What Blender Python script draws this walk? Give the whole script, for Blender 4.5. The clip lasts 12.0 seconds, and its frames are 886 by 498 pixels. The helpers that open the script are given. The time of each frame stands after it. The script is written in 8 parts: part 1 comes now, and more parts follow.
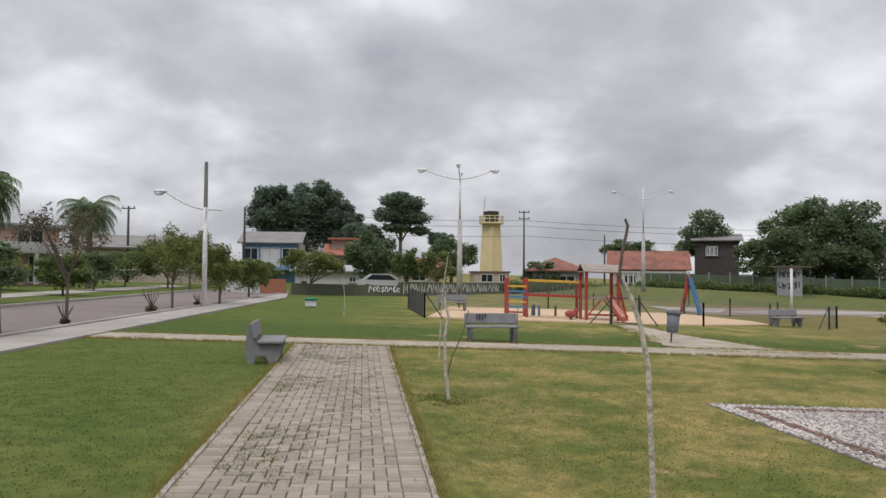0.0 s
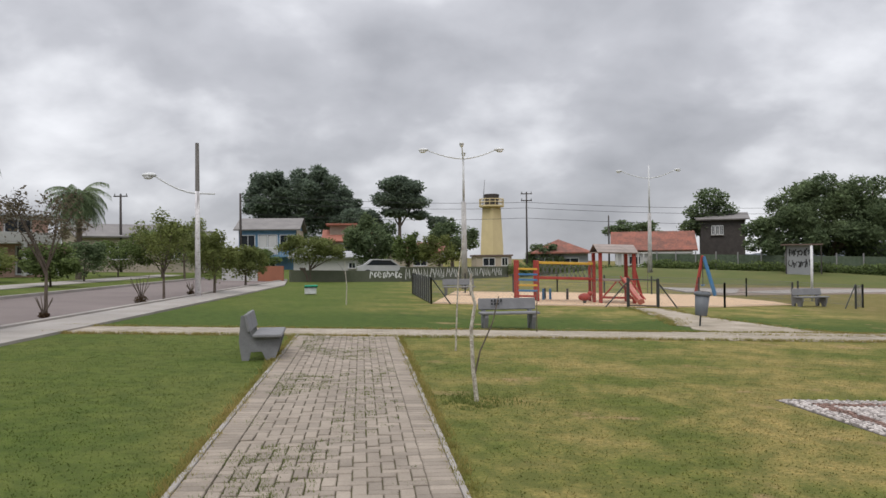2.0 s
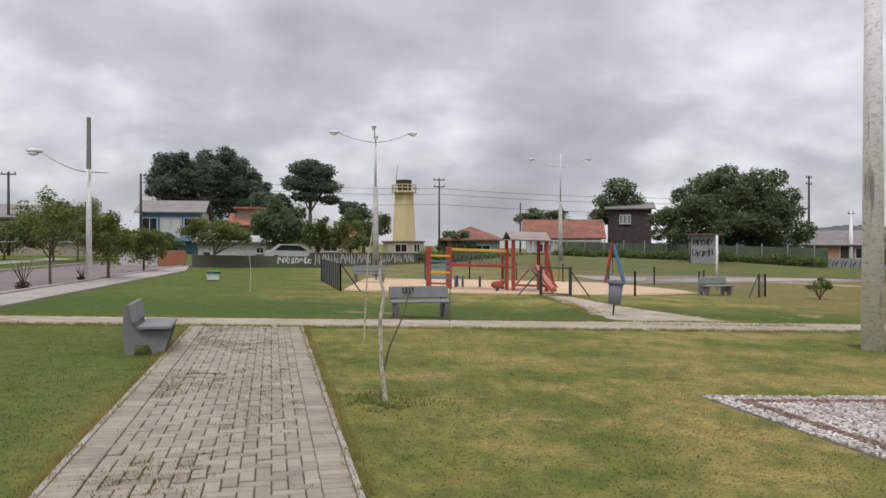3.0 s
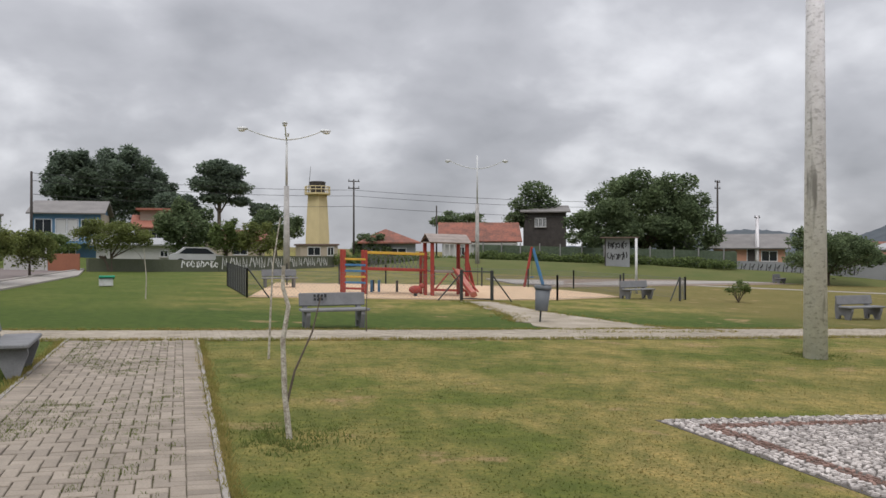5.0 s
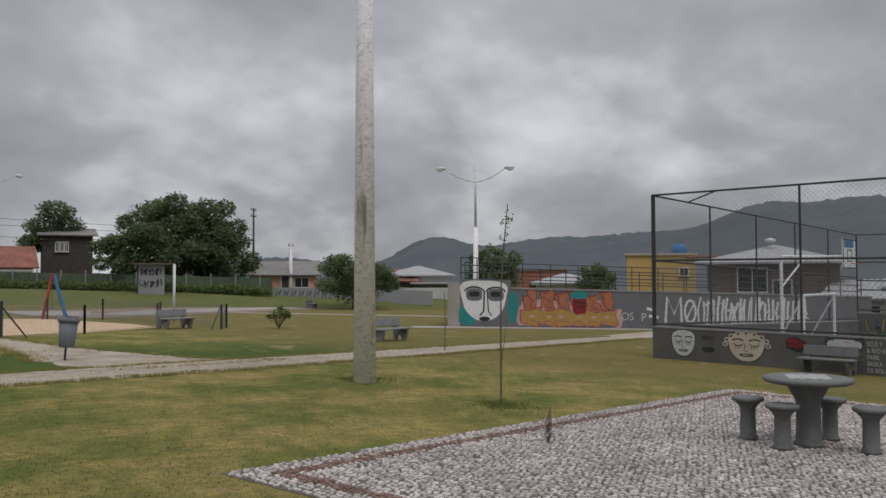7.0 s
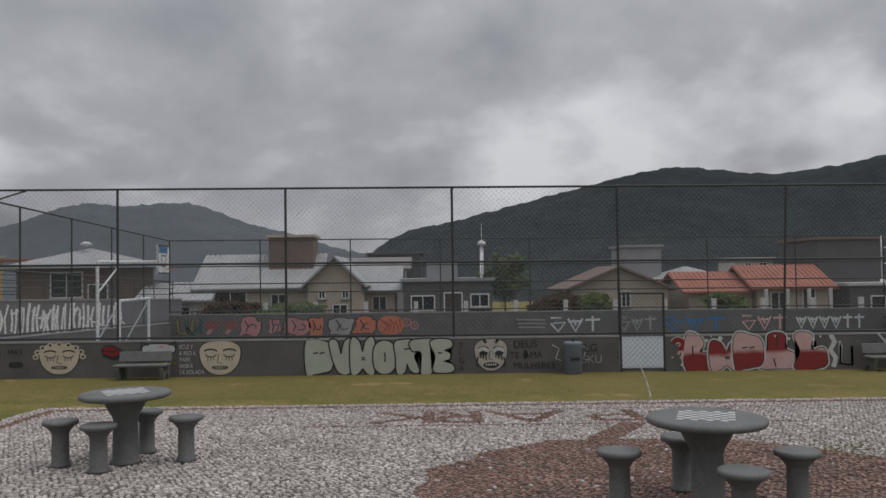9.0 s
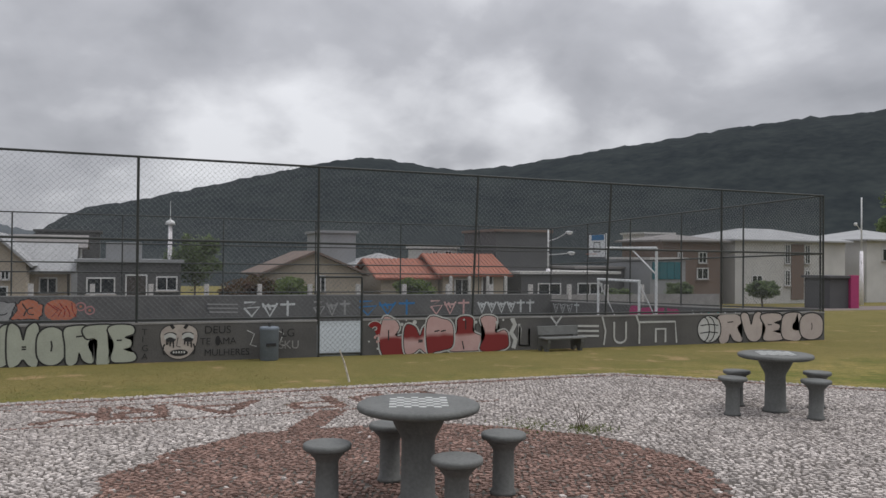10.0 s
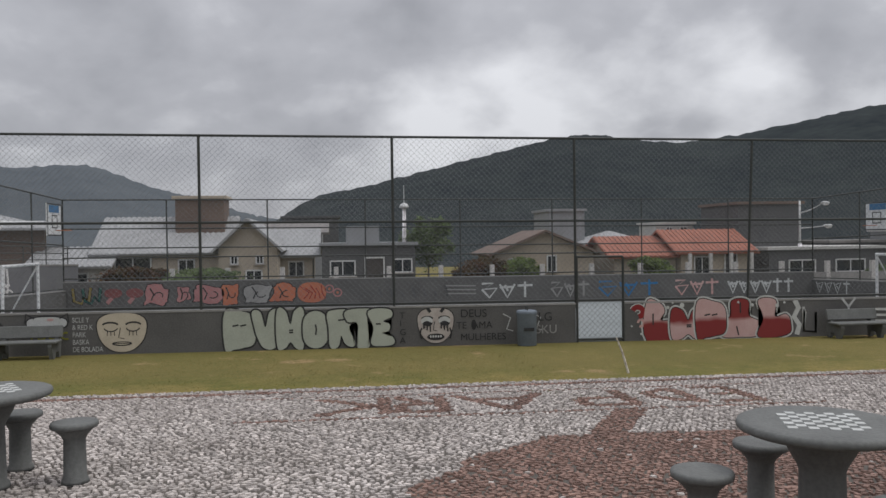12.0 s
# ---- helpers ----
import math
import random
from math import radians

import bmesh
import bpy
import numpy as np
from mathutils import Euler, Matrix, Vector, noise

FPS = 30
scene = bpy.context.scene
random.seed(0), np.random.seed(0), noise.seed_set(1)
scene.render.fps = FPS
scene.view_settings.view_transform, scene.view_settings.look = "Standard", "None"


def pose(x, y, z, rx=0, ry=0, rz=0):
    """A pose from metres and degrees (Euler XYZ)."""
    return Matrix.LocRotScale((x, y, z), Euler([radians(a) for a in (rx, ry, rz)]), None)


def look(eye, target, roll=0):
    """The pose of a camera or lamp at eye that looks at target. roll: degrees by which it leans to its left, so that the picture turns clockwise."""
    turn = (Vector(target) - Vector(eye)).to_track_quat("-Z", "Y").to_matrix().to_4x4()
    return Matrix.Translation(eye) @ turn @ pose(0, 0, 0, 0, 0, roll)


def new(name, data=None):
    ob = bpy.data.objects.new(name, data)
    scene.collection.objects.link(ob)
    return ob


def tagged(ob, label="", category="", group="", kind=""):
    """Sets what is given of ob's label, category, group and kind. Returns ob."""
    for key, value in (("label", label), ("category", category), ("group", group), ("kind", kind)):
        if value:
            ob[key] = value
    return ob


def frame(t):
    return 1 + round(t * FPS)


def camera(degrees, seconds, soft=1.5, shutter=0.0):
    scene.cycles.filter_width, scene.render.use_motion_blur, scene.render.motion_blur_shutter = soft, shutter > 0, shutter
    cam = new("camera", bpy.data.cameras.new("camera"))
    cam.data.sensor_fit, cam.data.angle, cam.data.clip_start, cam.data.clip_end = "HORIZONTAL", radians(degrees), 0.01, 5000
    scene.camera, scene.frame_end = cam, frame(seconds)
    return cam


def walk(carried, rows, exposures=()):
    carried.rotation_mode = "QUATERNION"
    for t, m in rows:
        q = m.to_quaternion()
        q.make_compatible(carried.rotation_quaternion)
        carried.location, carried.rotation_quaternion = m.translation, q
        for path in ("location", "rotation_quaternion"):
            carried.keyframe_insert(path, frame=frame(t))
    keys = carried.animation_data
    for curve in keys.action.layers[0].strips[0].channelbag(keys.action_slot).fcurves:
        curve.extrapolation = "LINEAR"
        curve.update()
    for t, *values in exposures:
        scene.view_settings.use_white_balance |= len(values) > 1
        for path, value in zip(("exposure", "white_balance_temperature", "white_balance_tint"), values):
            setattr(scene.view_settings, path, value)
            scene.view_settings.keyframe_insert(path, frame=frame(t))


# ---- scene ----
cam = camera(57.1, 12.0)
PATH = [
    (0, (-0.613, -3.524, 1.636), (-0.568, -1.526, 1.703), 0.41),
    (0.5, (-0.724, -3.110, 1.629), (-0.819, -1.113, 1.680), -0.26),
    (1, (-0.762, -2.716, 1.639), (-0.736, -0.717, 1.672), -0.38),
    (1.5, (-0.793, -2.307, 1.612), (-0.682, -0.310, 1.640), -0.40),
    (2, (-0.869, -1.927, 1.589), (-0.819, 0.072, 1.619), -0.59),
    (2.5, (-0.871, -1.542, 1.595), (-0.587, 0.438, 1.591), 0.09),
    (3, (-0.798, -1.128, 1.591), (-0.533, 0.855, 1.586), -0.01),
    (3.2, (-0.788, -1.028, 1.580), (-0.572, 0.961, 1.574), -0.11),
    (4.8, (-0.634, 0.141, 1.570), (-0.271, 2.108, 1.566), -0.11),
    (5, (-0.636, 0.310, 1.577), (-0.165, 2.254, 1.580), -0.01),
    (5.5, (-0.645, 0.620, 1.574), (-0.246, 2.579, 1.582), -0.01),
    (6, (-0.580, 0.973, 1.579), (-0.080, 2.908, 1.624), -0.41),
    (6.5, (-0.495, 1.234, 1.579), (0.648, 2.873, 1.653), -0.26),
    (7, (-0.328, 1.435, 1.546), (1.100, 2.833, 1.614), -0.19),
    (7.5, (-0.092, 1.559, 1.558), (1.526, 2.732, 1.644), -1.52),
    (7.7, (-0.078, 1.559, 1.564), (1.715, 2.442, 1.644), -1.59),
    (9.3, (0.359, 1.673, 1.634), (2.343, 1.425, 1.699), -0.72),
    (9.5, (0.521, 1.666, 1.604), (2.470, 1.224, 1.669), -0.54),
    (10, (0.808, 1.658, 1.566), (2.655, 0.892, 1.587), 0.47),
    (10.5, (1.161, 1.746, 1.571), (3.012, 0.987, 1.594), 0.16),
    (11, (1.516, 1.899, 1.563), (3.413, 1.265, 1.551), 0.34),
    (11.5, (1.836, 2.054, 1.548), (3.797, 1.659, 1.509), 0.12),
    (12, (2.173, 2.159, 1.549), (4.156, 1.900, 1.521), -0.81),
]
walk(cam, [(t, look(eye, target, roll)) for t, eye, target, roll in PATH],
     ((0, 0.28), (0.5, 0.28), (1.5, 0.28), (2.5, 0.33), (5.0, 0.24), (5.5, 0.22), (6.0, 0.14), (6.5, -0.22), (7, -0.24), (7.7, -0.32), (9.3, -0.27), (10, 0.06), (10.5, -0.1), (11, 0.18), (11.5, 0.12), (12, 0.0)))

# ---- world, sun ----
world = bpy.data.worlds.new("overcast_sky")
scene.world = world
world.use_nodes = True
WN, WL = world.node_tree.nodes, world.node_tree.links
WN.clear()
w_out, w_bg = WN.new("ShaderNodeOutputWorld"), WN.new("ShaderNodeBackground")
w_sky = WN.new("ShaderNodeTexSky")
w_sky.sky_type, w_sky.sun_disc = "NISHITA", False
w_sky.sun_elevation, w_sky.sun_rotation = radians(58), radians(200)
w_co = WN.new("ShaderNodeTexCoord")
w_sep = WN.new("ShaderNodeSeparateXYZ")
WL.new(w_co.outputs["Generated"], w_sep.inputs[0])


def w_math(op, a, b=None):
    n = WN.new("ShaderNodeMath")
    n.operation = op
    for i, v in enumerate((a, b)):
        if v is None:
            continue
        if isinstance(v, (int, float)):
            n.inputs[i].default_value = v
        else:
            WL.new(v, n.inputs[i])
    return n.outputs[0]


# the cloud layer is a flat sheet: directions are divided by their height
w_den = w_math("ADD", w_math("MAXIMUM", w_sep.outputs["Z"], 0.0), 0.48)
w_comb = WN.new("ShaderNodeCombineXYZ")
WL.new(w_math("DIVIDE", w_sep.outputs["X"], w_den), w_comb.inputs[0])
WL.new(w_math("DIVIDE", w_sep.outputs["Y"], w_den), w_comb.inputs[1])


def w_noise(scale, detail, rough, dist):
    n = WN.new("ShaderNodeTexNoise")
    n.inputs["Scale"].default_value, n.inputs["Detail"].default_value = scale, detail
    n.inputs["Roughness"].default_value, n.inputs["Distortion"].default_value = rough, dist
    WL.new(w_comb.outputs[0], n.inputs["Vector"])
    return n.outputs["Fac"]


w_c = w_math("ADD", w_math("ADD", w_math("MULTIPLY", w_noise(1.75, 4, 0.45, 0.3), 0.60), w_math("MULTIPLY", w_noise(4.0, 5, 0.5, 0.25), 0.29)), w_math("MULTIPLY", w_noise(9.0, 5, 0.5, 0.15), 0.11))
w_ramp = WN.new("ShaderNodeValToRGB")
w_ramp.color_ramp.elements[0].position, w_ramp.color_ramp.elements[0].color = 0.38, (0.33, 0.337, 0.368, 1)
w_ramp.color_ramp.elements[1].position, w_ramp.color_ramp.elements[1].color = 0.62, (0.82, 0.83, 0.87, 1)
w_e = w_ramp.color_ramp.elements.new(0.5)
w_e.color = (0.475, 0.482, 0.52, 1)
WL.new(w_c, w_ramp.inputs[0])
# an overcast dome is about three times as bright overhead as low down
w_dome = w_math("ADD", 0.86, w_math("MULTIPLY", w_math("POWER", w_math("MAXIMUM", w_sep.outputs["Z"], 0.0), 1.6), 1.75))
w_scale = WN.new("ShaderNodeVectorMath")
w_scale.operation = "SCALE"
WL.new(w_ramp.outputs[0], w_scale.inputs[0])
WL.new(w_dome, w_scale.inputs["Scale"])
w_sky_dim = WN.new("ShaderNodeVectorMath")
w_sky_dim.operation = "SCALE"
w_sky_dim.inputs["Scale"].default_value = 0.06
WL.new(w_sky.outputs[0], w_sky_dim.inputs[0])
w_mix = WN.new("ShaderNodeMix")
w_mix.data_type = "RGBA"
w_mix.inputs["Factor"].default_value = 0.93
WL.new(w_sky_dim.outputs[0], w_mix.inputs["A"])
WL.new(w_scale.outputs[0], w_mix.inputs["B"])
WL.new(w_mix.outputs["Result"], w_bg.inputs["Color"])
w_bg.inputs["Strength"].default_value = 1.0
WL.new(w_bg.outputs[0], w_out.inputs[0])

sun = new("sun", bpy.data.lights.new("sun", "SUN"))
sun.data.energy, sun.data.angle, sun.data.color = 1.1, radians(25), (1.0, 0.97, 0.92)
sun.rotation_euler = (radians(32), 0, radians(-20))


# ---- materials ----
def mat(name, col, rough=0.8, col2=None, scale=6.0, fine=60.0, bump=0.15, metal=0.0, spread=0.5, island=0.0, obj=0.0, spec=0.35):
    """A surface with two scales of variation, a fine relief, and a random shade by loose piece (island) or by object."""
    m = bpy.data.materials.new(name)
    m.use_nodes = True
    n, l = m.node_tree.nodes, m.node_tree.links
    b = n["Principled BSDF"]
    b.inputs["Roughness"].default_value, b.inputs["Metallic"].default_value = rough, metal
    b.inputs["Specular IOR Level"].default_value = spec
    col2 = col2 or tuple(c * 0.72 for c in col)
    geo = n.new("ShaderNodeNewGeometry")
    t1, t2 = n.new("ShaderNodeTexNoise"), n.new("ShaderNodeTexNoise")
    for t, s in ((t1, scale), (t2, fine)):
        t.inputs["Scale"].default_value, t.inputs["Detail"].default_value = s, 4
        l.new(geo.outputs["Position"], t.inputs["Vector"])
    add = n.new("ShaderNodeMath")
    add.operation = "MULTIPLY_ADD"
    add.inputs[1].default_value = 0.45
    l.new(t2.outputs["Fac"], add.inputs[0])
    mul = n.new("ShaderNodeMath")
    mul.operation = "MULTIPLY"
    mul.inputs[1].default_value = 0.55
    l.new(t1.outputs["Fac"], mul.inputs[0])
    l.new(mul.outputs[0], add.inputs[2])
    rng = n.new("ShaderNodeMapRange")
    rng.inputs["From Min"].default_value, rng.inputs["From Max"].default_value = 0.5 - spread / 3, 0.5 + spread / 3
    l.new(add.outputs[0], rng.inputs["Value"])
    mix = n.new("ShaderNodeMix")
    mix.data_type = "RGBA"
    mix.inputs["A"].default_value, mix.inputs["B"].default_value = (*col, 1), (*col2, 1)
    l.new(rng.outputs[0], mix.inputs["Factor"])
    last = mix.outputs["Result"]
    for amount, source in ((island, geo.outputs["Random Per Island"]), (obj, n.new("ShaderNodeObjectInfo").outputs["Random"])):
        if amount:
            r = n.new("ShaderNodeMapRange")
            r.inputs["To Min"].default_value, r.inputs["To Max"].default_value = 1 - amount, 1 + amount
            l.new(source, r.inputs["Value"])
            h = n.new("ShaderNodeVectorMath")
            h.operation = "SCALE"
            l.new(last, h.inputs[0])
            l.new(r.outputs[0], h.inputs["Scale"])
            last = h.outputs[0]
    l.new(last, b.inputs["Base Color"])
    if bump:
        bp = n.new("ShaderNodeBump")
        bp.inputs["Strength"].default_value, bp.inputs["Distance"].default_value = bump, 0.02
        l.new(t2.outputs["Fac"], bp.inputs["Height"])
        l.new(bp.outputs[0], b.inputs["Normal"])
    return m


def lawn_material(name):
    """Mown grass: green, with dry straw patches at several scales."""
    m = bpy.data.materials.new(name)
    m.use_nodes = True
    n, l = m.node_tree.nodes, m.node_tree.links
    b = n["Principled BSDF"]
    b.inputs["Roughness"].default_value, b.inputs["Specular IOR Level"].default_value = 0.95, 0.1
    geo = n.new("ShaderNodeNewGeometry")

    def tex(s, d=5):
        t = n.new("ShaderNodeTexNoise")
        t.inputs["Scale"].default_value, t.inputs["Detail"].default_value, t.inputs["Roughness"].default_value = s, d, 0.62
        l.new(geo.outputs["Position"], t.inputs["Vector"])
        return t.outputs["Fac"]

    def ramp(f, p0, p1):
        r = n.new("ShaderNodeMapRange")
        r.inputs["From Min"].default_value, r.inputs["From Max"].default_value = p0, p1
        l.new(f, r.inputs["Value"])
        return r.outputs[0]

    def mixed(f, a, c):
        x = n.new("ShaderNodeMix")
        x.data_type = "RGBA"
        l.new(f, x.inputs["Factor"])
        for key, v in (("A", a), ("B", c)):
            if isinstance(v, tuple):
                x.inputs[key].default_value = (*v, 1)
            else:
                l.new(v, x.inputs[key])
        return x.outputs["Result"]

    sep = n.new("ShaderNodeSeparateXYZ")
    l.new(geo.outputs["Position"], sep.inputs[0])
    # the lawn west of the brick path is watered, the one east of it is drier
    dry_side = ramp(sep.outputs["X"], -3.5, 1.0)
    lush = mixed(dry_side, (0.106, 0.132, 0.034), (0.192, 0.173, 0.056))
    green = mixed(ramp(tex(0.45, 6), 0.42, 0.60), mixed(dry_side, (0.080, 0.115, 0.024), (0.122, 0.142, 0.034)), lush)
    straw = mixed(ramp(tex(40), 0.35, 0.65), (0.285, 0.222, 0.08), (0.40, 0.30, 0.125))
    patch = ramp(tex(0.55, 10), 0.45, 0.60)
    pm = n.new("ShaderNodeMath")
    pm.operation = "MULTIPLY"
    l.new(patch, pm.inputs[0])
    pa = n.new("ShaderNodeMapRange")
    pa.inputs["To Min"].default_value, pa.inputs["To Max"].default_value = 0.06, 0.8
    l.new(dry_side, pa.inputs["Value"])
    l.new(pa.outputs[0], pm.inputs[1])
    base = mixed(pm.outputs[0], green, straw)
    # a greener strip grows along the far side of the cross path
    near_edge, far_edge = ramp(sep.outputs["Y"], 15.0, 16.0), n.new("ShaderNodeMath")
    far_edge.operation = "MULTIPLY_ADD"
    far_edge.inputs[1].default_value = -9.0
    l.new(tex(0.35, 4), far_edge.inputs[0])
    l.new(sep.outputs["Y"], far_edge.inputs[2])
    strip = n.new("ShaderNodeMath")
    strip.operation = "MULTIPLY"
    l.new(near_edge, strip.inputs[0])
    l.new(ramp(far_edge.outputs[0], 18.0, 14.5), strip.inputs[1])
    base = mixed(strip.outputs[0], base, (0.062, 0.098, 0.022))
    # tufts and thin places, hand to foot size
    clod = mixed(ramp(tex(4.5, 6), 0.40, 0.62), (0.80, 0.84, 0.80), (1.24, 1.18, 1.12))
    mul = n.new("ShaderNodeMix")
    mul.data_type, mul.blend_type = "RGBA", "MULTIPLY"
    mul.inputs["Factor"].default_value = 1.0
    l.new(base, mul.inputs["A"])
    l.new(clod, mul.inputs["B"])
    base = mul.outputs["Result"]
    # the strip in front of the court is trodden and brown
    worn = n.new("ShaderNodeMath")
    worn.operation = "MULTIPLY"
    worn.inputs[1].default_value = 0.8
    l.new(ramp(sep.outputs["X"], 11.5, 14.5), worn.inputs[0])
    base = mixed(worn.outputs[0], base, (0.185, 0.145, 0.056))
    bare = n.new("ShaderNodeMath")
    bare.operation = "MULTIPLY"
    l.new(ramp(tex(0.9, 7), 0.60, 0.67), bare.inputs[0])
    l.new(ramp(sep.outputs["X"], -2.5, 0.5), bare.inputs[1])
    soil = mixed(bare.outputs[0], base, (0.36, 0.245, 0.13))
    fine = mixed(ramp(tex(30, 6), 0.40, 0.64), soil, (0.085, 0.102, 0.03))
    x = n.new("ShaderNodeMix")
    x.data_type = "RGBA"
    x.inputs["Factor"].default_value = 0.6
    l.new(soil, x.inputs["A"])
    l.new(fine, x.inputs["B"])
    l.new(x.outputs["Result"], b.inputs["Base Color"])
    bp = n.new("ShaderNodeBump")
    bp.inputs["Strength"].default_value, bp.inputs["Distance"].default_value = 0.7, 0.03
    l.new(tex(70, 4), bp.inputs["Height"])
    l.new(bp.outputs[0], b.inputs["Normal"])
    return m


LAWN, LAWN_BLADE = lawn_material("lawn"), lawn_material("lawn_blade")
ROUGH_GRASS = mat("rough_grass", (0.085, 0.108, 0.036), 0.95, (0.13, 0.128, 0.05), 0.5, 9, 0.5, spec=0.1)
BLADE = mat("grass_blade", (0.19, 0.21, 0.052), 0.9, (0.40, 0.305, 0.12), 0.6, 12, 0, spread=0.5, island=0.1, spec=0.1)
PAVER = mat("paver_concrete", (0.315, 0.268, 0.218), 0.92, (0.21, 0.176, 0.14), 3, 70, 0.3, island=0.16)
PAVER_PIECE = mat("paver_single", (0.315, 0.268, 0.218), 0.92, (0.21, 0.176, 0.14), 3, 70, 0.3, obj=0.16)
JOINT = mat("joint_soil", (0.10, 0.095, 0.05), 0.95, (0.15, 0.13, 0.07), 5, 60, 0.4)
WEED = mat("weed_green", (0.115, 0.155, 0.04), 0.9, (0.175, 0.195, 0.06), 4, 30, 0, island=0.3)
STONE_W = mat("mosaic_white", (0.538, 0.489, 0.460), 0.85, (0.359, 0.320, 0.294), 1.2, 40, 0.3, island=0.3)
STONE_WP = mat("mosaic_white_single", (0.538, 0.489, 0.460), 0.85, (0.359, 0.320, 0.294), 1.2, 40, 0.3, obj=0.3)
STONE_R = mat("mosaic_brown", (0.27, 0.168, 0.135), 0.85, (0.165, 0.105, 0.086), 1.5, 40, 0.3, island=0.3)
MORTAR = mat("mosaic_joint", (0.075, 0.066, 0.06), 0.95, (0.12, 0.105, 0.09), 4, 60, 0.4)
ASPHALT = mat("road_surface", (0.15, 0.122, 0.115), 0.9, (0.195, 0.162, 0.15), 0.7, 50, 0.3)
CEMENT = mat("pavement_cement", (0.369, 0.340, 0.312), 0.9, (0.254, 0.230, 0.205), 1.1, 40, 0.2)
PATH_CEMENT = mat("footpath_cement", (0.41, 0.352, 0.285), 0.92, (0.23, 0.195, 0.14), 1.4, 26, 0.5, spread=0.4)
SAND = mat("sand", (0.60, 0.43, 0.285), 0.95, (0.50, 0.35, 0.22), 1.1, 50, 0.4)
EARTH = mat("bare_earth", (0.20, 0.145, 0.115), 0.95, (0.27, 0.21, 0.165), 0.6, 30, 0.4)
CONC_POLE = mat("pole_concrete", (0.48, 0.465, 0.45), 0.9, (0.28, 0.268, 0.255), 2.6, 28, 0.5, spread=0.42)


def flaking_whitewash():
    """White limewash on a cast pole: crackled across, with long bare grey stretches."""
    m = mat("whitewash", (0.94, 0.91, 0.94), 0.88, (0.78, 0.745, 0.77), 7.0, 34, 0.25, spread=0.4)
    n, l = m.node_tree.nodes, m.node_tree.links
    b = n["Principled BSDF"]
    geo = n.new("ShaderNodeNewGeometry")
    last = b.inputs["Base Color"].links[0].from_socket
    for stretch, scale, lo, hi, tone in (((9, 9, 16), 1.3, 0.54, 0.66, (0.60, 0.57, 0.585)), ((6, 6, 0.6), 1.0, 0.58, 0.68, (0.36, 0.34, 0.345))):
        v, t, r, x = n.new("ShaderNodeVectorMath"), n.new("ShaderNodeTexNoise"), n.new("ShaderNodeMapRange"), n.new("ShaderNodeMix")
        v.operation = "MULTIPLY"
        v.inputs[1].default_value = stretch
        l.new(geo.outputs["Position"], v.inputs[0])
        t.inputs["Scale"].default_value, t.inputs["Detail"].default_value = scale, 5
        l.new(v.outputs[0], t.inputs["Vector"])
        r.inputs["From Min"].default_value, r.inputs["From Max"].default_value = lo, hi
        l.new(t.outputs["Fac"], r.inputs["Value"])
        x.data_type = "RGBA"
        x.inputs["B"].default_value = (*tone, 1)
        l.new(last, x.inputs["A"])
        l.new(r.outputs[0], x.inputs["Factor"])
        last = x.outputs["Result"]
    l.new(last, b.inputs["Base Color"])
    return m


WHITEWASH = flaking_whitewash()
BENCH_GREY = mat("bench_grey", (0.215, 0.215, 0.22), 0.8, (0.15, 0.15, 0.155), 5, 50, 0.2)
TABLE_GREY = mat("table_grey", (0.150, 0.154, 0.148), 0.72, (0.098, 0.101, 0.097), 5, 40, 0.2)
WALL_GREY = mat("court_wall_paint", (0.125, 0.122, 0.118), 0.9, (0.082, 0.08, 0.078), 1.4, 35, 0.25)
WALL_CAP = mat("wall_cap", (0.30, 0.295, 0.285), 0.9, (0.2, 0.195, 0.19), 2, 30, 0.2)
STEEL = mat("fence_green_black", (0.028, 0.034, 0.034), 0.5, (0.05, 0.05, 0.045), 6, 40, 0.05)
WIRE = mat("wire", (0.16, 0.165, 0.165), 0.5, None, 8, 40, 0)
WHITE_METAL = mat("white_metal", (0.66, 0.67, 0.68), 0.45, (0.5, 0.5, 0.49), 5, 40, 0.05)
GLASS_LAMP = mat("lamp_glass", (0.80, 0.80, 0.81), 0.2, (0.68, 0.68, 0.69), 5, 40, 0)
RED = mat("red_paint", (0.36, 0.055, 0.04), 0.6, (0.24, 0.04, 0.032), 6, 40, 0.1)
YELLOW = mat("yellow_paint", (0.62, 0.38, 0.05), 0.6, (0.48, 0.28, 0.05), 6, 40, 0.1)
BLUE = mat("blue_paint", (0.06, 0.20, 0.38), 0.6, (0.05, 0.14, 0.28), 6, 40, 0.1)
PALE_RED = mat("faded_red_slide", (0.48, 0.20, 0.16), 0.5, (0.36, 0.13, 0.10), 4, 30, 0.1)
SHINGLE = mat("grey_wood", (0.33, 0.28, 0.25), 0.85, (0.22, 0.18, 0.16), 5, 40, 0.3, obj=0.15)
BARK = mat("bark", (0.15, 0.12, 0.095), 0.95, (0.09, 0.07, 0.055), 9, 50, 0.6)
PALE_BARK = mat("pale_bark", (0.58, 0.54, 0.46), 0.9, (0.24, 0.205, 0.165), 26, 70, 0.4, spread=0.35)
LEAF = mat("leaf_mid", (0.188, 0.241, 0.085), 0.7, (0.109, 0.148, 0.055), 0.8, 8, 0, island=0.45, spec=0.2)
LEAF_DARK = mat("leaf_dark", (0.206, 0.258, 0.128), 0.75, (0.110, 0.152, 0.084), 0.5, 6, 0, island=0.45, spec=0.15)
LEAF_PINE = mat("leaf_pine", (0.204, 0.256, 0.178), 0.8, (0.122, 0.156, 0.122), 0.4, 6, 0, island=0.4, spec=0.1)
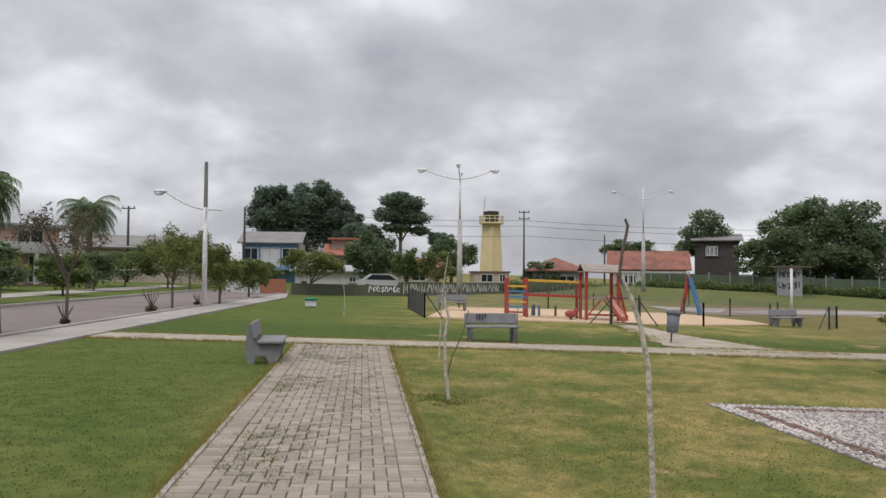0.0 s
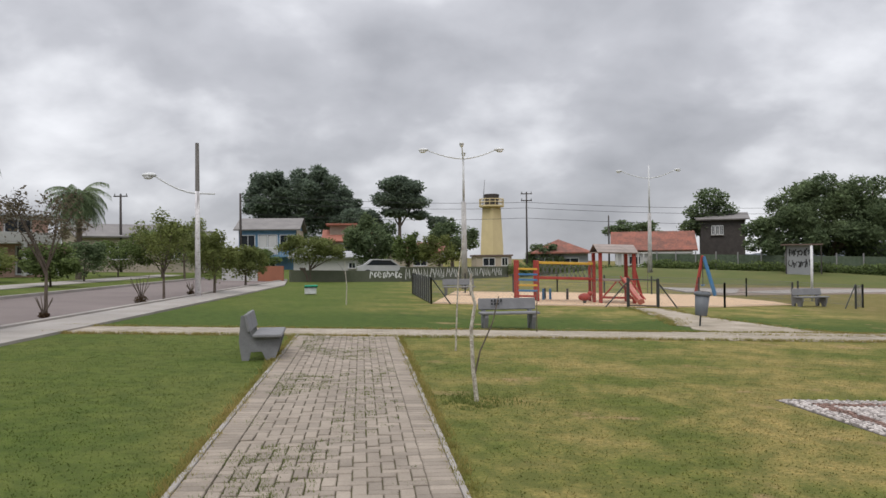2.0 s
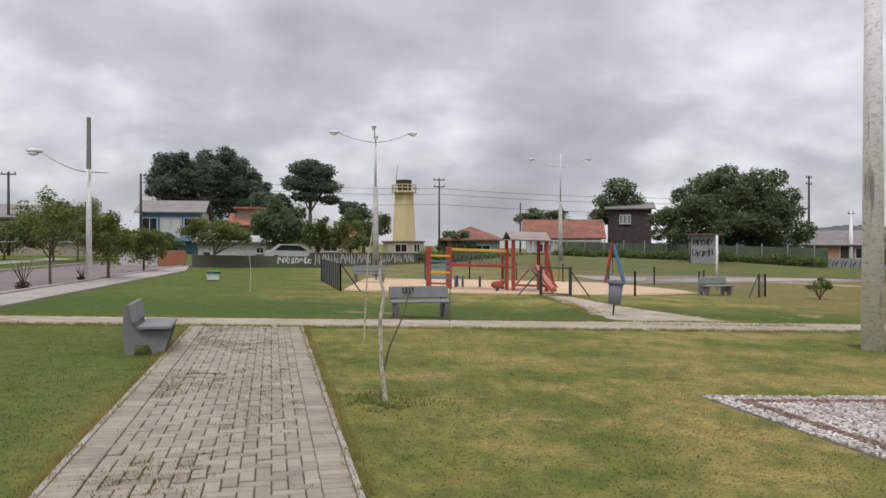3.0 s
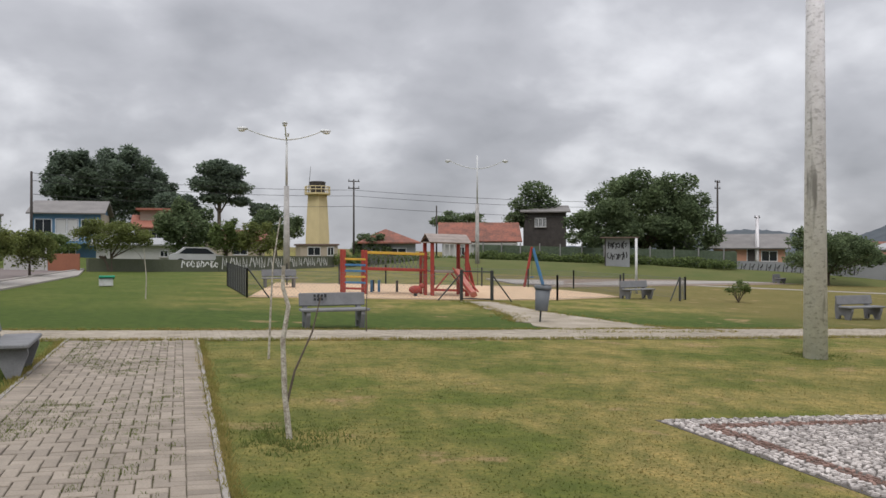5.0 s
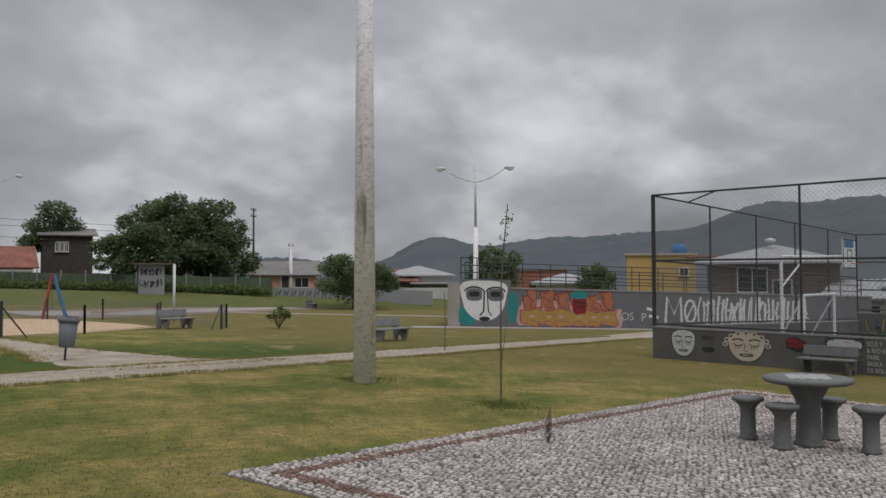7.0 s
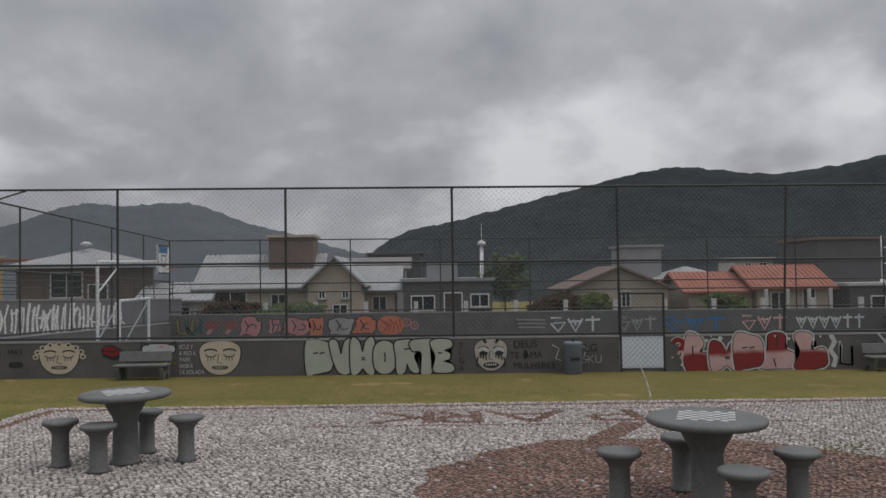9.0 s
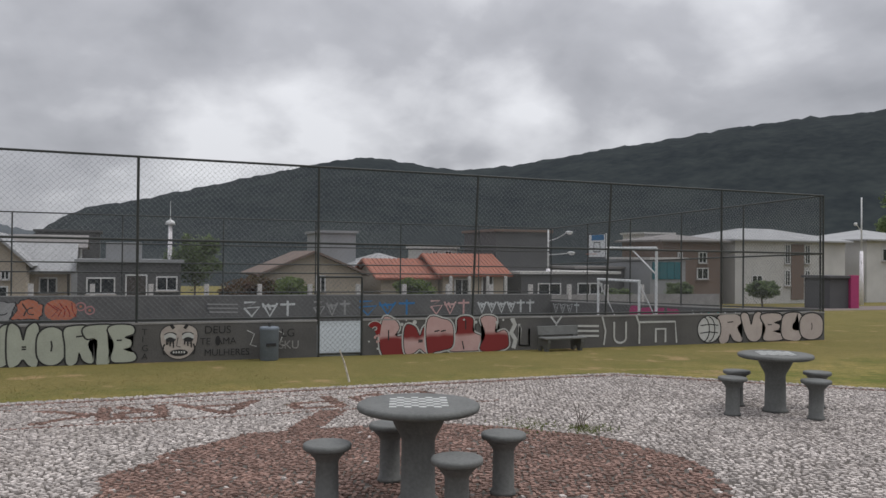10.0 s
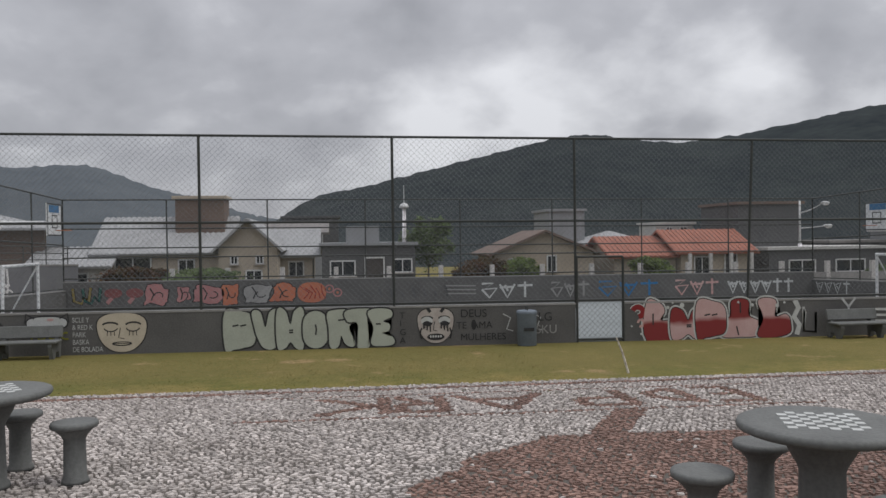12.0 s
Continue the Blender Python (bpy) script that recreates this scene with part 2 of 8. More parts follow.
LEAF_LIGHT = mat("leaf_light", (0.227, 0.250, 0.083), 0.7, (0.136, 0.167, 0.060), 0.8, 8, 0, island=0.4, spec=0.2)
LEAF_DULL = mat("leaf_dull", (0.15, 0.135, 0.085), 0.75, (0.105, 0.075, 0.055), 1.5, 8, 0, island=0.4, spec=0.2)
LEAF_RED = mat("leaf_reddish", (0.13, 0.06, 0.045), 0.7, (0.07, 0.07, 0.03), 1.5, 8, 0, island=0.4, spec=0.2)


def leafy(m, share=0.58):
    """Lets light through thin leaves."""
    n, l = m.node_tree.nodes, m.node_tree.links
    b, out = n["Principled BSDF"], n["Material Output"]
    tr, mx = n.new("ShaderNodeBsdfTranslucent"), n.new("ShaderNodeMixShader")
    l.new(b.inputs["Base Color"].links[0].from_socket, tr.inputs["Color"])
    mx.inputs[0].default_value = share
    l.new(b.outputs[0], mx.inputs[1])
    l.new(tr.outputs[0], mx.inputs[2])
    l.new(mx.outputs[0], out.inputs["Surface"])


for leaf in (LEAF, LEAF_DARK, LEAF_PINE, LEAF_LIGHT, LEAF_DULL, LEAF_RED, BLADE, LAWN_BLADE, WEED):
    leafy(leaf)
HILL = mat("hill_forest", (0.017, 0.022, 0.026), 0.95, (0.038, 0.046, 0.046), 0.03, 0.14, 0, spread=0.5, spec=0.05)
# far range: distance haze is put into its paler, bluer colour
HILL_HAZED = mat("hill_hazed", (0.075, 0.087, 0.099), 0.95, (0.104, 0.117, 0.128), 0.01, 0.07, 0, spread=0.5, spec=0.05)
TILE_RED = mat("roof_tile_red", (0.30, 0.115, 0.08), 0.85, (0.13, 0.07, 0.055), 0.9, 5, 0.5, spread=0.35)
TILE_ORANGE = mat("roof_tile_orange", (0.36, 0.15, 0.105), 0.85, (0.26, 0.105, 0.075), 0.9, 14, 0.4)
ROOF_GREY = mat("roof_fibre_grey", (0.24, 0.225, 0.215), 0.85, (0.16, 0.15, 0.145), 1, 14, 0.3)
ROOF_LIGHT = mat("roof_tile_light", (0.357, 0.361, 0.365), 0.8, (0.274, 0.277, 0.281), 1, 14, 0.3)
WALL_BLUE = mat("house_blue", (0.135, 0.255, 0.385), 0.85, (0.105, 0.195, 0.30), 0.8, 20, 0.1)
WALL_CREAM = mat("house_cream", (0.447, 0.387, 0.310), 0.85, (0.361, 0.310, 0.249), 0.8, 20, 0.1)
WALL_PINK = mat("house_pink", (0.58, 0.32, 0.22), 0.85, (0.48, 0.26, 0.18), 0.8, 20, 0.1)
WALL_ROSE = mat("house_rose", (0.56, 0.37, 0.30), 0.85, (0.47, 0.30, 0.245), 0.8, 20, 0.1)
WALL_WHITE = mat("house_white", (0.539, 0.531, 0.513), 0.85, (0.418, 0.409, 0.396), 0.8, 20, 0.1)
WALL_DGREY = mat("house_grey", (0.099, 0.099, 0.102), 0.85, (0.074, 0.074, 0.077), 0.8, 20, 0.1)
WALL_LGREY = mat("house_light_grey", (0.295, 0.303, 0.316), 0.85, (0.230, 0.238, 0.246), 0.8, 20, 0.1)
WALL_BROWN = mat("house_brown", (0.18, 0.13, 0.105), 0.85, (0.13, 0.095, 0.08), 0.8, 20, 0.1)
WALL_YELLOW = mat("house_yellow", (0.52, 0.37, 0.13), 0.85, (0.42, 0.29, 0.11), 0.8, 20, 0.1)
TOWER_CREAM = mat("tower_cream", (0.66, 0.55, 0.32), 0.85, (0.56, 0.46, 0.27), 0.8, 20, 0.1)
TERRACOTTA = mat("gate_terracotta", (0.34, 0.14, 0.085), 0.85, (0.26, 0.11, 0.07), 1.5, 20, 0.1)
DARK_WOOD = mat("dark_timber", (0.075, 0.065, 0.06), 0.9, (0.045, 0.04, 0.038), 3, 20, 0.3)
MOSS_WALL = mat("mossy_wall", (0.115, 0.12, 0.085), 0.95, (0.075, 0.085, 0.055), 0.6, 15, 0.2)
TANK_BLUE = mat("tank_blue", (0.04, 0.17, 0.42), 0.5, None, 4, 30, 0.05)
PLASTIC_GREY = mat("bin_plastic", (0.145, 0.155, 0.17), 0.55, (0.115, 0.125, 0.138), 5, 40, 0.05)
DARK = mat("hollow_shade_and_tyre", (0.018, 0.018, 0.02), 0.6, None, 5, 40, 0)
GREEN_SIGN = mat("sign_green", (0.03, 0.33, 0.20), 0.6, None, 5, 40, 0)
BLACK_PAINT = mat("black_paint", (0.022, 0.022, 0.024), 0.8, (0.04, 0.04, 0.04), 8, 50, 0)
WHITE_PAINT = mat("white_paint", (0.52, 0.53, 0.52), 0.85, (0.38, 0.385, 0.37), 4, 40, 0.05)
SAGE_PAINT = mat("sage_paint", (0.40, 0.425, 0.36), 0.85, (0.31, 0.33, 0.28), 3, 40, 0.05)
CREAM_PAINT = mat("cream_paint", (0.50, 0.445, 0.35), 0.85, (0.40, 0.35, 0.275), 4, 40, 0.05)
RED_PAINT = mat("crimson_paint", (0.25, 0.022, 0.022), 0.8, (0.17, 0.018, 0.02), 3, 40, 0.05)
PINK_PAINT = mat("pink_paint", (0.44, 0.23, 0.22), 0.85, (0.50, 0.36, 0.33), 3, 40, 0.05)
ORANGE_PAINT = mat("orange_paint", (0.40, 0.16, 0.085), 0.85, (0.31, 0.12, 0.07), 3, 40, 0.05)
GOLD_PAINT = mat("gold_paint", (0.42, 0.26, 0.075), 0.85, (0.34, 0.2, 0.06), 3, 40, 0.05)
TEAL_PAINT = mat("teal_paint", (0.03, 0.25, 0.235), 0.85, (0.025, 0.18, 0.17), 3, 40, 0.05)
BLUE_PAINT = mat("blue_spray", (0.055, 0.16, 0.30), 0.85, (0.05, 0.12, 0.22), 3, 40, 0.05)
MAGENTA_PAINT = mat("magenta_paint", (0.40, 0.05, 0.15), 0.85, (0.3, 0.045, 0.12), 3, 40, 0.05)
COURT_FLOOR = mat("court_floor", (0.243, 0.262, 0.262), 0.85, (0.198, 0.214, 0.214), 0.5, 20, 0.1, spec=0.05)


def glass_material():
    m = bpy.data.materials.new("window_glass")
    m.use_nodes = True
    b = m.node_tree.nodes["Principled BSDF"]
    b.inputs["Base Color"].default_value = (0.02, 0.024, 0.028, 1)
    b.inputs["Roughness"].default_value = 0.08
    return m


GLASS = glass_material()


# ---- mesh helpers ----
def M():
    return bmesh.new()


def box(bm, c, s, rz=0.0, rx=0.0, bevel=0.0, ry=0.0):
    """A box of size s centred on c, turned, with bevelled edges."""
    m = pose(c[0], c[1], c[2], rx, ry, rz) @ Matrix.Diagonal((*s, 1))
    g = bmesh.ops.create_cube(bm, size=1.0, matrix=m)
    if bevel:
        edges = list({e for v in g["verts"] for e in v.link_edges})
        bmesh.ops.bevel(bm, geom=edges, offset=bevel, segments=1, affect="EDGES")
    return bm


def rod(bm, p0, p1, r0, r1=None, n=8):
    """A tapered round bar between two points."""
    p0, p1 = Vector(p0), Vector(p1)
    r1 = r0 if r1 is None else r1
    m = Matrix.Translation((p0 + p1) / 2) @ (p1 - p0).to_track_quat("Z", "Y").to_matrix().to_4x4()
    bmesh.ops.create_cone(bm, cap_ends=True, segments=n, radius1=r0, radius2=max(r1, 0.0005), depth=(p1 - p0).length, matrix=m)
    return bm


def tube(bm, pts, r0, r1=None, n=6):
    """A bent tapered bar along points, one closed skin."""
    r1 = r0 if r1 is None else r1
    pts = [Vector(p) for p in pts]
    k = len(pts) - 1
    side = (pts[1] - pts[0]).orthogonal().normalized()
    rings = []
    for i, p in enumerate(pts):
        d = (pts[min(k, i + 1)] - pts[max(0, i - 1)]).normalized()
        side = (side - d * side.dot(d)).normalized()
        up = d.cross(side)
        r = r0 + (r1 - r0) * i / k
        rings.append([bm.verts.new(p + (side * math.cos(2 * math.pi * j / n) + up * math.sin(2 * math.pi * j / n)) * r) for j in range(n)])
    for a, b in zip(rings, rings[1:]):
        for j in range(n):
            bm.faces.new((a[j], a[(j + 1) % n], b[(j + 1) % n], b[j]))
    bm.faces.new(rings[0][::-1])
    bm.faces.new(rings[-1])
    return bm


def lathe(bm, profile, n=28, at=(0, 0, 0)):
    """A turned solid from (radius, height) pairs."""
    rings = []
    for r, z in profile:
        rings.append([bm.verts.new((at[0] + r * math.cos(2 * math.pi * i / n), at[1] + r * math.sin(2 * math.pi * i / n), at[2] + z)) for i in range(n)])
    for a, b in zip(rings, rings[1:]):
        for i in range(n):
            bm.faces.new((a[i], a[(i + 1) % n], b[(i + 1) % n], b[i]))
    bm.faces.new(rings[0][::-1])
    bm.faces.new(rings[-1])
    return bm


def prism(bm, pts, depth, m=Matrix()):
    """An outline in local x, z pushed from y = 0 to y = depth."""
    a = [bm.verts.new(m @ Vector((x, 0, z))) for x, z in pts]
    b = [bm.verts.new(m @ Vector((x, depth, z))) for x, z in pts]
    k = len(pts)
    bm.faces.new(a)
    bm.faces.new(b[::-1])
    for i in range(k):
        bm.faces.new((a[(i + 1) % k], a[i], b[i], b[(i + 1) % k]))
    return bm


def slab(bm, pts, z0, z1):
    """An outline in x, y pushed from z0 to z1."""
    a = [bm.verts.new((x, y, z0)) for x, y in pts]
    b = [bm.verts.new((x, y, z1)) for x, y in pts]
    k = len(pts)
    bm.faces.new(a[::-1])
    bm.faces.new(b)
    for i in range(k):
        bm.faces.new((a[i], a[(i + 1) % k], b[(i + 1) % k], b[i]))
    return bm


def mesh_of(name, bm, material, smooth=False):
    me = bpy.data.meshes.new(name)
    bmesh.ops.recalc_face_normals(bm, faces=bm.faces[:])
    bm.to_mesh(me)
    bm.free()
    me.materials.append(material)
    if smooth:
        for f in me.polygons:
            f.use_smooth = len(f.vertices) == 4
    return me


def part(name, bm, material, parent, label="", smooth=False):
    """One mesh object under a thing or under a part."""
    ob = new(name, mesh_of(name, bm, material, smooth))
    ob.parent = parent
    return tagged(ob, label)


def thing(name, m, label, category, group="", kind=""):
    ob = new(name)
    ob.matrix_basis = m
    return tagged(ob, label, category, group, kind)


def solid(name, bm, material, label, category="", kind="structure", smooth=False, group=""):
    """A thing of one mesh, in world places."""
    return tagged(new(name, mesh_of(name, bm, material, smooth)), label, category, group, kind)


def raw_mesh(name, verts, faces, material):
    me = bpy.data.meshes.new(name)
    me.from_pydata(verts, [], faces)
    me.materials.append(material)
    return me


# ---- ground and large surfaces ----
bm = M()
bmesh.ops.create_grid(bm, x_segments=40, y_segments=40, size=2500)
solid("ground", bm, LAWN, "mown park lawn, green with dry straw-coloured patches", "lawn")

road = [(-13.6, -60), (-8.95, -60), (-8.95, 46), (-13.6, 46)]
solid("road", slab(M(), road, -0.05, 0.006), ASPHALT, "worn reddish-grey road surface beside the park", "road")
solid("pavement", slab(M(), [(-8.8, -60), (-7.55, -60), (-7.62, 38), (-8.8, 46)], -0.05, 0.05), CEMENT, "pale cement pavement along the road", "pavement")
solid("kerb", slab(M(), [(-8.95, -60), (-8.8, -60), (-8.8, 46), (-8.95, 46)], -0.05, 0.09), CEMENT, "pale concrete kerb between road and pavement", "kerb")
solid("kerb_far", slab(M(), [(-13.75, -60), (-13.6, -60), (-13.6, 46), (-13.75, 46)], -0.05, 0.10), CEMENT, "pale concrete kerb on the far roadside", "kerb")
solid("pavement_far", slab(M(), [(-18.2, -60), (-16.6, -60), (-16.6, 52), (-18.2, 52)], -0.05, 0.03), CEMENT, "pale pavement in front of the houses across the road", "pavement")

# the park is laid out on axes turned a little from the court
PARK = pose(-0.95, 6.0, 0, 0, 0, 4.3)


def park(u, v, z=0.0):
    p = PARK @ Vector((u, v, z))
    return (p.x, p.y)


PW, UR, UL = 1.63, 0.03, -1.63  # centre lines of the two edge courses
solid("path_bed", slab(M(), [park(UL - 0.13, -12), park(UR + 0.13, -12), park(UR + 0.13, 7.85), park(UL - 0.13, 7.85)], -0.05, 0.006), JOINT, "dark soil bed under the brick path", "path")
cross = [park(-6.6, 7.95), park(10, 7.9), park(26, 8.6), park(34, 9.6), park(34, 11.3), park(26, 10.4), park(10, 9.65), park(-6.6, 9.35)]
solid("cross_path", slab(M(), cross, -0.05, 0.012), PATH_CEMENT, "pale cement footpath crossing the park lawn", "path")
apron = [(5.7, 15.55), (9.6, 15.85), (8.2, 17.1), (7.25, 21.0), (7.1, 25.2), (5.95, 25.0), (5.9, 20.5), (5.4, 18.0)]
worn_edge = []
for (x0, y0), (x1, y1) in zip(apron, apron[1:] + apron[:1]):
    n = max(2, int(math.hypot(x1 - x0, y1 - y0) / 0.12))
    for k in range(n):
        x, y = x0 + (x1 - x0) * k / n, y0 + (y1 - y0) * k / n
        worn_edge.append((x + 0.24 * noise.noise((x * 1.9, y * 1.9, 1.0)) + 0.07 * noise.noise((x * 9, y * 9, 2.0)), y + 0.10 * noise.noise((x * 4, y * 4, 5.0))))
solid("playground_path", slab(M(), worn_edge, -0.05, 0.017), PATH_CEMENT, "worn pale path leading to the playground gate", "path")
solid("sand", slab(M(), [(-0.55, 25.4), (6, 25.7), (9.8, 26.7), (13.4, 29.2), (13.6, 31.5), (12.2, 37.2), (5, 36.5), (0.6, 35.4)], -0.05, 0.02), SAND, "orange playground sand inside the low fence", "sand")
solid("earth", slab(M(), [(13, 36.6), (16.5, 38.6), (26, 44), (36, 50), (42, 54.5), (32, 55.5), (22, 51), (14, 46)], -0.05, 0.02), EARTH, "bare brown earth beside the playground", "earth")
solid("skate_strip", slab(M(), [(15.6, 40.6), (17.5, 39.8), (37, 52.5), (36, 54.5), (22, 47.5)], -0.05, 0.05), CEMENT, "pale cement skate strip beyond the playground", "pavement")
solid("skate_slab", slab(M(), [(12.6, 39.5), (15.0, 39), (17.5, 45), (13, 46)], -0.05, 0.06), CEMENT, "pale cement slab behind the swings", "pavement")
solid("mural_path", slab(M(), [(23.7, 26.9), (25.2, 26.2), (32.6, 21.7), (34, 20.6), (33.2, 19.9), (24.3, 25.1), (22.7, 25.7)], -0.05, 0.02), CEMENT, "pale cement slab at the foot of the mural wall", "pavement")
solid("north_path", slab(M(), [(24, 44), (26, 44), (40, 34), (48, 30), (48, 28.6), (39, 32.8)], -0.05, 0.014), CEMENT, "pale footpath towards the side street", "path")
solid("court_floor", slab(M(), [(17.9, -16.9), (33, -16.9), (33, 11.8), (17.9, 11.8)], -0.05, 0.03), COURT_FLOOR, "grey-green painted cement sports court floor", "court")
solid("street_east", slab(M(), [(36, -70), (42, -70), (42, 20), (36, 20)], -0.05, 0.008), ASPHALT, "grey street behind the sports court", "road")

GRAVEL = [(3.18, 7.42), (12.8, 7.6), (12.88, -6.6), (9.4, -9.3), (4.9, -9.3)]
solid("mosaic_bed", slab(M(), GRAVEL, -0.05, 0.004), MORTAR, "dark joint bed under the stone mosaic", "paving")

# a low grass bank closes the park to the north-east
bank_v, bank_f = [], []
for i in range(31):
    for j in range(13):
        base = Vector((6, 62, 0)).lerp(Vector((56, 46, 0)), i / 30)
        q = base + Vector((0.32, 0.947, 0)) * (j * 1.6)
        h = 1.0 - (1 - min(1, j / 5)) ** 2
        bank_v.append((q.x, q.y, 1.0 * h * min(1, i / 4) - 0.02 + 0.08 * noise.noise((q.x * 0.3, q.y * 0.3, 0))))
for i in range(30):
    for j in range(12):
        k = i * 13 + j
        bank_f.append((k, k + 13, k + 14, k + 1))
tagged(new("ground_bank", raw_mesh("ground_bank", bank_v, bank_f, ROUGH_GRASS)), "low rough grass bank at the park's far edge", "bank", "", "structure")

# hills: smooth ridges on a fan of ground, highest to the south-east
HILLS = ((88, 4.5, 3.45), (94, 5, 3.71), (100, 5.5, 4.56), (107, 6, 6.31), (115, 6.5, 4.98), (123, 7, 5.6), (132, 8, 6.71), (142, 9, 6.41), (154, 11, 7.47), (168, 13, 4.46), (182, 13, 4.38))
HILLS_FAR = ((22, 10, 0.6), (35, 7, 1.9), (44.6, 3.4, 2.6), (52, 6, 3.4), (60, 5, 3.23), (67, 4.5, 4.9), (73.5, 4.5, 5.05), (80, 5, 3.32), (90, 8, 2.69), (105, 12, 2.35))


def hill(name, peaks, r_near, r_top, r_far, a0, a1, material, label, rough):
    verts, faces = [], []
    na, nr = 420, 26
    for i in range(na + 1):
        az = a0 + (a1 - a0) * i / na
        el = sum(h * math.exp(-((az - c) / w) ** 2) for c, w, h in peaks)
        top = r_top * math.tan(radians(el))
        for j in range(nr + 1):
            s = j / nr
            r = r_near + (r_far - r_near) * s
            q = (r_top - r_near) / (r_far - r_near)
            f = math.sin(min(1, s / q) * math.pi / 2) ** 1.3 if s < q else math.cos((s - q) / (1 - q) * math.pi / 2)
            x, y = r * math.sin(radians(az)), r * math.cos(radians(az))
            bumpy = noise.noise((x * 0.006, y * 0.006, 3)) * 0.10 + noise.noise((x * 0.02, y * 0.02, 7)) * 0.035
            z = top * f * (1 + bumpy * 0.10) + rough * noise.noise((x * 0.11, y * 0.11, 1)) * f - 1.0
            verts.append((x, y, z))
    for i in range(na):
        for j in range(nr):
            k = i * (nr + 1) + j
            faces.append((k, k + 1, k + nr + 2, k + nr + 1))
    me = raw_mesh(name, verts, faces, material)
    me.polygons.foreach_set("use_smooth", [True] * len(me.polygons))
    tagged(new(name, me), label, "hill", "", "structure")


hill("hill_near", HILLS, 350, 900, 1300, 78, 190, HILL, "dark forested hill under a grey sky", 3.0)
hill("hill_distant", HILLS_FAR, 900, 2000, 2400, 15, 130, HILL_HAZED, "distant forested hill range with haze painted into its colour", 6.0)

# ---- sports court ----
CX, CY0, CY1, FX, WH, FH = 17.82, -17.0, 11.92, 33.0, 0.79, 4.05


def court_wall(name, p0, p1, h, label, caps=True):
    p0, p1 = Vector((*p0, 0)), Vector((*p1, 0))
    d = (p1 - p0).normalized()
    nrm = Vector((-d.y, d.x, 0)) * 0.075
    bm = slab(M(), [(p0 + nrm)[:2], (p0 - nrm)[:2], (p1 - nrm)[:2], (p1 + nrm)[:2]], -0.1, h - 0.04)
    w = solid(name, bm, WALL_GREY, label, "wall")
    nrm *= 1.12
    part("wall_cap", slab(M(), [(p0 + nrm)[:2], (p0 - nrm)[:2], (p1 - nrm)[:2], (p1 + nrm)[:2]], h - 0.037, h), WALL_CAP, w, "weathered light cement cap")
    return w


WX = CX + 0.078
wall_a = court_wall("wall_west", (WX, CY1), (WX, -2.52), WH, "low dark grey court wall covered in graffiti")
wall_b = court_wall("wall_west_2", (WX, -3.52), (WX, CY0), WH, "low dark grey court wall with red and white graffiti")
wall_n = court_wall("wall_north", (WX + 0.1, CY1), (FX, CY1), WH, "low grey court end wall with graffiti")
wall_s = court_wall("wall_south", (WX + 0.1, CY0), (FX, CY0), WH, "low grey court end wall")
wall_e = court_wall("wall_east", (FX, CY1), (FX, CY0), 1.10, "far grey court wall covered in graffiti")


def net(bm, p0, p1, z0, z1, step=0.11, r=0.0023):
    """Diagonal wires of a chain-link net between two uprights."""
    p0, p1 = Vector((*p0, 0)), Vector((*p1, 0))
    L, H = (p1 - p0).length, z1 - z0
    d = (p1 - p0) / L
    k = int((L + H) / step)
    for i in range(1, k):
        s = i * step
        for flip in (0, 1):
            a0, a1 = max(0, s - L), min(H, s)
            u0, u1 = s - a0, s - a1
            if a1 - a0 < 0.02:
                continue
            if flip:
                u0, u1 = L - u0, L - u1
            q0, q1 = p0 + d * u0 + Vector((0, 0, z0 + a0)), p0 + d * u1 + Vector((0, 0, z0 + a1))
            rod(bm, q0, q1, r, r, 3)


def court_fence(p0, p1, z0, rails, nets=True, posts=None, n=8, lean=()):
    """Posts, rails and a wire net on top of a wall."""
    p0, p1 = Vector((*p0, 0)), Vector((*p1, 0))
    f = thing("court_fence", Matrix(), "tall dark steel court fence with chain-link wire", "fence", "court fences")
    for i in range(n + 1):
        q = p0 + (p1 - p0) * i / n
        tip = dict(lean).get(i, 0.0)
        part("post", rod(M(), (q.x, q.y, z0 - 0.1), (q.x, q.y + tip, FH), 0.027, 0.027, 8), STEEL, f)
    for z in rails:
        part("rail", rod(M(), (p0.x, p0.y, z), (p1.x, p1.y, z), 0.024, 0.024, 6), STEEL, f)
    if nets:
        bm = M()
        net(bm, p0[:2], p1[:2], z0 + 0.03, FH)
        tagged(part("chain_link", bm, WIRE, f, "grey chain-link wire netting"), kind="stuff")
    return f


court_fence((CX + 0.05, CY1), (CX + 0.05, CY0), WH, (WH + 0.05, 2.42, FH), n=8, lean=((5, -0.13), (6, -0.16)))
court_fence((CX + 0.15, CY1), (FX, CY1), WH, (WH + 0.05, 2.42, FH), n=5)
court_fence((CX + 0.15, CY0), (FX, CY0), WH, (WH + 0.05, 2.42, FH), n=5)
court_fence((FX, CY1), (FX, CY0), 1.1, (1.2, 1.95, 2.3, 3.0, FH), n=8)
# corner brace at the top
b = thing("corner_brace", Matrix(), "dark steel brace across the fence corner", "fence")
part("bar", rod(M(), (CX + 0.05, CY1 - 1.7, FH), (CX + 1.9, CY1, FH), 0.022, 0.022, 6), STEEL, b)

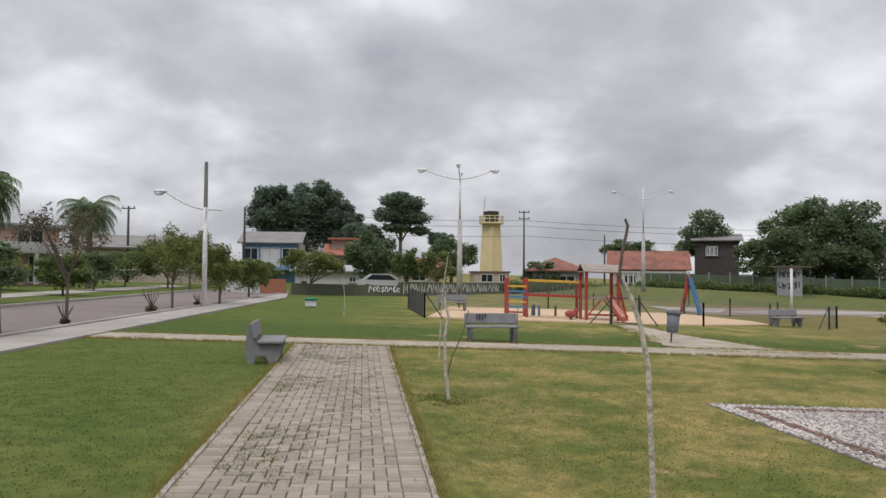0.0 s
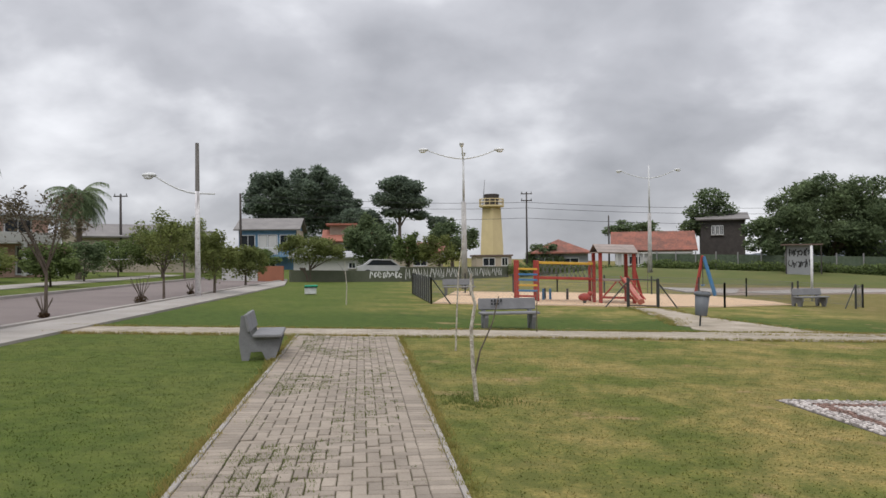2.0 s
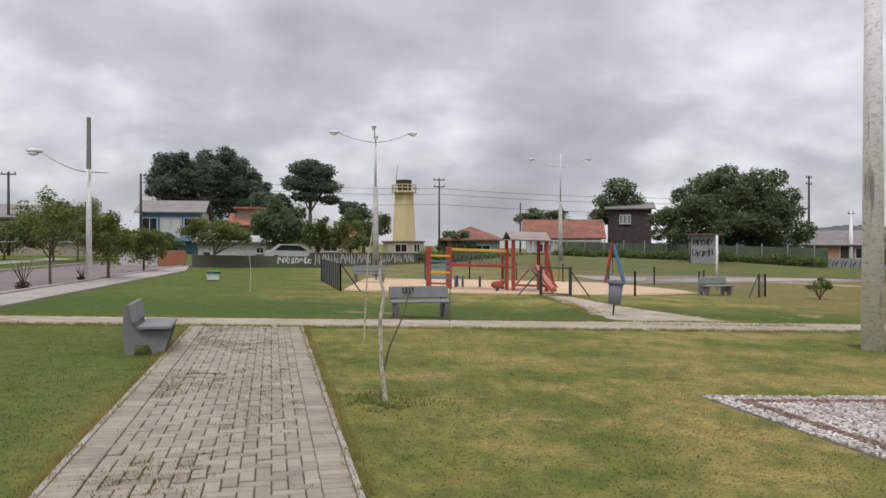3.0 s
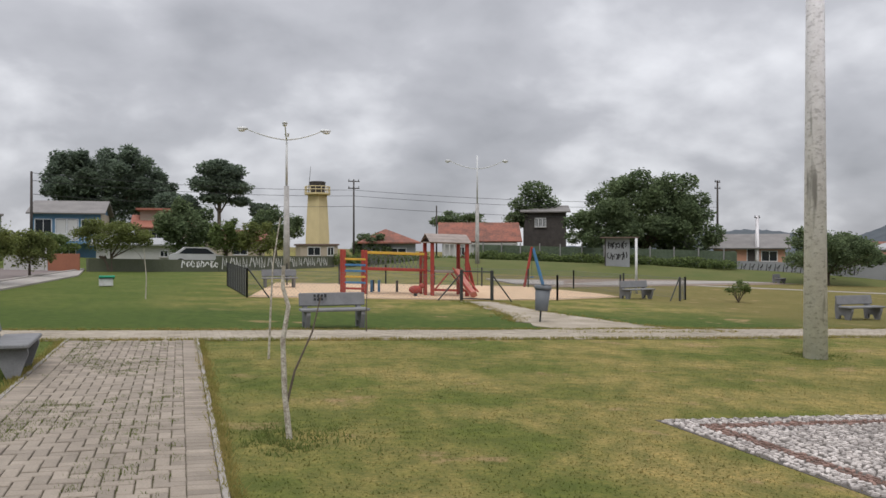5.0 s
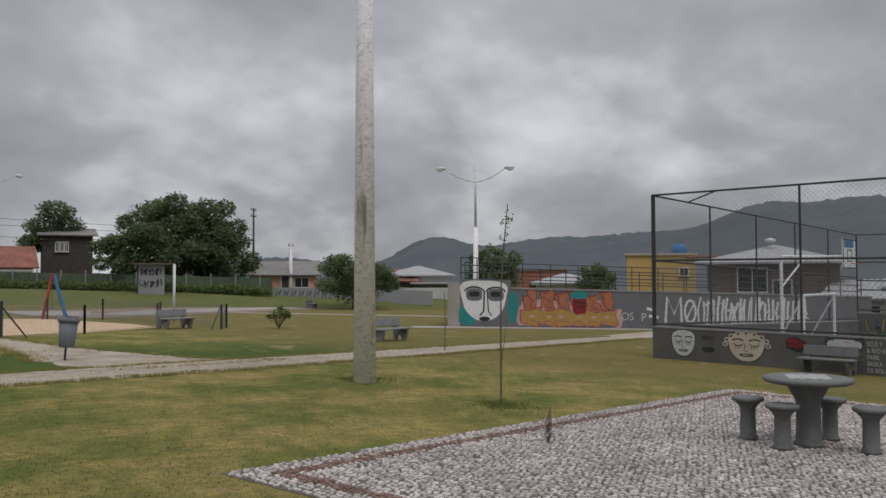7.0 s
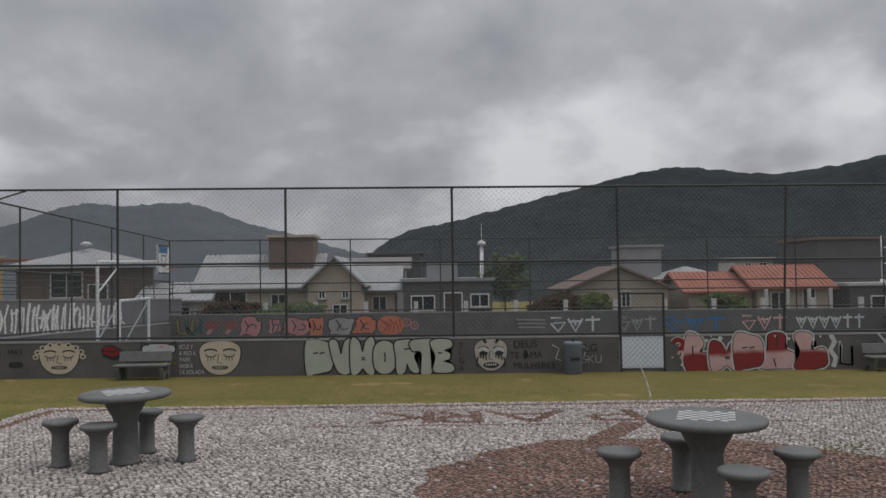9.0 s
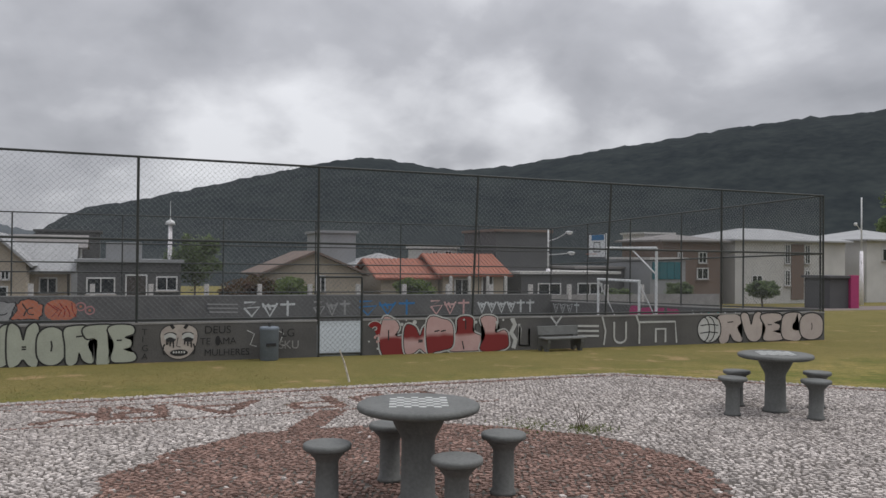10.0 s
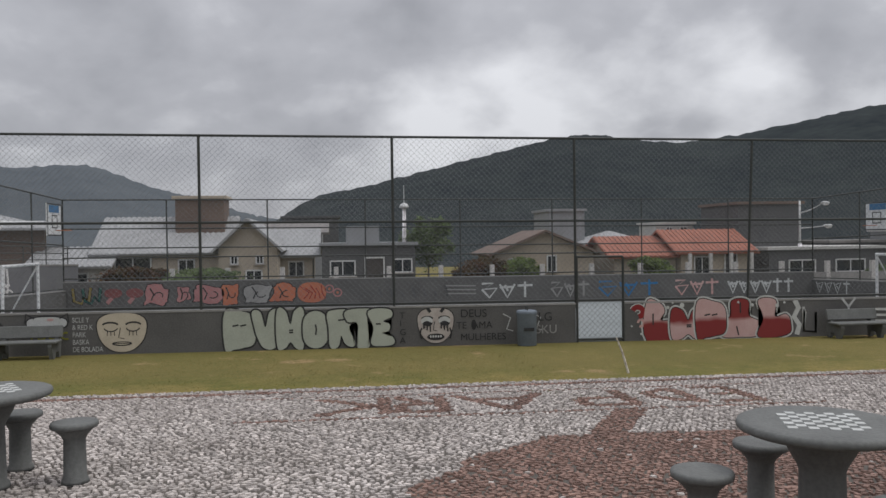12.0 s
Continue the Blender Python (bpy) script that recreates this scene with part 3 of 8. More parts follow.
gate = thing("court_gate", Matrix(), "dark steel framed wire gate standing in the court wall", "gate")
for y in (-2.55, -3.50):
    part("gate_post", rod(M(), (CX, y, 0), (CX, y, 1.70), 0.026, 0.026, 8), STEEL, gate)
for z in (0.06, WH + 0.05, 1.70):
    part("gate_rail", rod(M(), (CX, -2.55, z), (CX, -3.50, z), 0.022, 0.022, 8), STEEL, gate)
bm = M()
net(bm, (CX, -2.55), (CX, -3.50), 0.06, 1.7, 0.11, 0.0035)
tagged(part("gate_wire", bm, WIRE, gate, "pale galvanised wire netting"), kind="stuff")


def goal(y, facing):
    g = thing("goal_frame", pose(26.2, y, 0.03), "white steel goal with a basketball arm above", "goal", "goals")
    for x in (-1.3, 1.3):
        part("goal_post", rod(M(), (x, 0, 0), (x, 0, 1.66), 0.045, 0.045, 10), WHITE_METAL, g)
        part("back_post", rod(M(), (x, -0.9 * facing, 0), (x, 0, 1.62), 0.025, 0.025, 6), WHITE_METAL, g)
    part("crossbar", rod(M(), (-1.34, 0, 1.66), (1.34, 0, 1.66), 0.045, 0.045, 10), WHITE_METAL, g)
    h = thing("basketball_hoop", pose(26.2, y, 0.03), "white steel basketball post with a painted backboard", "hoop", "hoops")
    part("pole", rod(M(), (-1.55, -0.55 * facing, 0), (-1.55, -0.55 * facing, 2.85), 0.05, 0.05, 10), WHITE_METAL, h)
    part("arm", tube(M(), [(-1.55, -0.55 * facing, 2.85), (0.0, -0.1 * facing, 2.85), (0.0, 0.85 * facing, 2.85)], 0.045, 0.045, 8), WHITE_METAL, h)
    part("strut", rod(M(), (-1.55, -0.55 * facing, 1.9), (-0.5, -0.25 * facing, 2.8), 0.028, 0.028, 6), WHITE_METAL, h)
    bd = part("backboard", box(M(), (0, 0.9 * facing, 2.92), (1.15, 0.04, 0.9), bevel=0.008), WHITE_METAL, h)
    for dx, dz, sx, sz in ((0, 0.12, 0.42, 0.03), (0, -0.22, 0.42, 0.03), (-0.2, -0.05, 0.03, 0.34), (0.2, -0.05, 0.03, 0.34), (0, 0.43, 1.13, 0.035), (0, -0.43, 1.13, 0.035), (-0.555, 0, 0.035, 0.88), (0.555, 0, 0.035, 0.88)):
        part("painted_line", box(M(), (dx, 0.925 * facing, 2.92 + dz), (sx, 0.006, sz)), BLACK_PAINT, bd)
    part("tag_paint", box(M(), (-0.05, 0.926 * facing, 3.22), (0.8, 0.006, 0.2)), BLUE_PAINT, bd, "blue spray-painted tag")
    bm = M()
    ring = [(0.2 * math.cos(a * math.pi / 6), (1.16 + 0.2 * math.sin(a * math.pi / 6)) * facing, 2.62) for a in range(13)]
    part("rim", tube(bm, ring, 0.012, 0.012, 5), ORANGE_PAINT, h)


goal(10.9, -1)
goal(-15.9, 1)


# ---- paint on walls ----
def west(y, z, lift):
    """A point of the paint layer on the court's west wall, seen from the park: y runs to the left."""
    return Vector((CX - 0.0 - lift, y, z))


def blob(place, u, v, w, h, material, parent, name="paint", lift=0.004, n=26, wob=0.0, power=2.0, seed=0, taper=0.0):
    """A rounded paint patch of size w by h, about u, v on a wall."""
    bm = M()
    pts = []
    for i in range(n):
        a = 2 * math.pi * i / n
        c, s = math.cos(a), math.sin(a)
        k = 1 + wob * noise.noise((c * 1.7 + seed, s * 1.7, seed * 3.1))
        x = math.copysign(abs(c) ** (2 / power), c) * w / 2 * k * (1 + taper * s)
        z = math.copysign(abs(s) ** (2 / power), s) * h / 2 * k
        pts.append(bm.verts.new(place(u + x, v + z, lift)))
    bm.faces.new(pts)
    return part(name, bm, material, parent)


def stroke(place, pts, width, material, parent, name="paint_line", lift=0.008):
    """A brushed line through points on a wall."""
    bm = M()
    side = []
    for i, (u, v) in enumerate(pts):
        a, b = pts[max(0, i - 1)], pts[min(len(pts) - 1, i + 1)]
        d = Vector((b[0] - a[0], b[1] - a[1]))
        d = d.normalized() if d.length else Vector((1, 0))
        k = Vector((-d.y, d.x)) * width / 2
        side.append((bm.verts.new(place(u + k.x, v + k.y, lift)), bm.verts.new(place(u - k.x, v - k.y, lift))))
    for (a, b), (c, d) in zip(side, side[1:]):
        bm.faces.new((a, b, d, c))
    return part(name, bm, material, parent)


def letters(text, place, u, v, size, material, parent, lift=0.010, flip=-1, stretch=1.0):
    """Words in the built-in font, laid on a wall as thin paint; u is the left end as read."""
    cu = bpy.data.curves.new("lettering", "FONT")
    cu.body, cu.size = text, size
    tmp = bpy.data.objects.new("lettering", cu)
    me = bpy.data.meshes.new_from_object(tmp)
    bpy.data.objects.remove(tmp)
    for w in me.vertices:
        w.co = place(u + flip * w.co.x * stretch, v + w.co.y, lift)
    me.materials.clear()
    me.materials.append(material)
    ob = new("lettering", me)
    ob.parent = parent
    return ob


def arc(u, v, rx, rz, a0, a1, n=9):
    return [(u + rx * math.cos(radians(a0 + (a1 - a0) * i / n)), v + rz * math.sin(radians(a0 + (a1 - a0) * i / n))) for i in range(n + 1)]


def mask(place, u, v, w, h, fill, parent, seed, lashes=True, brow=True):
    """A painted stylised face: pale oval, brows, closed lids, nose and lips."""
    blob(place, u, v, w * 1.05, h * 1.04, BLACK_PAINT, parent, "outline", 0.003, power=2.5, seed=seed, taper=0.26)
    blob(place, u, v, w, h, fill, parent, "painted_face", 0.006, power=2.5, seed=seed, taper=0.26)
    for s in (-1, 1):
        if brow:
            stroke(place, arc(u + s * w * 0.24, v + h * 0.17, w * 0.17, h * 0.09, 20, 160), h * 0.045, BLACK_PAINT, parent)
        stroke(place, arc(u + s * w * 0.23, v + h * 0.13, w * 0.14, h * 0.10, 190, 350), h * 0.03, BLACK_PAINT, parent)
        if lashes:
            for k in (-1, 0, 1):
                stroke(place, [(u + s * w * 0.23 + k * w * 0.07, v + h * 0.03), (u + s * w * 0.23 + k * w * 0.08, v - h * 0.08)], h * 0.02, BLACK_PAINT, parent)
    stroke(place, [(u + w * 0.03, v + h * 0.12), (u + w * 0.07, v - h * 0.13), (u - w * 0.05, v - h * 0.16)], h * 0.022, BLACK_PAINT, parent)
    stroke(place, arc(u, v - h * 0.28, w * 0.20, h * 0.05, 180, 360), h * 0.03, BLACK_PAINT, parent)
    stroke(place, arc(u, v - h * 0.28, w * 0.20, h * 0.04, 0, 180), h * 0.022, BLACK_PAINT, parent)
    stroke(place, [(u - w * 0.2, v - h * 0.28), (u + w * 0.2, v - h * 0.28)], h * 0.018, BLACK_PAINT, parent)


# fat letters as closed outlines in a unit box, read left to right
FAT = {
    "D": ((-.5, -.5), (-.5, .5), (.1, .5), (.42, .36), (.5, 0), (.44, -.36), (.1, -.46), (-.2, -.5)),
    "U": ((-.5, .5), (-.2, .5), (-.02, .1), (.15, .5), (.48, .5), (.5, -.2), (.28, -.48), (-.08, -.46), (-.3, -.2), (-.42, .1)),
    "N": ((-.5, .5), (-.18, .5), (0, .14), (.16, .5), (.5, .5), (.48, -.48), (.2, -.5), (0, -.34), (-.22, -.5), (-.5, -.45)),
    "O": ((0, .5), (.4, .36), (.5, 0), (.4, -.36), (0, -.5), (-.4, -.36), (-.5, 0), (-.4, .36)),
    "R": ((-.5, .4), (-.2, .5), (.3, .48), (.48, .25), (.3, 0), (.5, -.35), (.42, -.5), (.15, -.42), (0, -.2), (-.1, -.48), (-.4, -.5), (-.45, 0)),
    "T": ((-.5, .5), (.5, .5), (.5, .2), (.2, .15), (.22, -.48), (-.18, -.5), (-.16, .12), (-.5, .2)),
    "E": ((-.5, .45), (.3, .5), (.45, .3), (.1, .18), (.35, .08), (.3, -.1), (.05, -.15), (.45, -.25), (.5, -.45), (0, -.5), (-.4, -.42), (-.3, 0)),
    "S": ((.4, .5), (-.3, .45), (-.5, .2), (-.3, -.02), (-.45, -.2), (-.4, -.48), (.3, -.5), (.5, -.2), (.3, .05), (.45, .3)),
    "C": ((.45, .5), (-.3, .48), (-.5, .1), (-.45, -.35), (-.1, -.5), (.45, -.5), (.5, -.2), (.1, -.1), (.12, .15), (.5, .2)),
    "A": ((-.22, .5), (.2, .5), (.22, .1), (.5, -.1), (.5, -.45), (0, -.5), (-.5, -.46), (-.48, -.1), (-.25, .1)),
    "L": ((-.4, .5), (.08, .5), (.06, .05), (.38, .1), (.5, -.15), (.4, -.46), (-.4, -.5), (-.26, 0)),
    "B": ((-.5, .5), (-.1, .48), (.06, .26), (-.06, .02), (.38, -.02), (.5, -.35), (.42, -.5), (-.5, -.5)),
}
# dark strokes that part or pierce the letters
CUTS = {
    "D": (((-.25, .12), (-.05, .15)), ((.0, .12), (.2, .15))),
    "U": (), "N": (((-.05, -.02), (.1, -.02)), ((-.05, -.08), (.1, -.08))),
    "O": (((0, .14), (.03, 0), (0, -.14)),), "R": (((-.1, .22), (.14, .24)),), "T": (), "E": (((-.2, .1), (0, .1)),),
    "S": (((-.2, .18), (.2, .12)),), "C": (), "A": (((0, .45), (0, .16)), ((-.1, -.2), (-.05, -.45))), "L": (), "B": (((-.3, .2), (-.3, -.1)),),
}


def rounded(pts, n=5):
    """A closed smooth curve through the points."""
    out, k = [], len(pts)
    for i in range(k):
        a, b, c, d = (Vector(pts[(i + j - 1) % k]) for j in range(4))
        for t in (q / n for q in range(n)):
            p = b + (c - a) * 0.36 * t * (1 - t) ** 2 * 1.6 - (d - b) * 0.36 * t * t * (1 - t) * 1.6 + (c - b) * (3 * t * t - 2 * t ** 3)
            out.append((p.x, p.y))
    return out


def bubble_letter(ch, place, u0, u1, v, h, fill, parent, lift, flip=-1, edge=0.032, line=None):
    """One throw-up letter from u0 to u1 with a dark outline and dark cuts."""
    c, w = (u0 + u1) / 2, abs(u1 - u0)
    curve = [(a * w, b * h) for a, b in rounded(FAT[ch])]
    k = len(curve)
    area = sum(curve[i][0] * curve[(i + 1) % k][1] - curve[(i + 1) % k][0] * curve[i][1] for i in range(k))
    for grow, paint, dz, name in ((edge, line or BLACK_PAINT, 0.0, "outline"), (0.0, fill, 0.0012, "letter_fill")):
        bm = M()
        ring = []
        for i, (a, b) in enumerate(curve):
            d = Vector((curve[(i + 1) % k][0] - curve[i - 1][0], curve[(i + 1) % k][1] - curve[i - 1][1])).normalized() * math.copysign(grow, area)
            ring.append(bm.verts.new(place(c + flip * (a + d.y), v + b - d.x, lift + dz)))
        bm.faces.new(ring)
        bmesh.ops.triangulate(bm, faces=bm.faces[:])
        part(name, bm, paint, parent)
    for cut in () if line else CUTS[ch]:
        stroke(place, [(c + flip * a * w, v + b * h) for a, b in cut], 0.03, BLACK_PAINT, parent, lift=lift + 0.0022)


OLIVE_SPRAY = mat("olive_spray", (0.22, 0.22, 0.04), 0.85, None, 5, 40, 0.05)
PALE_FACE = mat("pale_face_paint", (0.44, 0.40, 0.36), 0.85, (0.32, 0.28, 0.26), 5, 40, 0.05)
# along the west wall, from its north corner
P = west
mask(P, 11.09, 0.42, 0.58, 0.62, WHITE_PAINT, wall_a, 1)
letters("MAS", P, 10.62, 0.52, 0.16, BLACK_PAINT, wall_a)
blob(P, 10.45, 0.30, 0.3, 0.12, BLACK_PAINT, wall_a, power=4)
mask(P, 9.53, 0.42, 0.82, 0.66, CREAM_PAINT, wall_a, 2)
for i in range(9):
    a = math.pi * i / 8
    blob(P, 9.53 + 0.5 * math.cos(a), 0.46 + 0.27 * math.sin(a), 0.13, 0.11, CREAM_PAINT, wall_a, "curl", 0.007)
    blob(P, 9.53 + 0.5 * math.cos(a), 0.46 + 0.27 * math.sin(a), 0.06, 0.05, BLACK_PAINT, wall_a, "curl_eye", 0.010)
blob(P, 8.4, 0.55, 0.5, 0.30, BLACK_PAINT, wall_a, wob=0.3, seed=4)
blob(P, 8.42, 0.57, 0.40, 0.20, RED_PAINT, wall_a, "lips", 0.008, wob=0.3, seed=4)
stroke(P, [(8.62, 0.58), (8.4, 0.55), (8.22, 0.62)], 0.03, BLACK_PAINT, wall_a, lift=0.011)
blob(P, 7.42, 0.60, 0.75, 0.26, BLACK_PAINT, wall_a, power=2.6)
blob(P, 7.42, 0.60, 0.70, 0.22, WHITE_PAINT, wall_a, "painted_cat", 0.007, power=2.6)
for s in (-1, 1):
    stroke(P, [(7.42 + s * 0.38, 0.60), (7.42 + s * 0.36, 0.77), (7.42 + s * 0.22, 0.68)], 0.025, BLACK_PAINT, wall_a)
blob(P, 7.36, 0.66, 0.12, 0.05, PINK_PAINT, wall_a, "nose", 0.011)
for k in range(4):
    stroke(P, arc(7.75 - k * 0.22, 0.36, 0.08, 0.06, k * 80, k * 80 + 230), 0.035, OLIVE_SPRAY, wall_a, lift=0.006)
for i, row in enumerate(("SCLE Y", "& RED K", "PARK", "BASKA", "DE BOLADA")):
    letters(row, P, 6.98, 0.60 - 0.135 * i, 0.13, WHITE_PAINT, wall_a, stretch=0.75)
mask(P, 6.11, 0.40, 0.85, 0.72, CREAM_PAINT, wall_a, 3)
for i, (ch, u0, u1) in enumerate((("D", 4.26, 3.70), ("U", 3.76, 3.25), ("N", 3.30, 2.80), ("O", 2.82, 2.34), ("R", 2.36, 1.84), ("T", 1.98, 1.40), ("E", 1.58, 1.10))):
    bubble_letter(ch, P, u0, u1, 0.385 - 0.012 * (i % 2), 0.71, SAGE_PAINT, wall_a, 0.0035 + 0.0026 * i)
for ch, z in zip("TIGA", (0.55, 0.40, 0.23, 0.07)):
    letters(ch, P, 0.98, z, 0.17, BLACK_PAINT, wall_a)
mask(P, 0.28, 0.40, 0.68, 0.68, PALE_FACE, wall_a, 4)
for s in (-1, 1):
    blob(P, 0.28 + s * 0.17, 0.49, 0.23, 0.17, WHITE_PAINT, wall_a, "eye", 0.010)
    blob(P, 0.28 + s * 0.17, 0.44, 0.2, 0.09, BLACK_PAINT, wall_a, "eye_shade", 0.0115, wob=0.3)
    for k in range(3):
        stroke(P, [(0.28 + s * 0.17 + (k - 1) * 0.06, 0.44), (0.28 + s * 0.17 + (k - 1) * 0.065, 0.28 + 0.03 * k)], 0.026, BLACK_PAINT, wall_a, lift=0.0125)
blob(P, 0.28, 0.18, 0.34, 0.13, BLACK_PAINT, wall_a, "mouth", 0.011)
for k in range(5):
    blob(P, 0.28 + (k - 2) * 0.05, 0.19, 0.035, 0.05, WHITE_PAINT, wall_a, "tooth", 0.013, 8)
for s in (-1, 1):
    stroke(P, [(0.28 + s * 0.10, 0.66), (0.28 + s * 0.16, 0.74)], 0.06, BLACK_PAINT, wall_a, lift=0.012)
    stroke(P, arc(0.28 + s * 0.24, 0.25, 0.06, 0.12, 90 - s * 90 - 60, 90 - s * 90 + 60), 0.03, BLACK_PAINT, wall_a, lift=0.012)
letters("DEUS", P, -0.20, 0.55, 0.22, BLACK_PAINT, wall_a)
letters("TE  AMA", P, -0.12, 0.33, 0.19, BLACK_PAINT, wall_a)
blob(P, -0.47, 0.40, 0.10, 0.2, BLACK_PAINT, wall_a)
letters("MULHERES", P, -0.20, 0.10, 0.19, BLACK_PAINT, wall_a)
for i in range(3):
    stroke(P, [(-1.05 - i * 0.3, 0.6), (-1.2 - i * 0.3, 0.52), (-1.12 - i * 0.3, 0.3), (-1.25 - i * 0.3, 0.26)], 0.022, WHITE_PAINT, wall_a)
letters("LG", P, -1.75, 0.45, 0.24, BLACK_PAINT, wall_a)
letters("SKU", P, -1.7, 0.20, 0.24, WALL_CAP, wall_a)
# red and pink piece


def faded_paint(name, top_pale=True):
    """Spray paint that fades between pale pink and crimson across the letters' height, in clouds."""
    m = mat(name, (0.50, 0.35, 0.335), 0.85, (0.43, 0.27, 0.26), 4, 40, 0.05)
    n, l = m.node_tree.nodes, m.node_tree.links
    b = n["Principled BSDF"]
    geo, sep, tx = n.new("ShaderNodeNewGeometry"), n.new("ShaderNodeSeparateXYZ"), n.new("ShaderNodeTexNoise")
    tx.inputs["Scale"].default_value, tx.inputs["Detail"].default_value = 1.3, 2
    l.new(geo.outputs["Position"], sep.inputs[0])
    l.new(geo.outputs["Position"], tx.inputs["Vector"])
    a = n.new("ShaderNodeMath")
    a.operation = "MULTIPLY_ADD"
    a.inputs[1].default_value = -0.35
    l.new(tx.outputs["Fac"], a.inputs[0])
    l.new(sep.outputs["Z"], a.inputs[2])
    r = n.new("ShaderNodeMapRange")
    r.inputs["From Min"].default_value, r.inputs["From Max"].default_value = -0.42, -0.33
    l.new(a.outputs[0], r.inputs["Value"])
    x = n.new("ShaderNodeMix")
    x.data_type = "RGBA"
    dark, pale = ("A", "B") if top_pale else ("B", "A")
    x.inputs[dark].default_value = (0.20, 0.03, 0.03, 1)
    l.new(b.inputs["Base Color"].links[0].from_socket, x.inputs[pale])
    l.new(r.outputs[0], x.inputs["Factor"])
    l.new(x.outputs["Result"], b.inputs["Base Color"])
    return m


PALE_TOP, PALE_FOOT = faded_paint("pink_over_crimson_spray"), faded_paint("crimson_over_pink_spray", False)
for i, (ch, u0, u1, z, h, paint) in enumerate((("B", -3.98, -4.66, 0.39, 0.76, PALE_TOP), ("A", -6.38, -5.56, 0.40, 0.74, PALE_FOOT), ("L", -6.28, -7.06, 0.40, 0.74, PALE_TOP), ("N", -4.50, -5.20, 0.31, 0.58, PALE_FOOT), ("D", -5.04, -5.66, 0.40, 0.72, PALE_TOP))):
    u0, u1 = max(u0, u1), min(u0, u1)
    bubble_letter(ch, P, u0, u1, z, h, WHITE_PAINT, wall_b, 0.0025 + 0.0040 * i, edge=0.05, line=WHITE_PAINT)
    bubble_letter(ch, P, u0, u1, z, h, paint, wall_b, 0.0042 + 0.0040 * i, edge=0.018)
stroke(P, arc(-3.80, 0.58, 0.11, 0.10, 20, 260), 0.15, WHITE_PAINT, wall_b, lift=0.003)
stroke(P, arc(-3.80, 0.58, 0.11, 0.10, 20, 260), 0.11, RED_PAINT, wall_b, "curl", 0.005)
stroke(P, arc(-3.86, 0.36, 0.06, 0.07, 0, 300), 0.05, PINK_PAINT, wall_b, "curl", 0.005)
for k, (y, z, d) in enumerate(((-4.42, 0.66, 0.07), (-4.72, 0.70, 0.10), (-4.52, 0.75, 0.04), (-5.92, 0.74, 0.05), (-6.22, 0.68, 0.07), (-6.76, 0.66, 0.08), (-6.92, 0.72, 0.05), (-3.66, 0.30, 0.04), (-3.86, 0.14, 0.05))):
    blob(P, y, z, d, d, WHITE_PAINT, wall_b, "dot", 0.026, 12)
stroke(P, [(-7.16, 0.76), (-7.24, 0.6), (-7.14, 0.42), (-7.26, 0.25), (-7.2, 0.05)], 0.11, WHITE_PAINT, wall_b, lift=0.004)
# line letters
for k, s in ((0, 1), (1, -1), (2, 1)):
    stroke(P, [(-7.35 - k * 0.02, 0.62 - k * 0.05), (-7.35, 0.12), (-7.62, 0.1), (-7.62, 0.5)], 0.05, WHITE_PAINT, wall_b)
stroke(P, [(-8.2, 0.78), (-8.35, 0.6), (-8.35, 0.42)], 0.045, WHITE_PAINT, wall_b)
stroke(P, [(-8.5, 0.78), (-8.35, 0.6)], 0.045, WHITE_PAINT, wall_b)
for z in (0.54, 0.42, 0.30):
    stroke(P, [(-8.95, z), (-9.55, z - 0.015)], 0.05, WHITE_PAINT, wall_b)
stroke(P, [(-9.65, 0.76), (-9.75, 0.4), (-9.7, 0.06)], 0.045, WHITE_PAINT, wall_b)
stroke(P, [(-10.0, 0.62), (-10.0, 0.25), *arc(-10.18, 0.22, 0.17, 0.12, 0, -180), (-10.35, 0.62)], 0.05, WHITE_PAINT, wall_b)
stroke(P, [(-10.65, 0.78), (-10.75, 0.55), (-10.75, 0.06)], 0.05, WHITE_PAINT, wall_b)
stroke(P, [(-10.75, 0.6), (-11.85, 0.6), (-11.9, 0.06)], 0.05, WHITE_PAINT, wall_b)
stroke(P, [(-11.25, 0.08), (-11.25, 0.42), (-11.55, 0.42), (-11.55, 0.08)], 0.06, WHITE_PAINT, wall_b)
# pale piece at the south end
PALE_SPRAY = mat("pale_pinkish_spray", (0.47, 0.415, 0.385), 0.85, (0.37, 0.32, 0.30), 2.5, 30, 0.05)
blob(P, -12.95, 0.38, 0.80, 0.74, BLACK_PAINT, wall_b, "outline", 0.003)
blob(P, -12.95, 0.38, 0.74, 0.68, WHITE_PAINT, wall_b, "painted_ball", 0.005)
for k in (-0.18, 0.02, 0.2):
    stroke(P, arc(-12.95 + k, 0.38, 0.2, 0.32, 90, 270), 0.03, BLACK_PAINT, wall_b, lift=0.008)
for z in (0.28, 0.48):
    stroke(P, [(-12.66, z), (-12.95, z + 0.03), (-13.24, z)], 0.025, BLACK_PAINT, wall_b, lift=0.009)
for i, (ch, u0, u1) in enumerate((("R", -13.22, -14.05), ("U", -14.02, -14.72), ("E", -14.70, -15.45), ("C", -15.42, -16.10), ("O", -16.08, -16.92))):
    bubble_letter(ch, P, u0, u1, 0.39, 0.72, PALE_SPRAY, wall_b, 0.0035 + 0.0026 * i, edge=0.04)


def east(y, z, lift):
    return Vector((FX - 0.076 - lift, y, z))


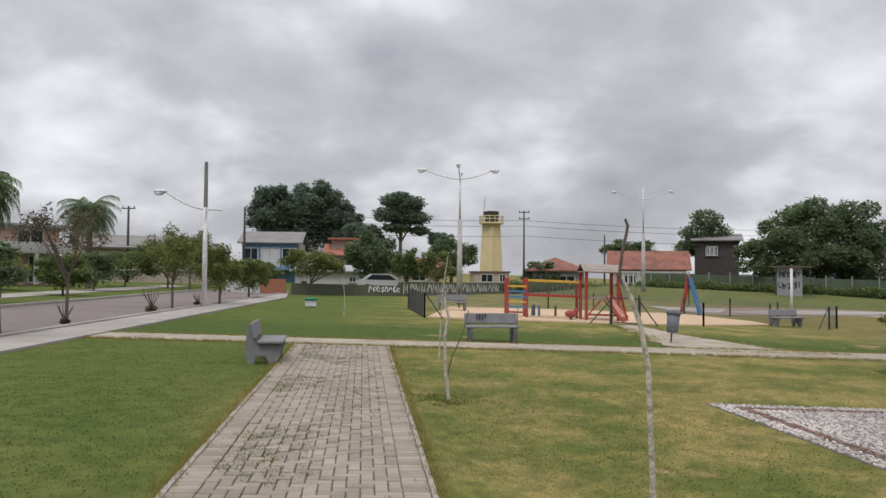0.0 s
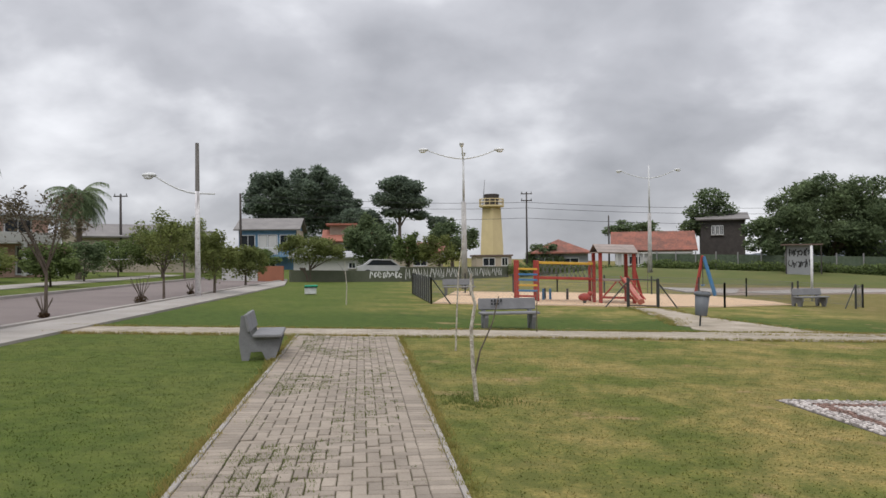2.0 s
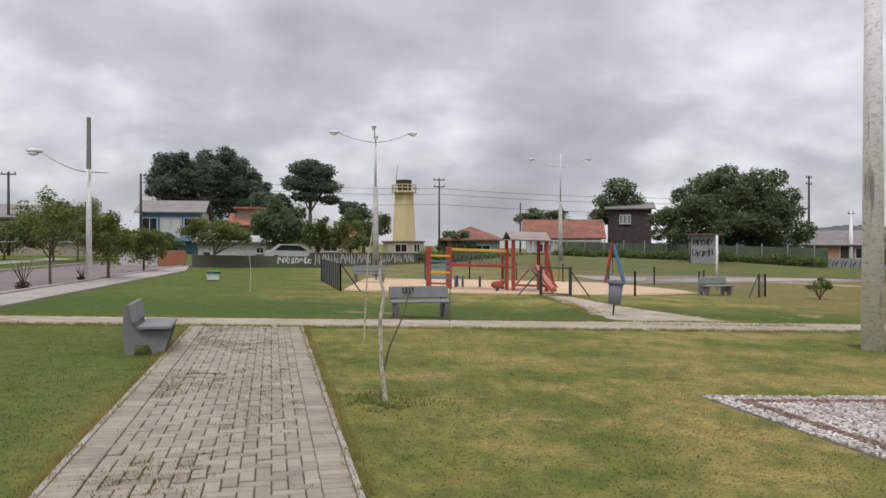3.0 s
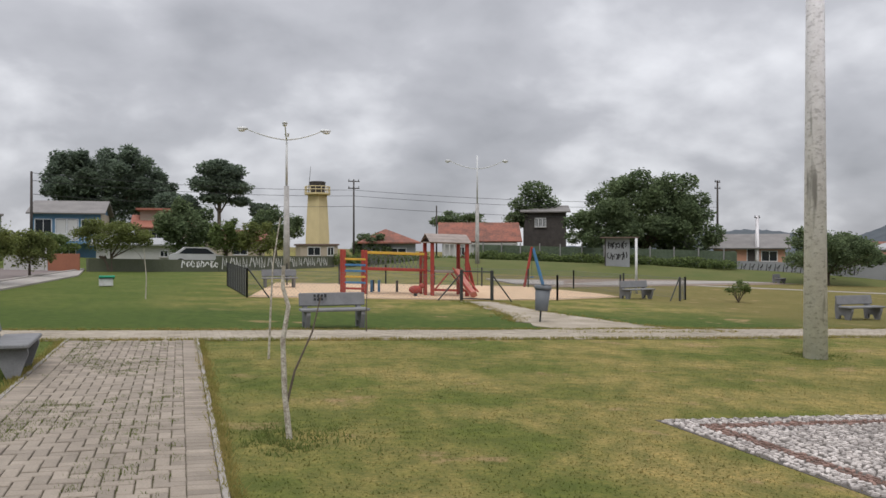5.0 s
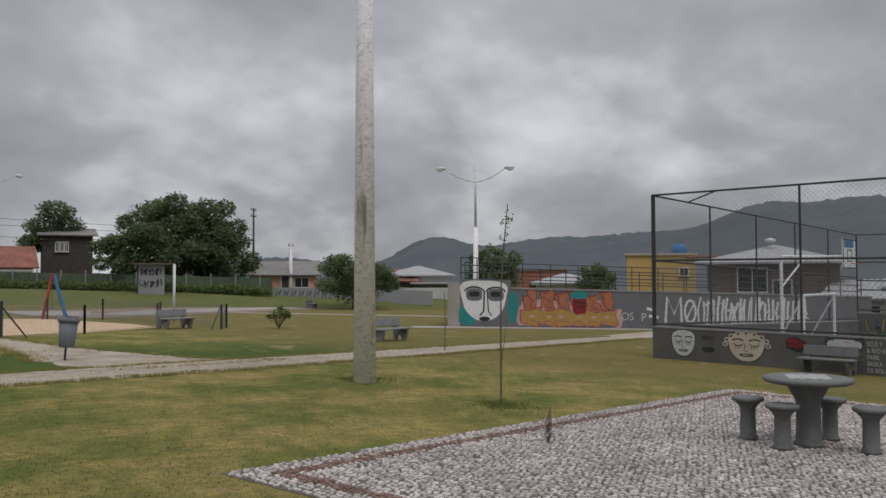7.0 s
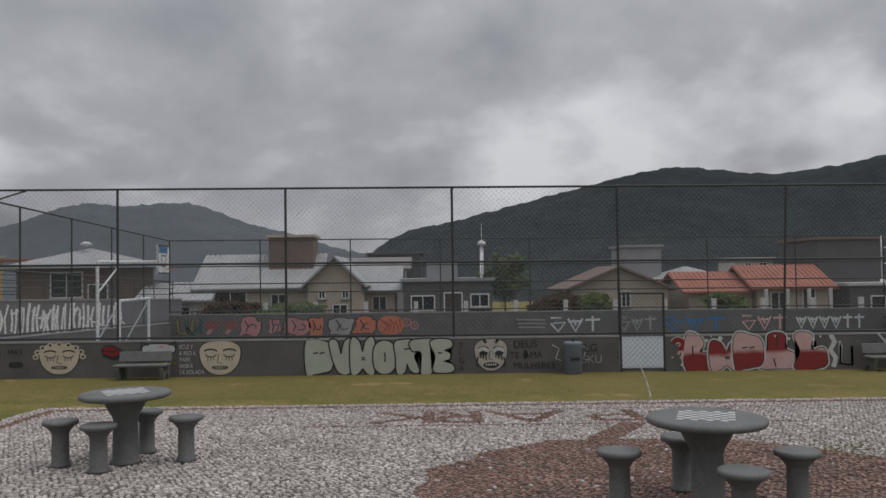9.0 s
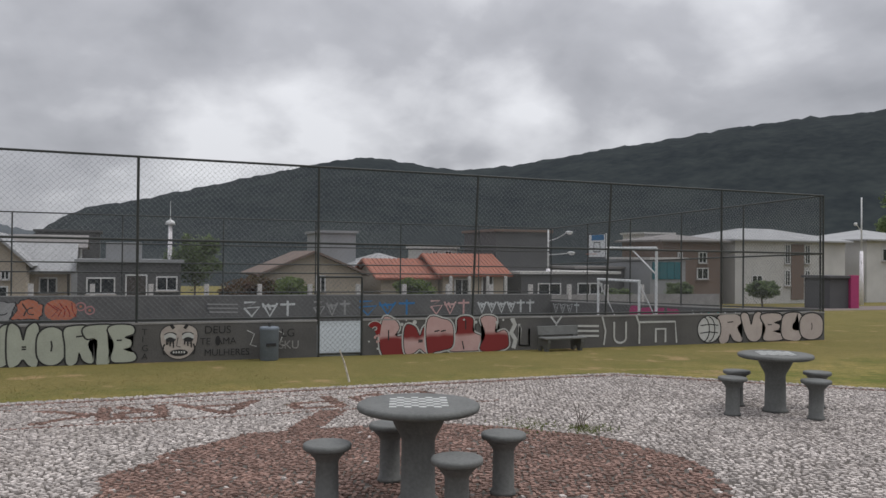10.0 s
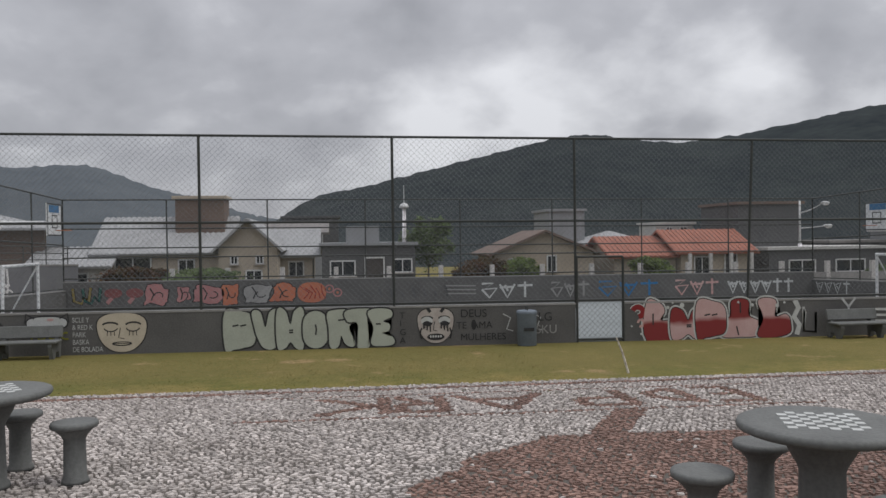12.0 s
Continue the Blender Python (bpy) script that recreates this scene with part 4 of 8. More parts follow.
def vertical_tag(place, u, v, k, size, material, parent):
    """A row of angular triangle-and-cross tag signs."""
    for i in range(k):
        c = u - i * size * 1.15
        if i % 4 == 3:
            stroke(place, [(c, v + size * 0.5), (c, v - size * 0.5)], size * 0.13, material, parent)
            stroke(place, [(c + size * 0.4, v + size * 0.28), (c - size * 0.4, v + size * 0.28)], size * 0.13, material, parent)
        else:
            stroke(place, [(c + size * 0.45, v + size * 0.35), (c, v - size * 0.5), (c - size * 0.45, v + size * 0.35), (c + size * 0.2, v + size * 0.2), (c - size * 0.1, v - size * 0.1)], size * 0.12, material, parent)


Q = east
BLUE_TAG = mat("bright_blue_spray", (0.03, 0.17, 0.36), 0.85, (0.03, 0.12, 0.26), 3, 40, 0.05)
RED_DULL = mat("dull_red_spray", (0.22, 0.09, 0.085), 0.9, (0.16, 0.06, 0.06), 3, 40, 0.05)
PINK_DULL = mat("dull_pink_spray", (0.40, 0.20, 0.19), 0.9, (0.3, 0.14, 0.14), 3, 40, 0.05)
ORANGE_DULL = mat("dull_orange_spray", (0.44, 0.16, 0.09), 0.9, (0.34, 0.12, 0.08), 3, 40, 0.05)
OCHRE_DULL = mat("dull_ochre_spray", (0.25, 0.20, 0.07), 0.9, (0.18, 0.14, 0.06), 3, 40, 0.05)
TEAL_DULL = mat("dull_teal_spray", (0.05, 0.12, 0.10), 0.9, (0.04, 0.09, 0.08), 3, 40, 0.05)
TEAL_TAG = ((11.3, OCHRE_DULL), (10.95, TEAL_DULL))
for y, tone in TEAL_TAG:
    stroke(Q, [(y + 0.3, 0.85), (y + 0.25, 0.4), (y, 0.3), (y - 0.1, 0.55), (y - 0.25, 0.35), (y - 0.32, 0.88)], 0.14, BLACK_PAINT, wall_e, lift=0.004)
    stroke(Q, [(y + 0.3, 0.85), (y + 0.25, 0.4), (y, 0.3), (y - 0.1, 0.55), (y - 0.25, 0.35), (y - 0.32, 0.88)], 0.09, tone, wall_e, lift=0.007)
for y in (10.2, 9.45):
    blob(Q, y, 0.66, 0.62, 0.34, RED_DULL, wall_e, "painted_cap", 0.005, power=2.2)
    stroke(Q, [(y + 0.05, 0.5), (y + 0.22, 0.3)], 0.14, PINK_DULL, wall_e, lift=0.004)
for i, (y, w, h, tone) in enumerate(((8.75, 0.85, 0.66, PINK_DULL), (7.75, 0.5, 0.5, PINK_DULL), (6.85, 1.0, 0.62, PINK_DULL), (6.1, 0.62, 0.72, ORANGE_DULL), (5.1, 0.95, 0.7, WALL_CAP), (4.15, 0.9, 0.66, ORANGE_DULL))):
    blob(Q, y, 0.58, w * 1.1, h * 1.1, BLACK_PAINT, wall_e, "outline", 0.003, 24, 0.5, 4, i * 1.9)
    blob(Q, y, 0.58, w, h, tone, wall_e, "letter_fill", 0.006, 24, 0.5, 4, i * 1.9)
    stroke(Q, [(y + w * 0.2, 0.82), (y + w * 0.05, 0.6), (y + w * 0.15, 0.38)], 0.05, BLACK_PAINT, wall_e, lift=0.009)
    stroke(Q, arc(y - w * 0.15, 0.55, w * 0.18, 0.12, i * 50, i * 50 + 210), 0.04, BLACK_PAINT, wall_e, lift=0.010)
blob(Q, 3.1, 0.58, 1.06, 0.76, ORANGE_DULL, wall_e, "painted_disc", 0.006, power=2.4)
for k in range(5):
    stroke(Q, [(3.55 - 0.2 * k, 0.84 - 0.1 * (k % 2)), (3.2 - 0.12 * k, 0.56), (3.4 - 0.2 * k, 0.34)], 0.035, RED_PAINT, wall_e, lift=0.009)
for y, z in ((2.45, 0.70), (2.15, 0.56)):
    stroke(Q, arc(y, z, 0.15, 0.14, 0, 360, 14), 0.05, PINK_DULL, wall_e, lift=0.006)
    blob(Q, y, z, 0.1, 0.1, ORANGE_DULL, wall_e, "dot", 0.006, 10)
for k in range(7):
    stroke(Q, [(0.6 - k * 0.42, 0.75 - 0.1 * (k % 3)), (0.5 - k * 0.42, 0.35)], 0.06, WALL_DGREY, wall_e)
for z in (0.75, 0.60, 0.45):
    stroke(Q, [(-1.95, z), (-3.1, z - 0.02)], 0.05, WALL_CAP, wall_e)


def angular_tag(u, width, material, size=0.56, v=0.56, signs="ZVT"):
    """Angular tag signs side by side: a hooked Z, a barred V and a cross."""
    step = width / len(signs)
    for i, ch in enumerate(signs):
        c, a, b = u - step * (i + 0.5), step * 0.42, size * 0.5
        if ch == "T":
            lines = (((c, v + b), (c, v - b)), ((c + a, v + b * 0.5), (c - a, v + b * 0.55)))
        elif ch == "V":
            lines = (((c + a, v + b * 0.7), (c, v - b), (c - a, v + b * 0.7)), ((c + a, v + b * 0.3), (c - a * 0.8, v + b * 0.35)), ((c + a * 0.3, v + b * 0.6), (c - a * 0.1, v - b * 0.2)))
        else:
            lines = (((c + a, v + b * 0.8), (c - a * 0.5, v + b * 0.85), (c + a * 0.7, v + b * 0.1), (c - a, v + b * 0.2), (c, v - b), (c + a, v + b * 0.1)),)
        for k, line in enumerate(lines):
            stroke(Q, line, 0.085, material, wall_e, lift=0.007 + 0.001 * k)


angular_tag(-3.28, 2.1, WHITE_PAINT, 0.60)
angular_tag(-6.03, 1.6, WALL_CAP, 0.60)
angular_tag(-7.91, 2.55, BLUE_TAG, 0.62)
angular_tag(-11.06, 1.9, PINK_PAINT, 0.62)
angular_tag(-13.28, 2.85, WHITE_PAINT, 0.56, signs="VVVVTT")


def south(x, z, lift):
    return Vector((x, CY0 + 0.076 + lift, z))


vertical_tag(south, 32.4, 0.5, 4, 0.5, WHITE_PAINT, wall_s)
for i in range(4):
    blob(south, 26.6 - i * 0.75, 0.45, 0.7, 0.5, MAGENTA_PAINT, wall_s, "letter_fill", 0.006, 22, 0.3, 4, i)
for i in range(5):
    stroke(south, [(23.3 - i * 0.8, 0.65), (23.0 - i * 0.8, 0.25), (22.8 - i * 0.8, 0.65)], 0.06, (WHITE_PAINT, TEAL_PAINT)[i % 2], wall_s)

# ---- mural wall with a railed deck ----
MA, MD = Vector((25.27, 26.28, 0)), Vector((0.851, -0.5255, 0))
MN = Vector((-MD.y, MD.x, 0)) * -1.0


def mural(s, z, lift):
    return MA + MD * s + MN * lift + Vector((0, 0, z))


def along(bm, s0, s1, z0, z1, t0, t1):
    pts = [mural(s, 0, -t)[:2] for s, t in ((s0, t0), (s1, t0), (s1, t1), (s0, t1))]
    return slab(bm, pts, z0, z1)


BRIGHT_PAINT = mat("bright_white_paint", (0.74, 0.74, 0.74), 0.85, (0.58, 0.58, 0.57), 3, 40, 0.05)
MURAL_GREY = mat("mural_grey", (0.165, 0.168, 0.178), 0.9, (0.12, 0.122, 0.132), 1.2, 30, 0.15)


def plan(pts):
    return [mural(a, 0, -b)[:2] for a, b in pts]


# the deck's north end runs back at a slant
wall_m = solid("wall_mural", slab(M(), plan(((0.6, 0), (22, 0), (22, 4.5), (2.2, 4.5))), -0.1, 1.70), MURAL_GREY, "grey plastered deck wall covered with murals", "wall")
part("end_pier", slab(M(), plan(((0.05, 0), (0.597, 0), (2.197, 4.5), (1.65, 4.5))), -0.1, 1.95), CEMENT, wall_m, "pale cement end of the wall")
part("upper_step", slab(M(), plan(((0.62, 0.003), (2.95, 0.003), (2.95, 4.4), (2.2, 4.4))), 1.702, 2.10), MURAL_GREY, wall_m)
part("wall_cap", along(M(), 2.96, 22, 1.702, 1.78, -0.03, 0.25), WALL_CAP, wall_m, "light cement coping")
blob(mural, 1.70, 1.16, 2.0, 1.78, BRIGHT_PAINT, wall_m, "painted_face", 0.006, 30, power=3.2, taper=0.42)
blob(mural, 0.95, 0.5, 1.0, 1.0, TEAL_PAINT, wall_m, "paint", 0.004, 5, power=2)
blob(mural, 3.05, 0.9, 0.55, 1.5, TEAL_PAINT, wall_m, "paint", 0.004, 6)
for s in (-1, 1):
    blob(mural, 1.75 + s * 0.5, 1.42, 0.75, 0.55, MURAL_GREY, wall_m, "eye_shade", 0.009, power=3)
    blob(mural, 1.75 + s * 0.5, 1.45, 0.5, 0.24, BLACK_PAINT, wall_m, "eye", 0.012, power=3)
    stroke(mural, arc(1.75 + s * 0.5, 1.52, 0.45, 0.24, 10, 170), 0.07, BLACK_PAINT, wall_m, lift=0.014)
stroke(mural, [(1.72, 1.6), (1.68, 0.7), (1.5, 0.5)], 0.07, BLACK_PAINT, wall_m, lift=0.013)
stroke(mural, [(1.85, 1.6), (1.9, 0.7), (2.05, 0.5)], 0.05, BLACK_PAINT, wall_m, lift=0.013)
blob(mural, 1.72, 0.36, 0.5, 0.2, BLACK_PAINT, wall_m, "mouth", 0.012)
blob(mural, 3.75, 0.6, 1.1, 1.1, PINK_PAINT, wall_m, "background", 0.0025, 20, 0.4, 3, 8)
blob(mural, 8.0, 0.45, 0.9, 0.8, PINK_PAINT, wall_m, "background", 0.0025, 20, 0.4, 3, 9)
blob(mural, 5.75, 0.70, 4.2, 1.2, PINK_PAINT, wall_m, "background", 0.0028, 60, 0.3, 6, 3)
for i in range(6):
    c = 3.95 + i * 0.74
    lean = 0.22 * math.sin(i * 2.3)
    for grow, paint, lift in ((1.12, RED_PAINT, 0.0045), (1.0, ORANGE_PAINT, 0.0060)):
        blob(mural, c, 1.12 + 0.10 * (i % 2), 0.66 * grow, 0.86 * grow, paint, wall_m, "letter_fill", lift + i * 0.0003, 24, 0.9, 4, i * 1.7)
    for grow, paint, lift in ((1.10, MAGENTA_PAINT, 0.0085), (1.0, GOLD_PAINT, 0.0100)):
        blob(mural, c, 0.46, 0.86 * grow, 0.70 * grow, paint, wall_m, "letter_fill", lift + i * 0.0003, 24, 0.55, 4, i * 1.3 + 9)
    blob(mural, c + lean * 0.4, 0.50, 0.26, 0.12, PINK_PAINT, wall_m, "letter_eye", 0.0125, 14, 0.5, 2.5, i)
    stroke(mural, [(c - 0.24, 1.5 - lean * 0.5), (c + lean, 1.18), (c - 0.1, 0.95), (c + 0.2, 0.84 + lean * 0.3)], 0.035, RED_PAINT, wall_m, lift=0.0135)
    stroke(mural, [(c - 0.3, 0.14), (c - 0.2 + lean, 0.32), (c + 0.12, 0.3), (c + 0.33, 0.12 + 0.05 * (i % 3))], 0.03, MAGENTA_PAINT, wall_m, lift=0.0135)
blob(mural, 6.25, 1.05, 0.72, 0.85, RED_PAINT, wall_m, "painted_figure", 0.015, 20, 0.15, 3)
blob(mural, 6.25, 1.5, 0.95, 0.36, TEAL_PAINT, wall_m, "painted_hat", 0.017, 20, 0.2)
stroke(mural, [(6.0, 1.18), (6.5, 1.16)], 0.07, BLACK_PAINT, wall_m, lift=0.019)
stroke(mural, arc(6.25, 0.9, 0.2, 0.1, 0, 180), 0.05, BLACK_PAINT, wall_m, lift=0.019)
letters("OS", mural, 8.3, 0.4, 0.5, WHITE_PAINT, wall_m, flip=1)
letters("P", mural, 9.3, 0.35, 0.55, WHITE_PAINT, wall_m, flip=1)
for line in (((10.55, 0.25), (10.65, 1.5), (11.0, 0.7), (11.35, 1.5), (11.4, 0.25)), ((9.6, 0.95), (10.1, 0.85)), ((9.7, 0.6), (10.2, 0.55))):
    stroke(mural, line, 0.13, BRIGHT_PAINT, wall_m, lift=0.012)
stroke(mural, arc(11.85, 0.85, 0.28, 0.52, 0, 360, 18), 0.12, BRIGHT_PAINT, wall_m, lift=0.013)
stroke(mural, [(11.6, 0.4), (12.1, 1.3)], 0.08, BRIGHT_PAINT, wall_m, lift=0.0145)
rm = random.Random(77)
s0 = 12.3
while s0 < 18.2:
    top, low = rm.uniform(1.25, 1.62), rm.uniform(0.2, 0.5)
    stroke(mural, [(s0, low), (s0 + rm.uniform(-0.1, 0.12), (low + top) / 2), (s0 + rm.uniform(0.0, 0.15), top)], rm.uniform(0.08, 0.14), BRIGHT_PAINT, wall_m, lift=0.008 + 0.0004 * rm.randrange(8))
    if rm.random() < 0.6:
        z = rm.uniform(0.5, 1.3)
        stroke(mural, [(s0 - 0.05, z), (s0 + 0.14, z + rm.uniform(-0.25, 0.25)), (s0 + 0.3, z + rm.uniform(-0.1, 0.1))], 0.08, BRIGHT_PAINT, wall_m, lift=0.012)
    s0 += rm.uniform(0.12, 0.26)

rail = thing("deck_railing", Matrix(), "dark steel railing on top of the mural wall", "railing")
for i in range(16):
    s = 3.2 + i * 1.22
    part("post", rod(M(), mural(s, 1.7, -0.12), mural(s, 2.62, -0.12), 0.025, 0.025, 6), STEEL, rail)
for z in (2.0, 2.3, 2.62):
    part("bar", rod(M(), mural(3.2, z, -0.12), mural(21.5, z, -0.12), 0.022, 0.022, 6), STEEL, rail)
rail2 = thing("deck_railing", Matrix(), "dark steel railing on the raised step of the deck", "railing")
for s in (0.7, 1.45, 2.2, 2.95):
    part("post", rod(M(), mural(s, 2.05, -0.2), mural(s, 3.05, -0.2), 0.025, 0.025, 6), STEEL, rail2)
for z in (2.4, 2.72, 3.05):
    part("bar", rod(M(), mural(0.7, z, -0.2), mural(2.95, z, -0.2), 0.022, 0.022, 6), STEEL, rail2)
rail3 = thing("deck_railing", Matrix(), "dark steel railing at the back of the deck", "railing")
for i in range(10):
    s = 2 + i * 1.5
    part("post", rod(M(), mural(s, 1.7, -4.2), mural(s, 3.0, -4.2), 0.025, 0.025, 6), STEEL, rail3)
for z in (2.2, 2.6, 3.0):
    part("bar", rod(M(), mural(2, z, -4.2), mural(15.5, z, -4.2), 0.022, 0.022, 6), STEEL, rail3)


# ---- park benches ----
def make_bench(m, label, group="park benches", stone=BENCH_GREY):
    """Concrete bench: two shaped side slabs, a seat plank and a leaning back plank; it faces local -y."""
    b = thing("park_bench", m, label, "bench", group)
    side = [(-0.20, 0.0), (-0.08, 0.0), (-0.02, 0.13), (0.14, 0.13), (0.17, 0.0), (0.27, 0.0), (0.31, 0.28), (0.28, 0.65), (0.22, 0.66), (0.13, 0.36), (-0.28, 0.34), (-0.29, 0.27)]
    for x in (-0.57, 0.49):
        bm = prism(M(), side, 0.08, pose(x, 0, 0, 0, 0, 90) @ Matrix.Diagonal((1, -1, 1, 1)))
        part("side_slab", bm, stone, b)
    part("seat", box(M(), (0, -0.10, 0.362), (1.32, 0.42, 0.05), bevel=0.012), stone, b)
    part("backrest", box(M(), (0, 0.185, 0.548), (1.3, 0.055, 0.26), rx=-13, bevel=0.012), stone, b)
    return b


bench = make_bench(pose(1.03, 16.25, 0, 0, 0, 4.3), "grey concrete bench with dark scribbles facing the cross path")
for k in range(7):
    s = Vector((-0.35 + 0.07 * (k % 4), 0.13 - 0.03 * (k // 4), 0.625 - 0.07 * (k // 4)))
    part("scribble", box(M(), s, (0.045, 0.004, 0.05 + 0.02 * (k % 2)), rx=-13, ry=15 * (k % 3)), BLACK_PAINT, bench, "dark sprayed scribble")
make_bench(pose(-3.32, 10.62, 0, 0, 0, 97), "grey concrete bench beside the brick path")
make_bench(pose(13.65, 28.35, 0, 0, 0, 14), "grey concrete bench at the playground fence")
make_bench(pose(16.2, 19.9, 0, 0, 0, 6), "grey concrete bench behind the tall pole")
make_bench(pose(17.38, 7.6, 0, 0, 0, -90) @ Matrix.Scale(0.84, 4), "dark grey concrete bench against the court wall", stone=TABLE_GREY)
make_bench(pose(17.38, -8.22, 0, 0, 0, -90) @ Matrix.Scale(0.84, 4), "dark grey concrete bench against the court wall", stone=TABLE_GREY)
make_bench(pose(0.6, 31.6, 0, 0, 0, 4), "grey concrete bench inside the playground")
make_bench(pose(37, 52, 0, 0, 0, 35), "low grey bench far across the lawn")


# ---- chess tables ----
SQ = 0.052
square_me = mesh_of("white_square", box(M(), (0, 0, 0), (SQ * 0.97, SQ * 0.97, 0.004)), WHITE_PAINT)


def chess_board(parent, z):
    """The white fields of the board; the dark ones are the bare table."""
    for i in range(8):
        for j in range(8):
            if (i + j) % 2:
                q = new("white_square", square_me)
                q.parent = parent
                q.matrix_basis = Matrix.Translation(((i - 3.5) * SQ, (j - 3.5) * SQ, z))


def make_table(x, y, turn):
    t = thing("chess_table", pose(x, y, 0.02, 0, 0, turn), "round grey concrete table with a painted chess board", "table", "chess tables")
    part("pedestal", lathe(M(), [(0.15, 0), (0.145, 0.03), (0.125, 0.05), (0.118, 0.44), (0.13, 0.475), (0.17, 0.545), (0.2, 0.608), (0.205, 0.643)], 28), TABLE_GREY, t, smooth=True)
    part("tabletop", lathe(M(), [(0.27, 0.643), (0.405, 0.648), (0.432, 0.66), (0.44, 0.68), (0.433, 0.698), (0.418, 0.705), (0.35, 0.707)], 44), TABLE_GREY, t, smooth=True)
    chess_board(t, 0.709)


def make_stool(x, y):
    s = thing("concrete_stool", pose(x, y, 0.02), "round grey concrete stool fixed beside a chess table", "stool", "stools at the chess tables")
    part("pedestal", lathe(M(), [(0.10, 0), (0.095, 0.025), (0.082, 0.045), (0.078, 0.32), (0.092, 0.35), (0.125, 0.385), (0.135, 0.405)], 22), TABLE_GREY, s, smooth=True)
    part("seat", lathe(M(), [(0.155, 0.405), (0.166, 0.412), (0.169, 0.435), (0.163, 0.448), (0.14, 0.451)], 30), TABLE_GREY, s, smooth=True)


TABLES = (
    (6.25, -0.42, -20, ((6.34, 0.22), (6.93, -0.44), (5.58, -0.43), (6.23, -1.09))),
    (8.40, 4.68, 30, ((8.28, 5.27), (8.47, 4.10), (7.98, 4.78), (8.96, 4.66))),
    (8.45, -5.92, -32, ((8.43, -5.24), (9.01, -5.83), (7.84, -5.93), (8.50, -6.66))),
)
for x, y, turn, stools in TABLES:
    make_table(x, y, turn)
    for sx, sy in stools:
        make_stool(sx, sy)


# ---- bins ----
def make_bin(x, y, turn=0):
    b = thing("litter_bin", pose(x, y, 0, 0, 0, turn), "grey plastic litter bin on a thin steel post", "bin")
    part("post", rod(M(), (0, 0.02, 0), (0, 0.02, 0.45), 0.022, 0.022, 8), STEEL, b)
    bm = M()
    prof = [(0.13, 0.27), (0.145, 0.29), (0.175, 0.76)]
    lathe(bm, [(r, z) for r, z in prof], 20)
    part("body", bm, PLASTIC_GREY, b, smooth=True)
    part("rim", lathe(M(), [(0.178, 0.755), (0.195, 0.76), (0.2, 0.80), (0.19, 0.84), (0.17, 0.86)], 20), PLASTIC_GREY, b, smooth=True)
    # the bin is closed; a near-black plate stands in for the shade inside
    part("opening", box(M(), (0, -0.11, 0.862), (0.22, 0.12, 0.012), bevel=0.004), DARK, b, "dark plate painted as the bin's shaded hollow")


make_bin(5.9, 17.85, 10)
bpy.data.objects["litter_bin"].matrix_basis = pose(5.9, 17.85, 0, 0, 5, 10)
bin2 = thing("litter_barrel", pose(17.5, -1.45, 0), "bluish grey barrel bin with dark scrawl by the court wall", "bin")
part("body", lathe(M(), [(0.17, 0), (0.185, 0.02), (0.19, 0.6), (0.2, 0.62), (0.2, 0.66), (0.18, 0.68)], 20), mat("barrel", (0.17, 0.20, 0.235), 0.6, (0.12, 0.14, 0.165), 5, 40, 0.1), bin2, smooth=True)
part("handle", tube(M(), [(-0.06, 0, 0.68), (-0.06, 0, 0.76), (0.06, 0, 0.76), (0.06, 0, 0.68)], 0.012, 0.012, 6), STEEL, bin2)
part("scrawl", box(M(), (-0.195, 0.0, 0.33), (0.012, 0.2, 0.06)), BLACK_PAINT, bin2)

# ---- poles and lamps ----
pole = thing("concrete_pole", pose(8.42, 11.82, 0), "tall whitewashed concrete pole with peeling paint on the lawn", "pole")
part("shaft", rod(M(), (0, 0, -0.1), (0, 0, 11), 0.188, 0.100, 28), WHITEWASH, pole, smooth=True)


def cobra(bm_arm, head_parent, p0, p1, rise, name="lamp_head"):
    """A swept arm ending in a flat street lamp head with a glass bowl."""
    p0, p1 = Vector(p0), Vector(p1)
    pts = []
    for i in range(9):
        s = i / 8
        q = p0.lerp(p1, s)
        q.z = p0.z + (p1.z - p0.z) * s ** 1.7
        pts.append(q)
    tube(bm_arm, pts, 0.035, 0.024, 6)
    d = (p1 - p0)
    a = math.degrees(math.atan2(d.y, d.x))
    bm = M()
    bmesh.ops.create_uvsphere(bm, u_segments=14, v_segments=8, radius=1, matrix=pose(p1.x, p1.y, p1.z, 0, 0, a) @ Matrix.Translation((0.18, 0, 0.02)) @ Matrix.Diagonal((0.26, 0.12, 0.09, 1)))
    h = part(name, bm, WHITE_METAL, head_parent, "pale metal lamp head", smooth=True)
    bm = M()
    bmesh.ops.create_uvsphere(bm, u_segments=14, v_segments=8, radius=1, matrix=pose(p1.x, p1.y, p1.z, 0, 0, a) @ Matrix.Translation((0.22, 0, -0.05)) @ Matrix.Diagonal((0.17, 0.10, 0.085, 1)))
    part("bowl", bm, GLASS_LAMP, h, "white glass bowl", smooth=True)


def lamp_post(x, y, split, top, arms, label, mat_low=CONC_POLE, r=0.16):
    L = thing("street_lamp", pose(x, y, 0), label, "lamp", "park lamps")
    part("base_pole", rod(M(), (0, 0, -0.1), (0, 0, split), r, r * 0.7, 16), mat_low, L, smooth=True)
    part("upper_tube", rod(M(), (0, 0, split), (0, 0, top), 0.06, 0.05, 10), WHITE_METAL, L, smooth=True)
    for (z, dx, dy, dz) in arms:
        bm = M()
        cobra(bm, L, (0, 0, z), (dx, dy, z + dz), 0)
        part("arm", bm, WHITE_METAL, L)
    return L


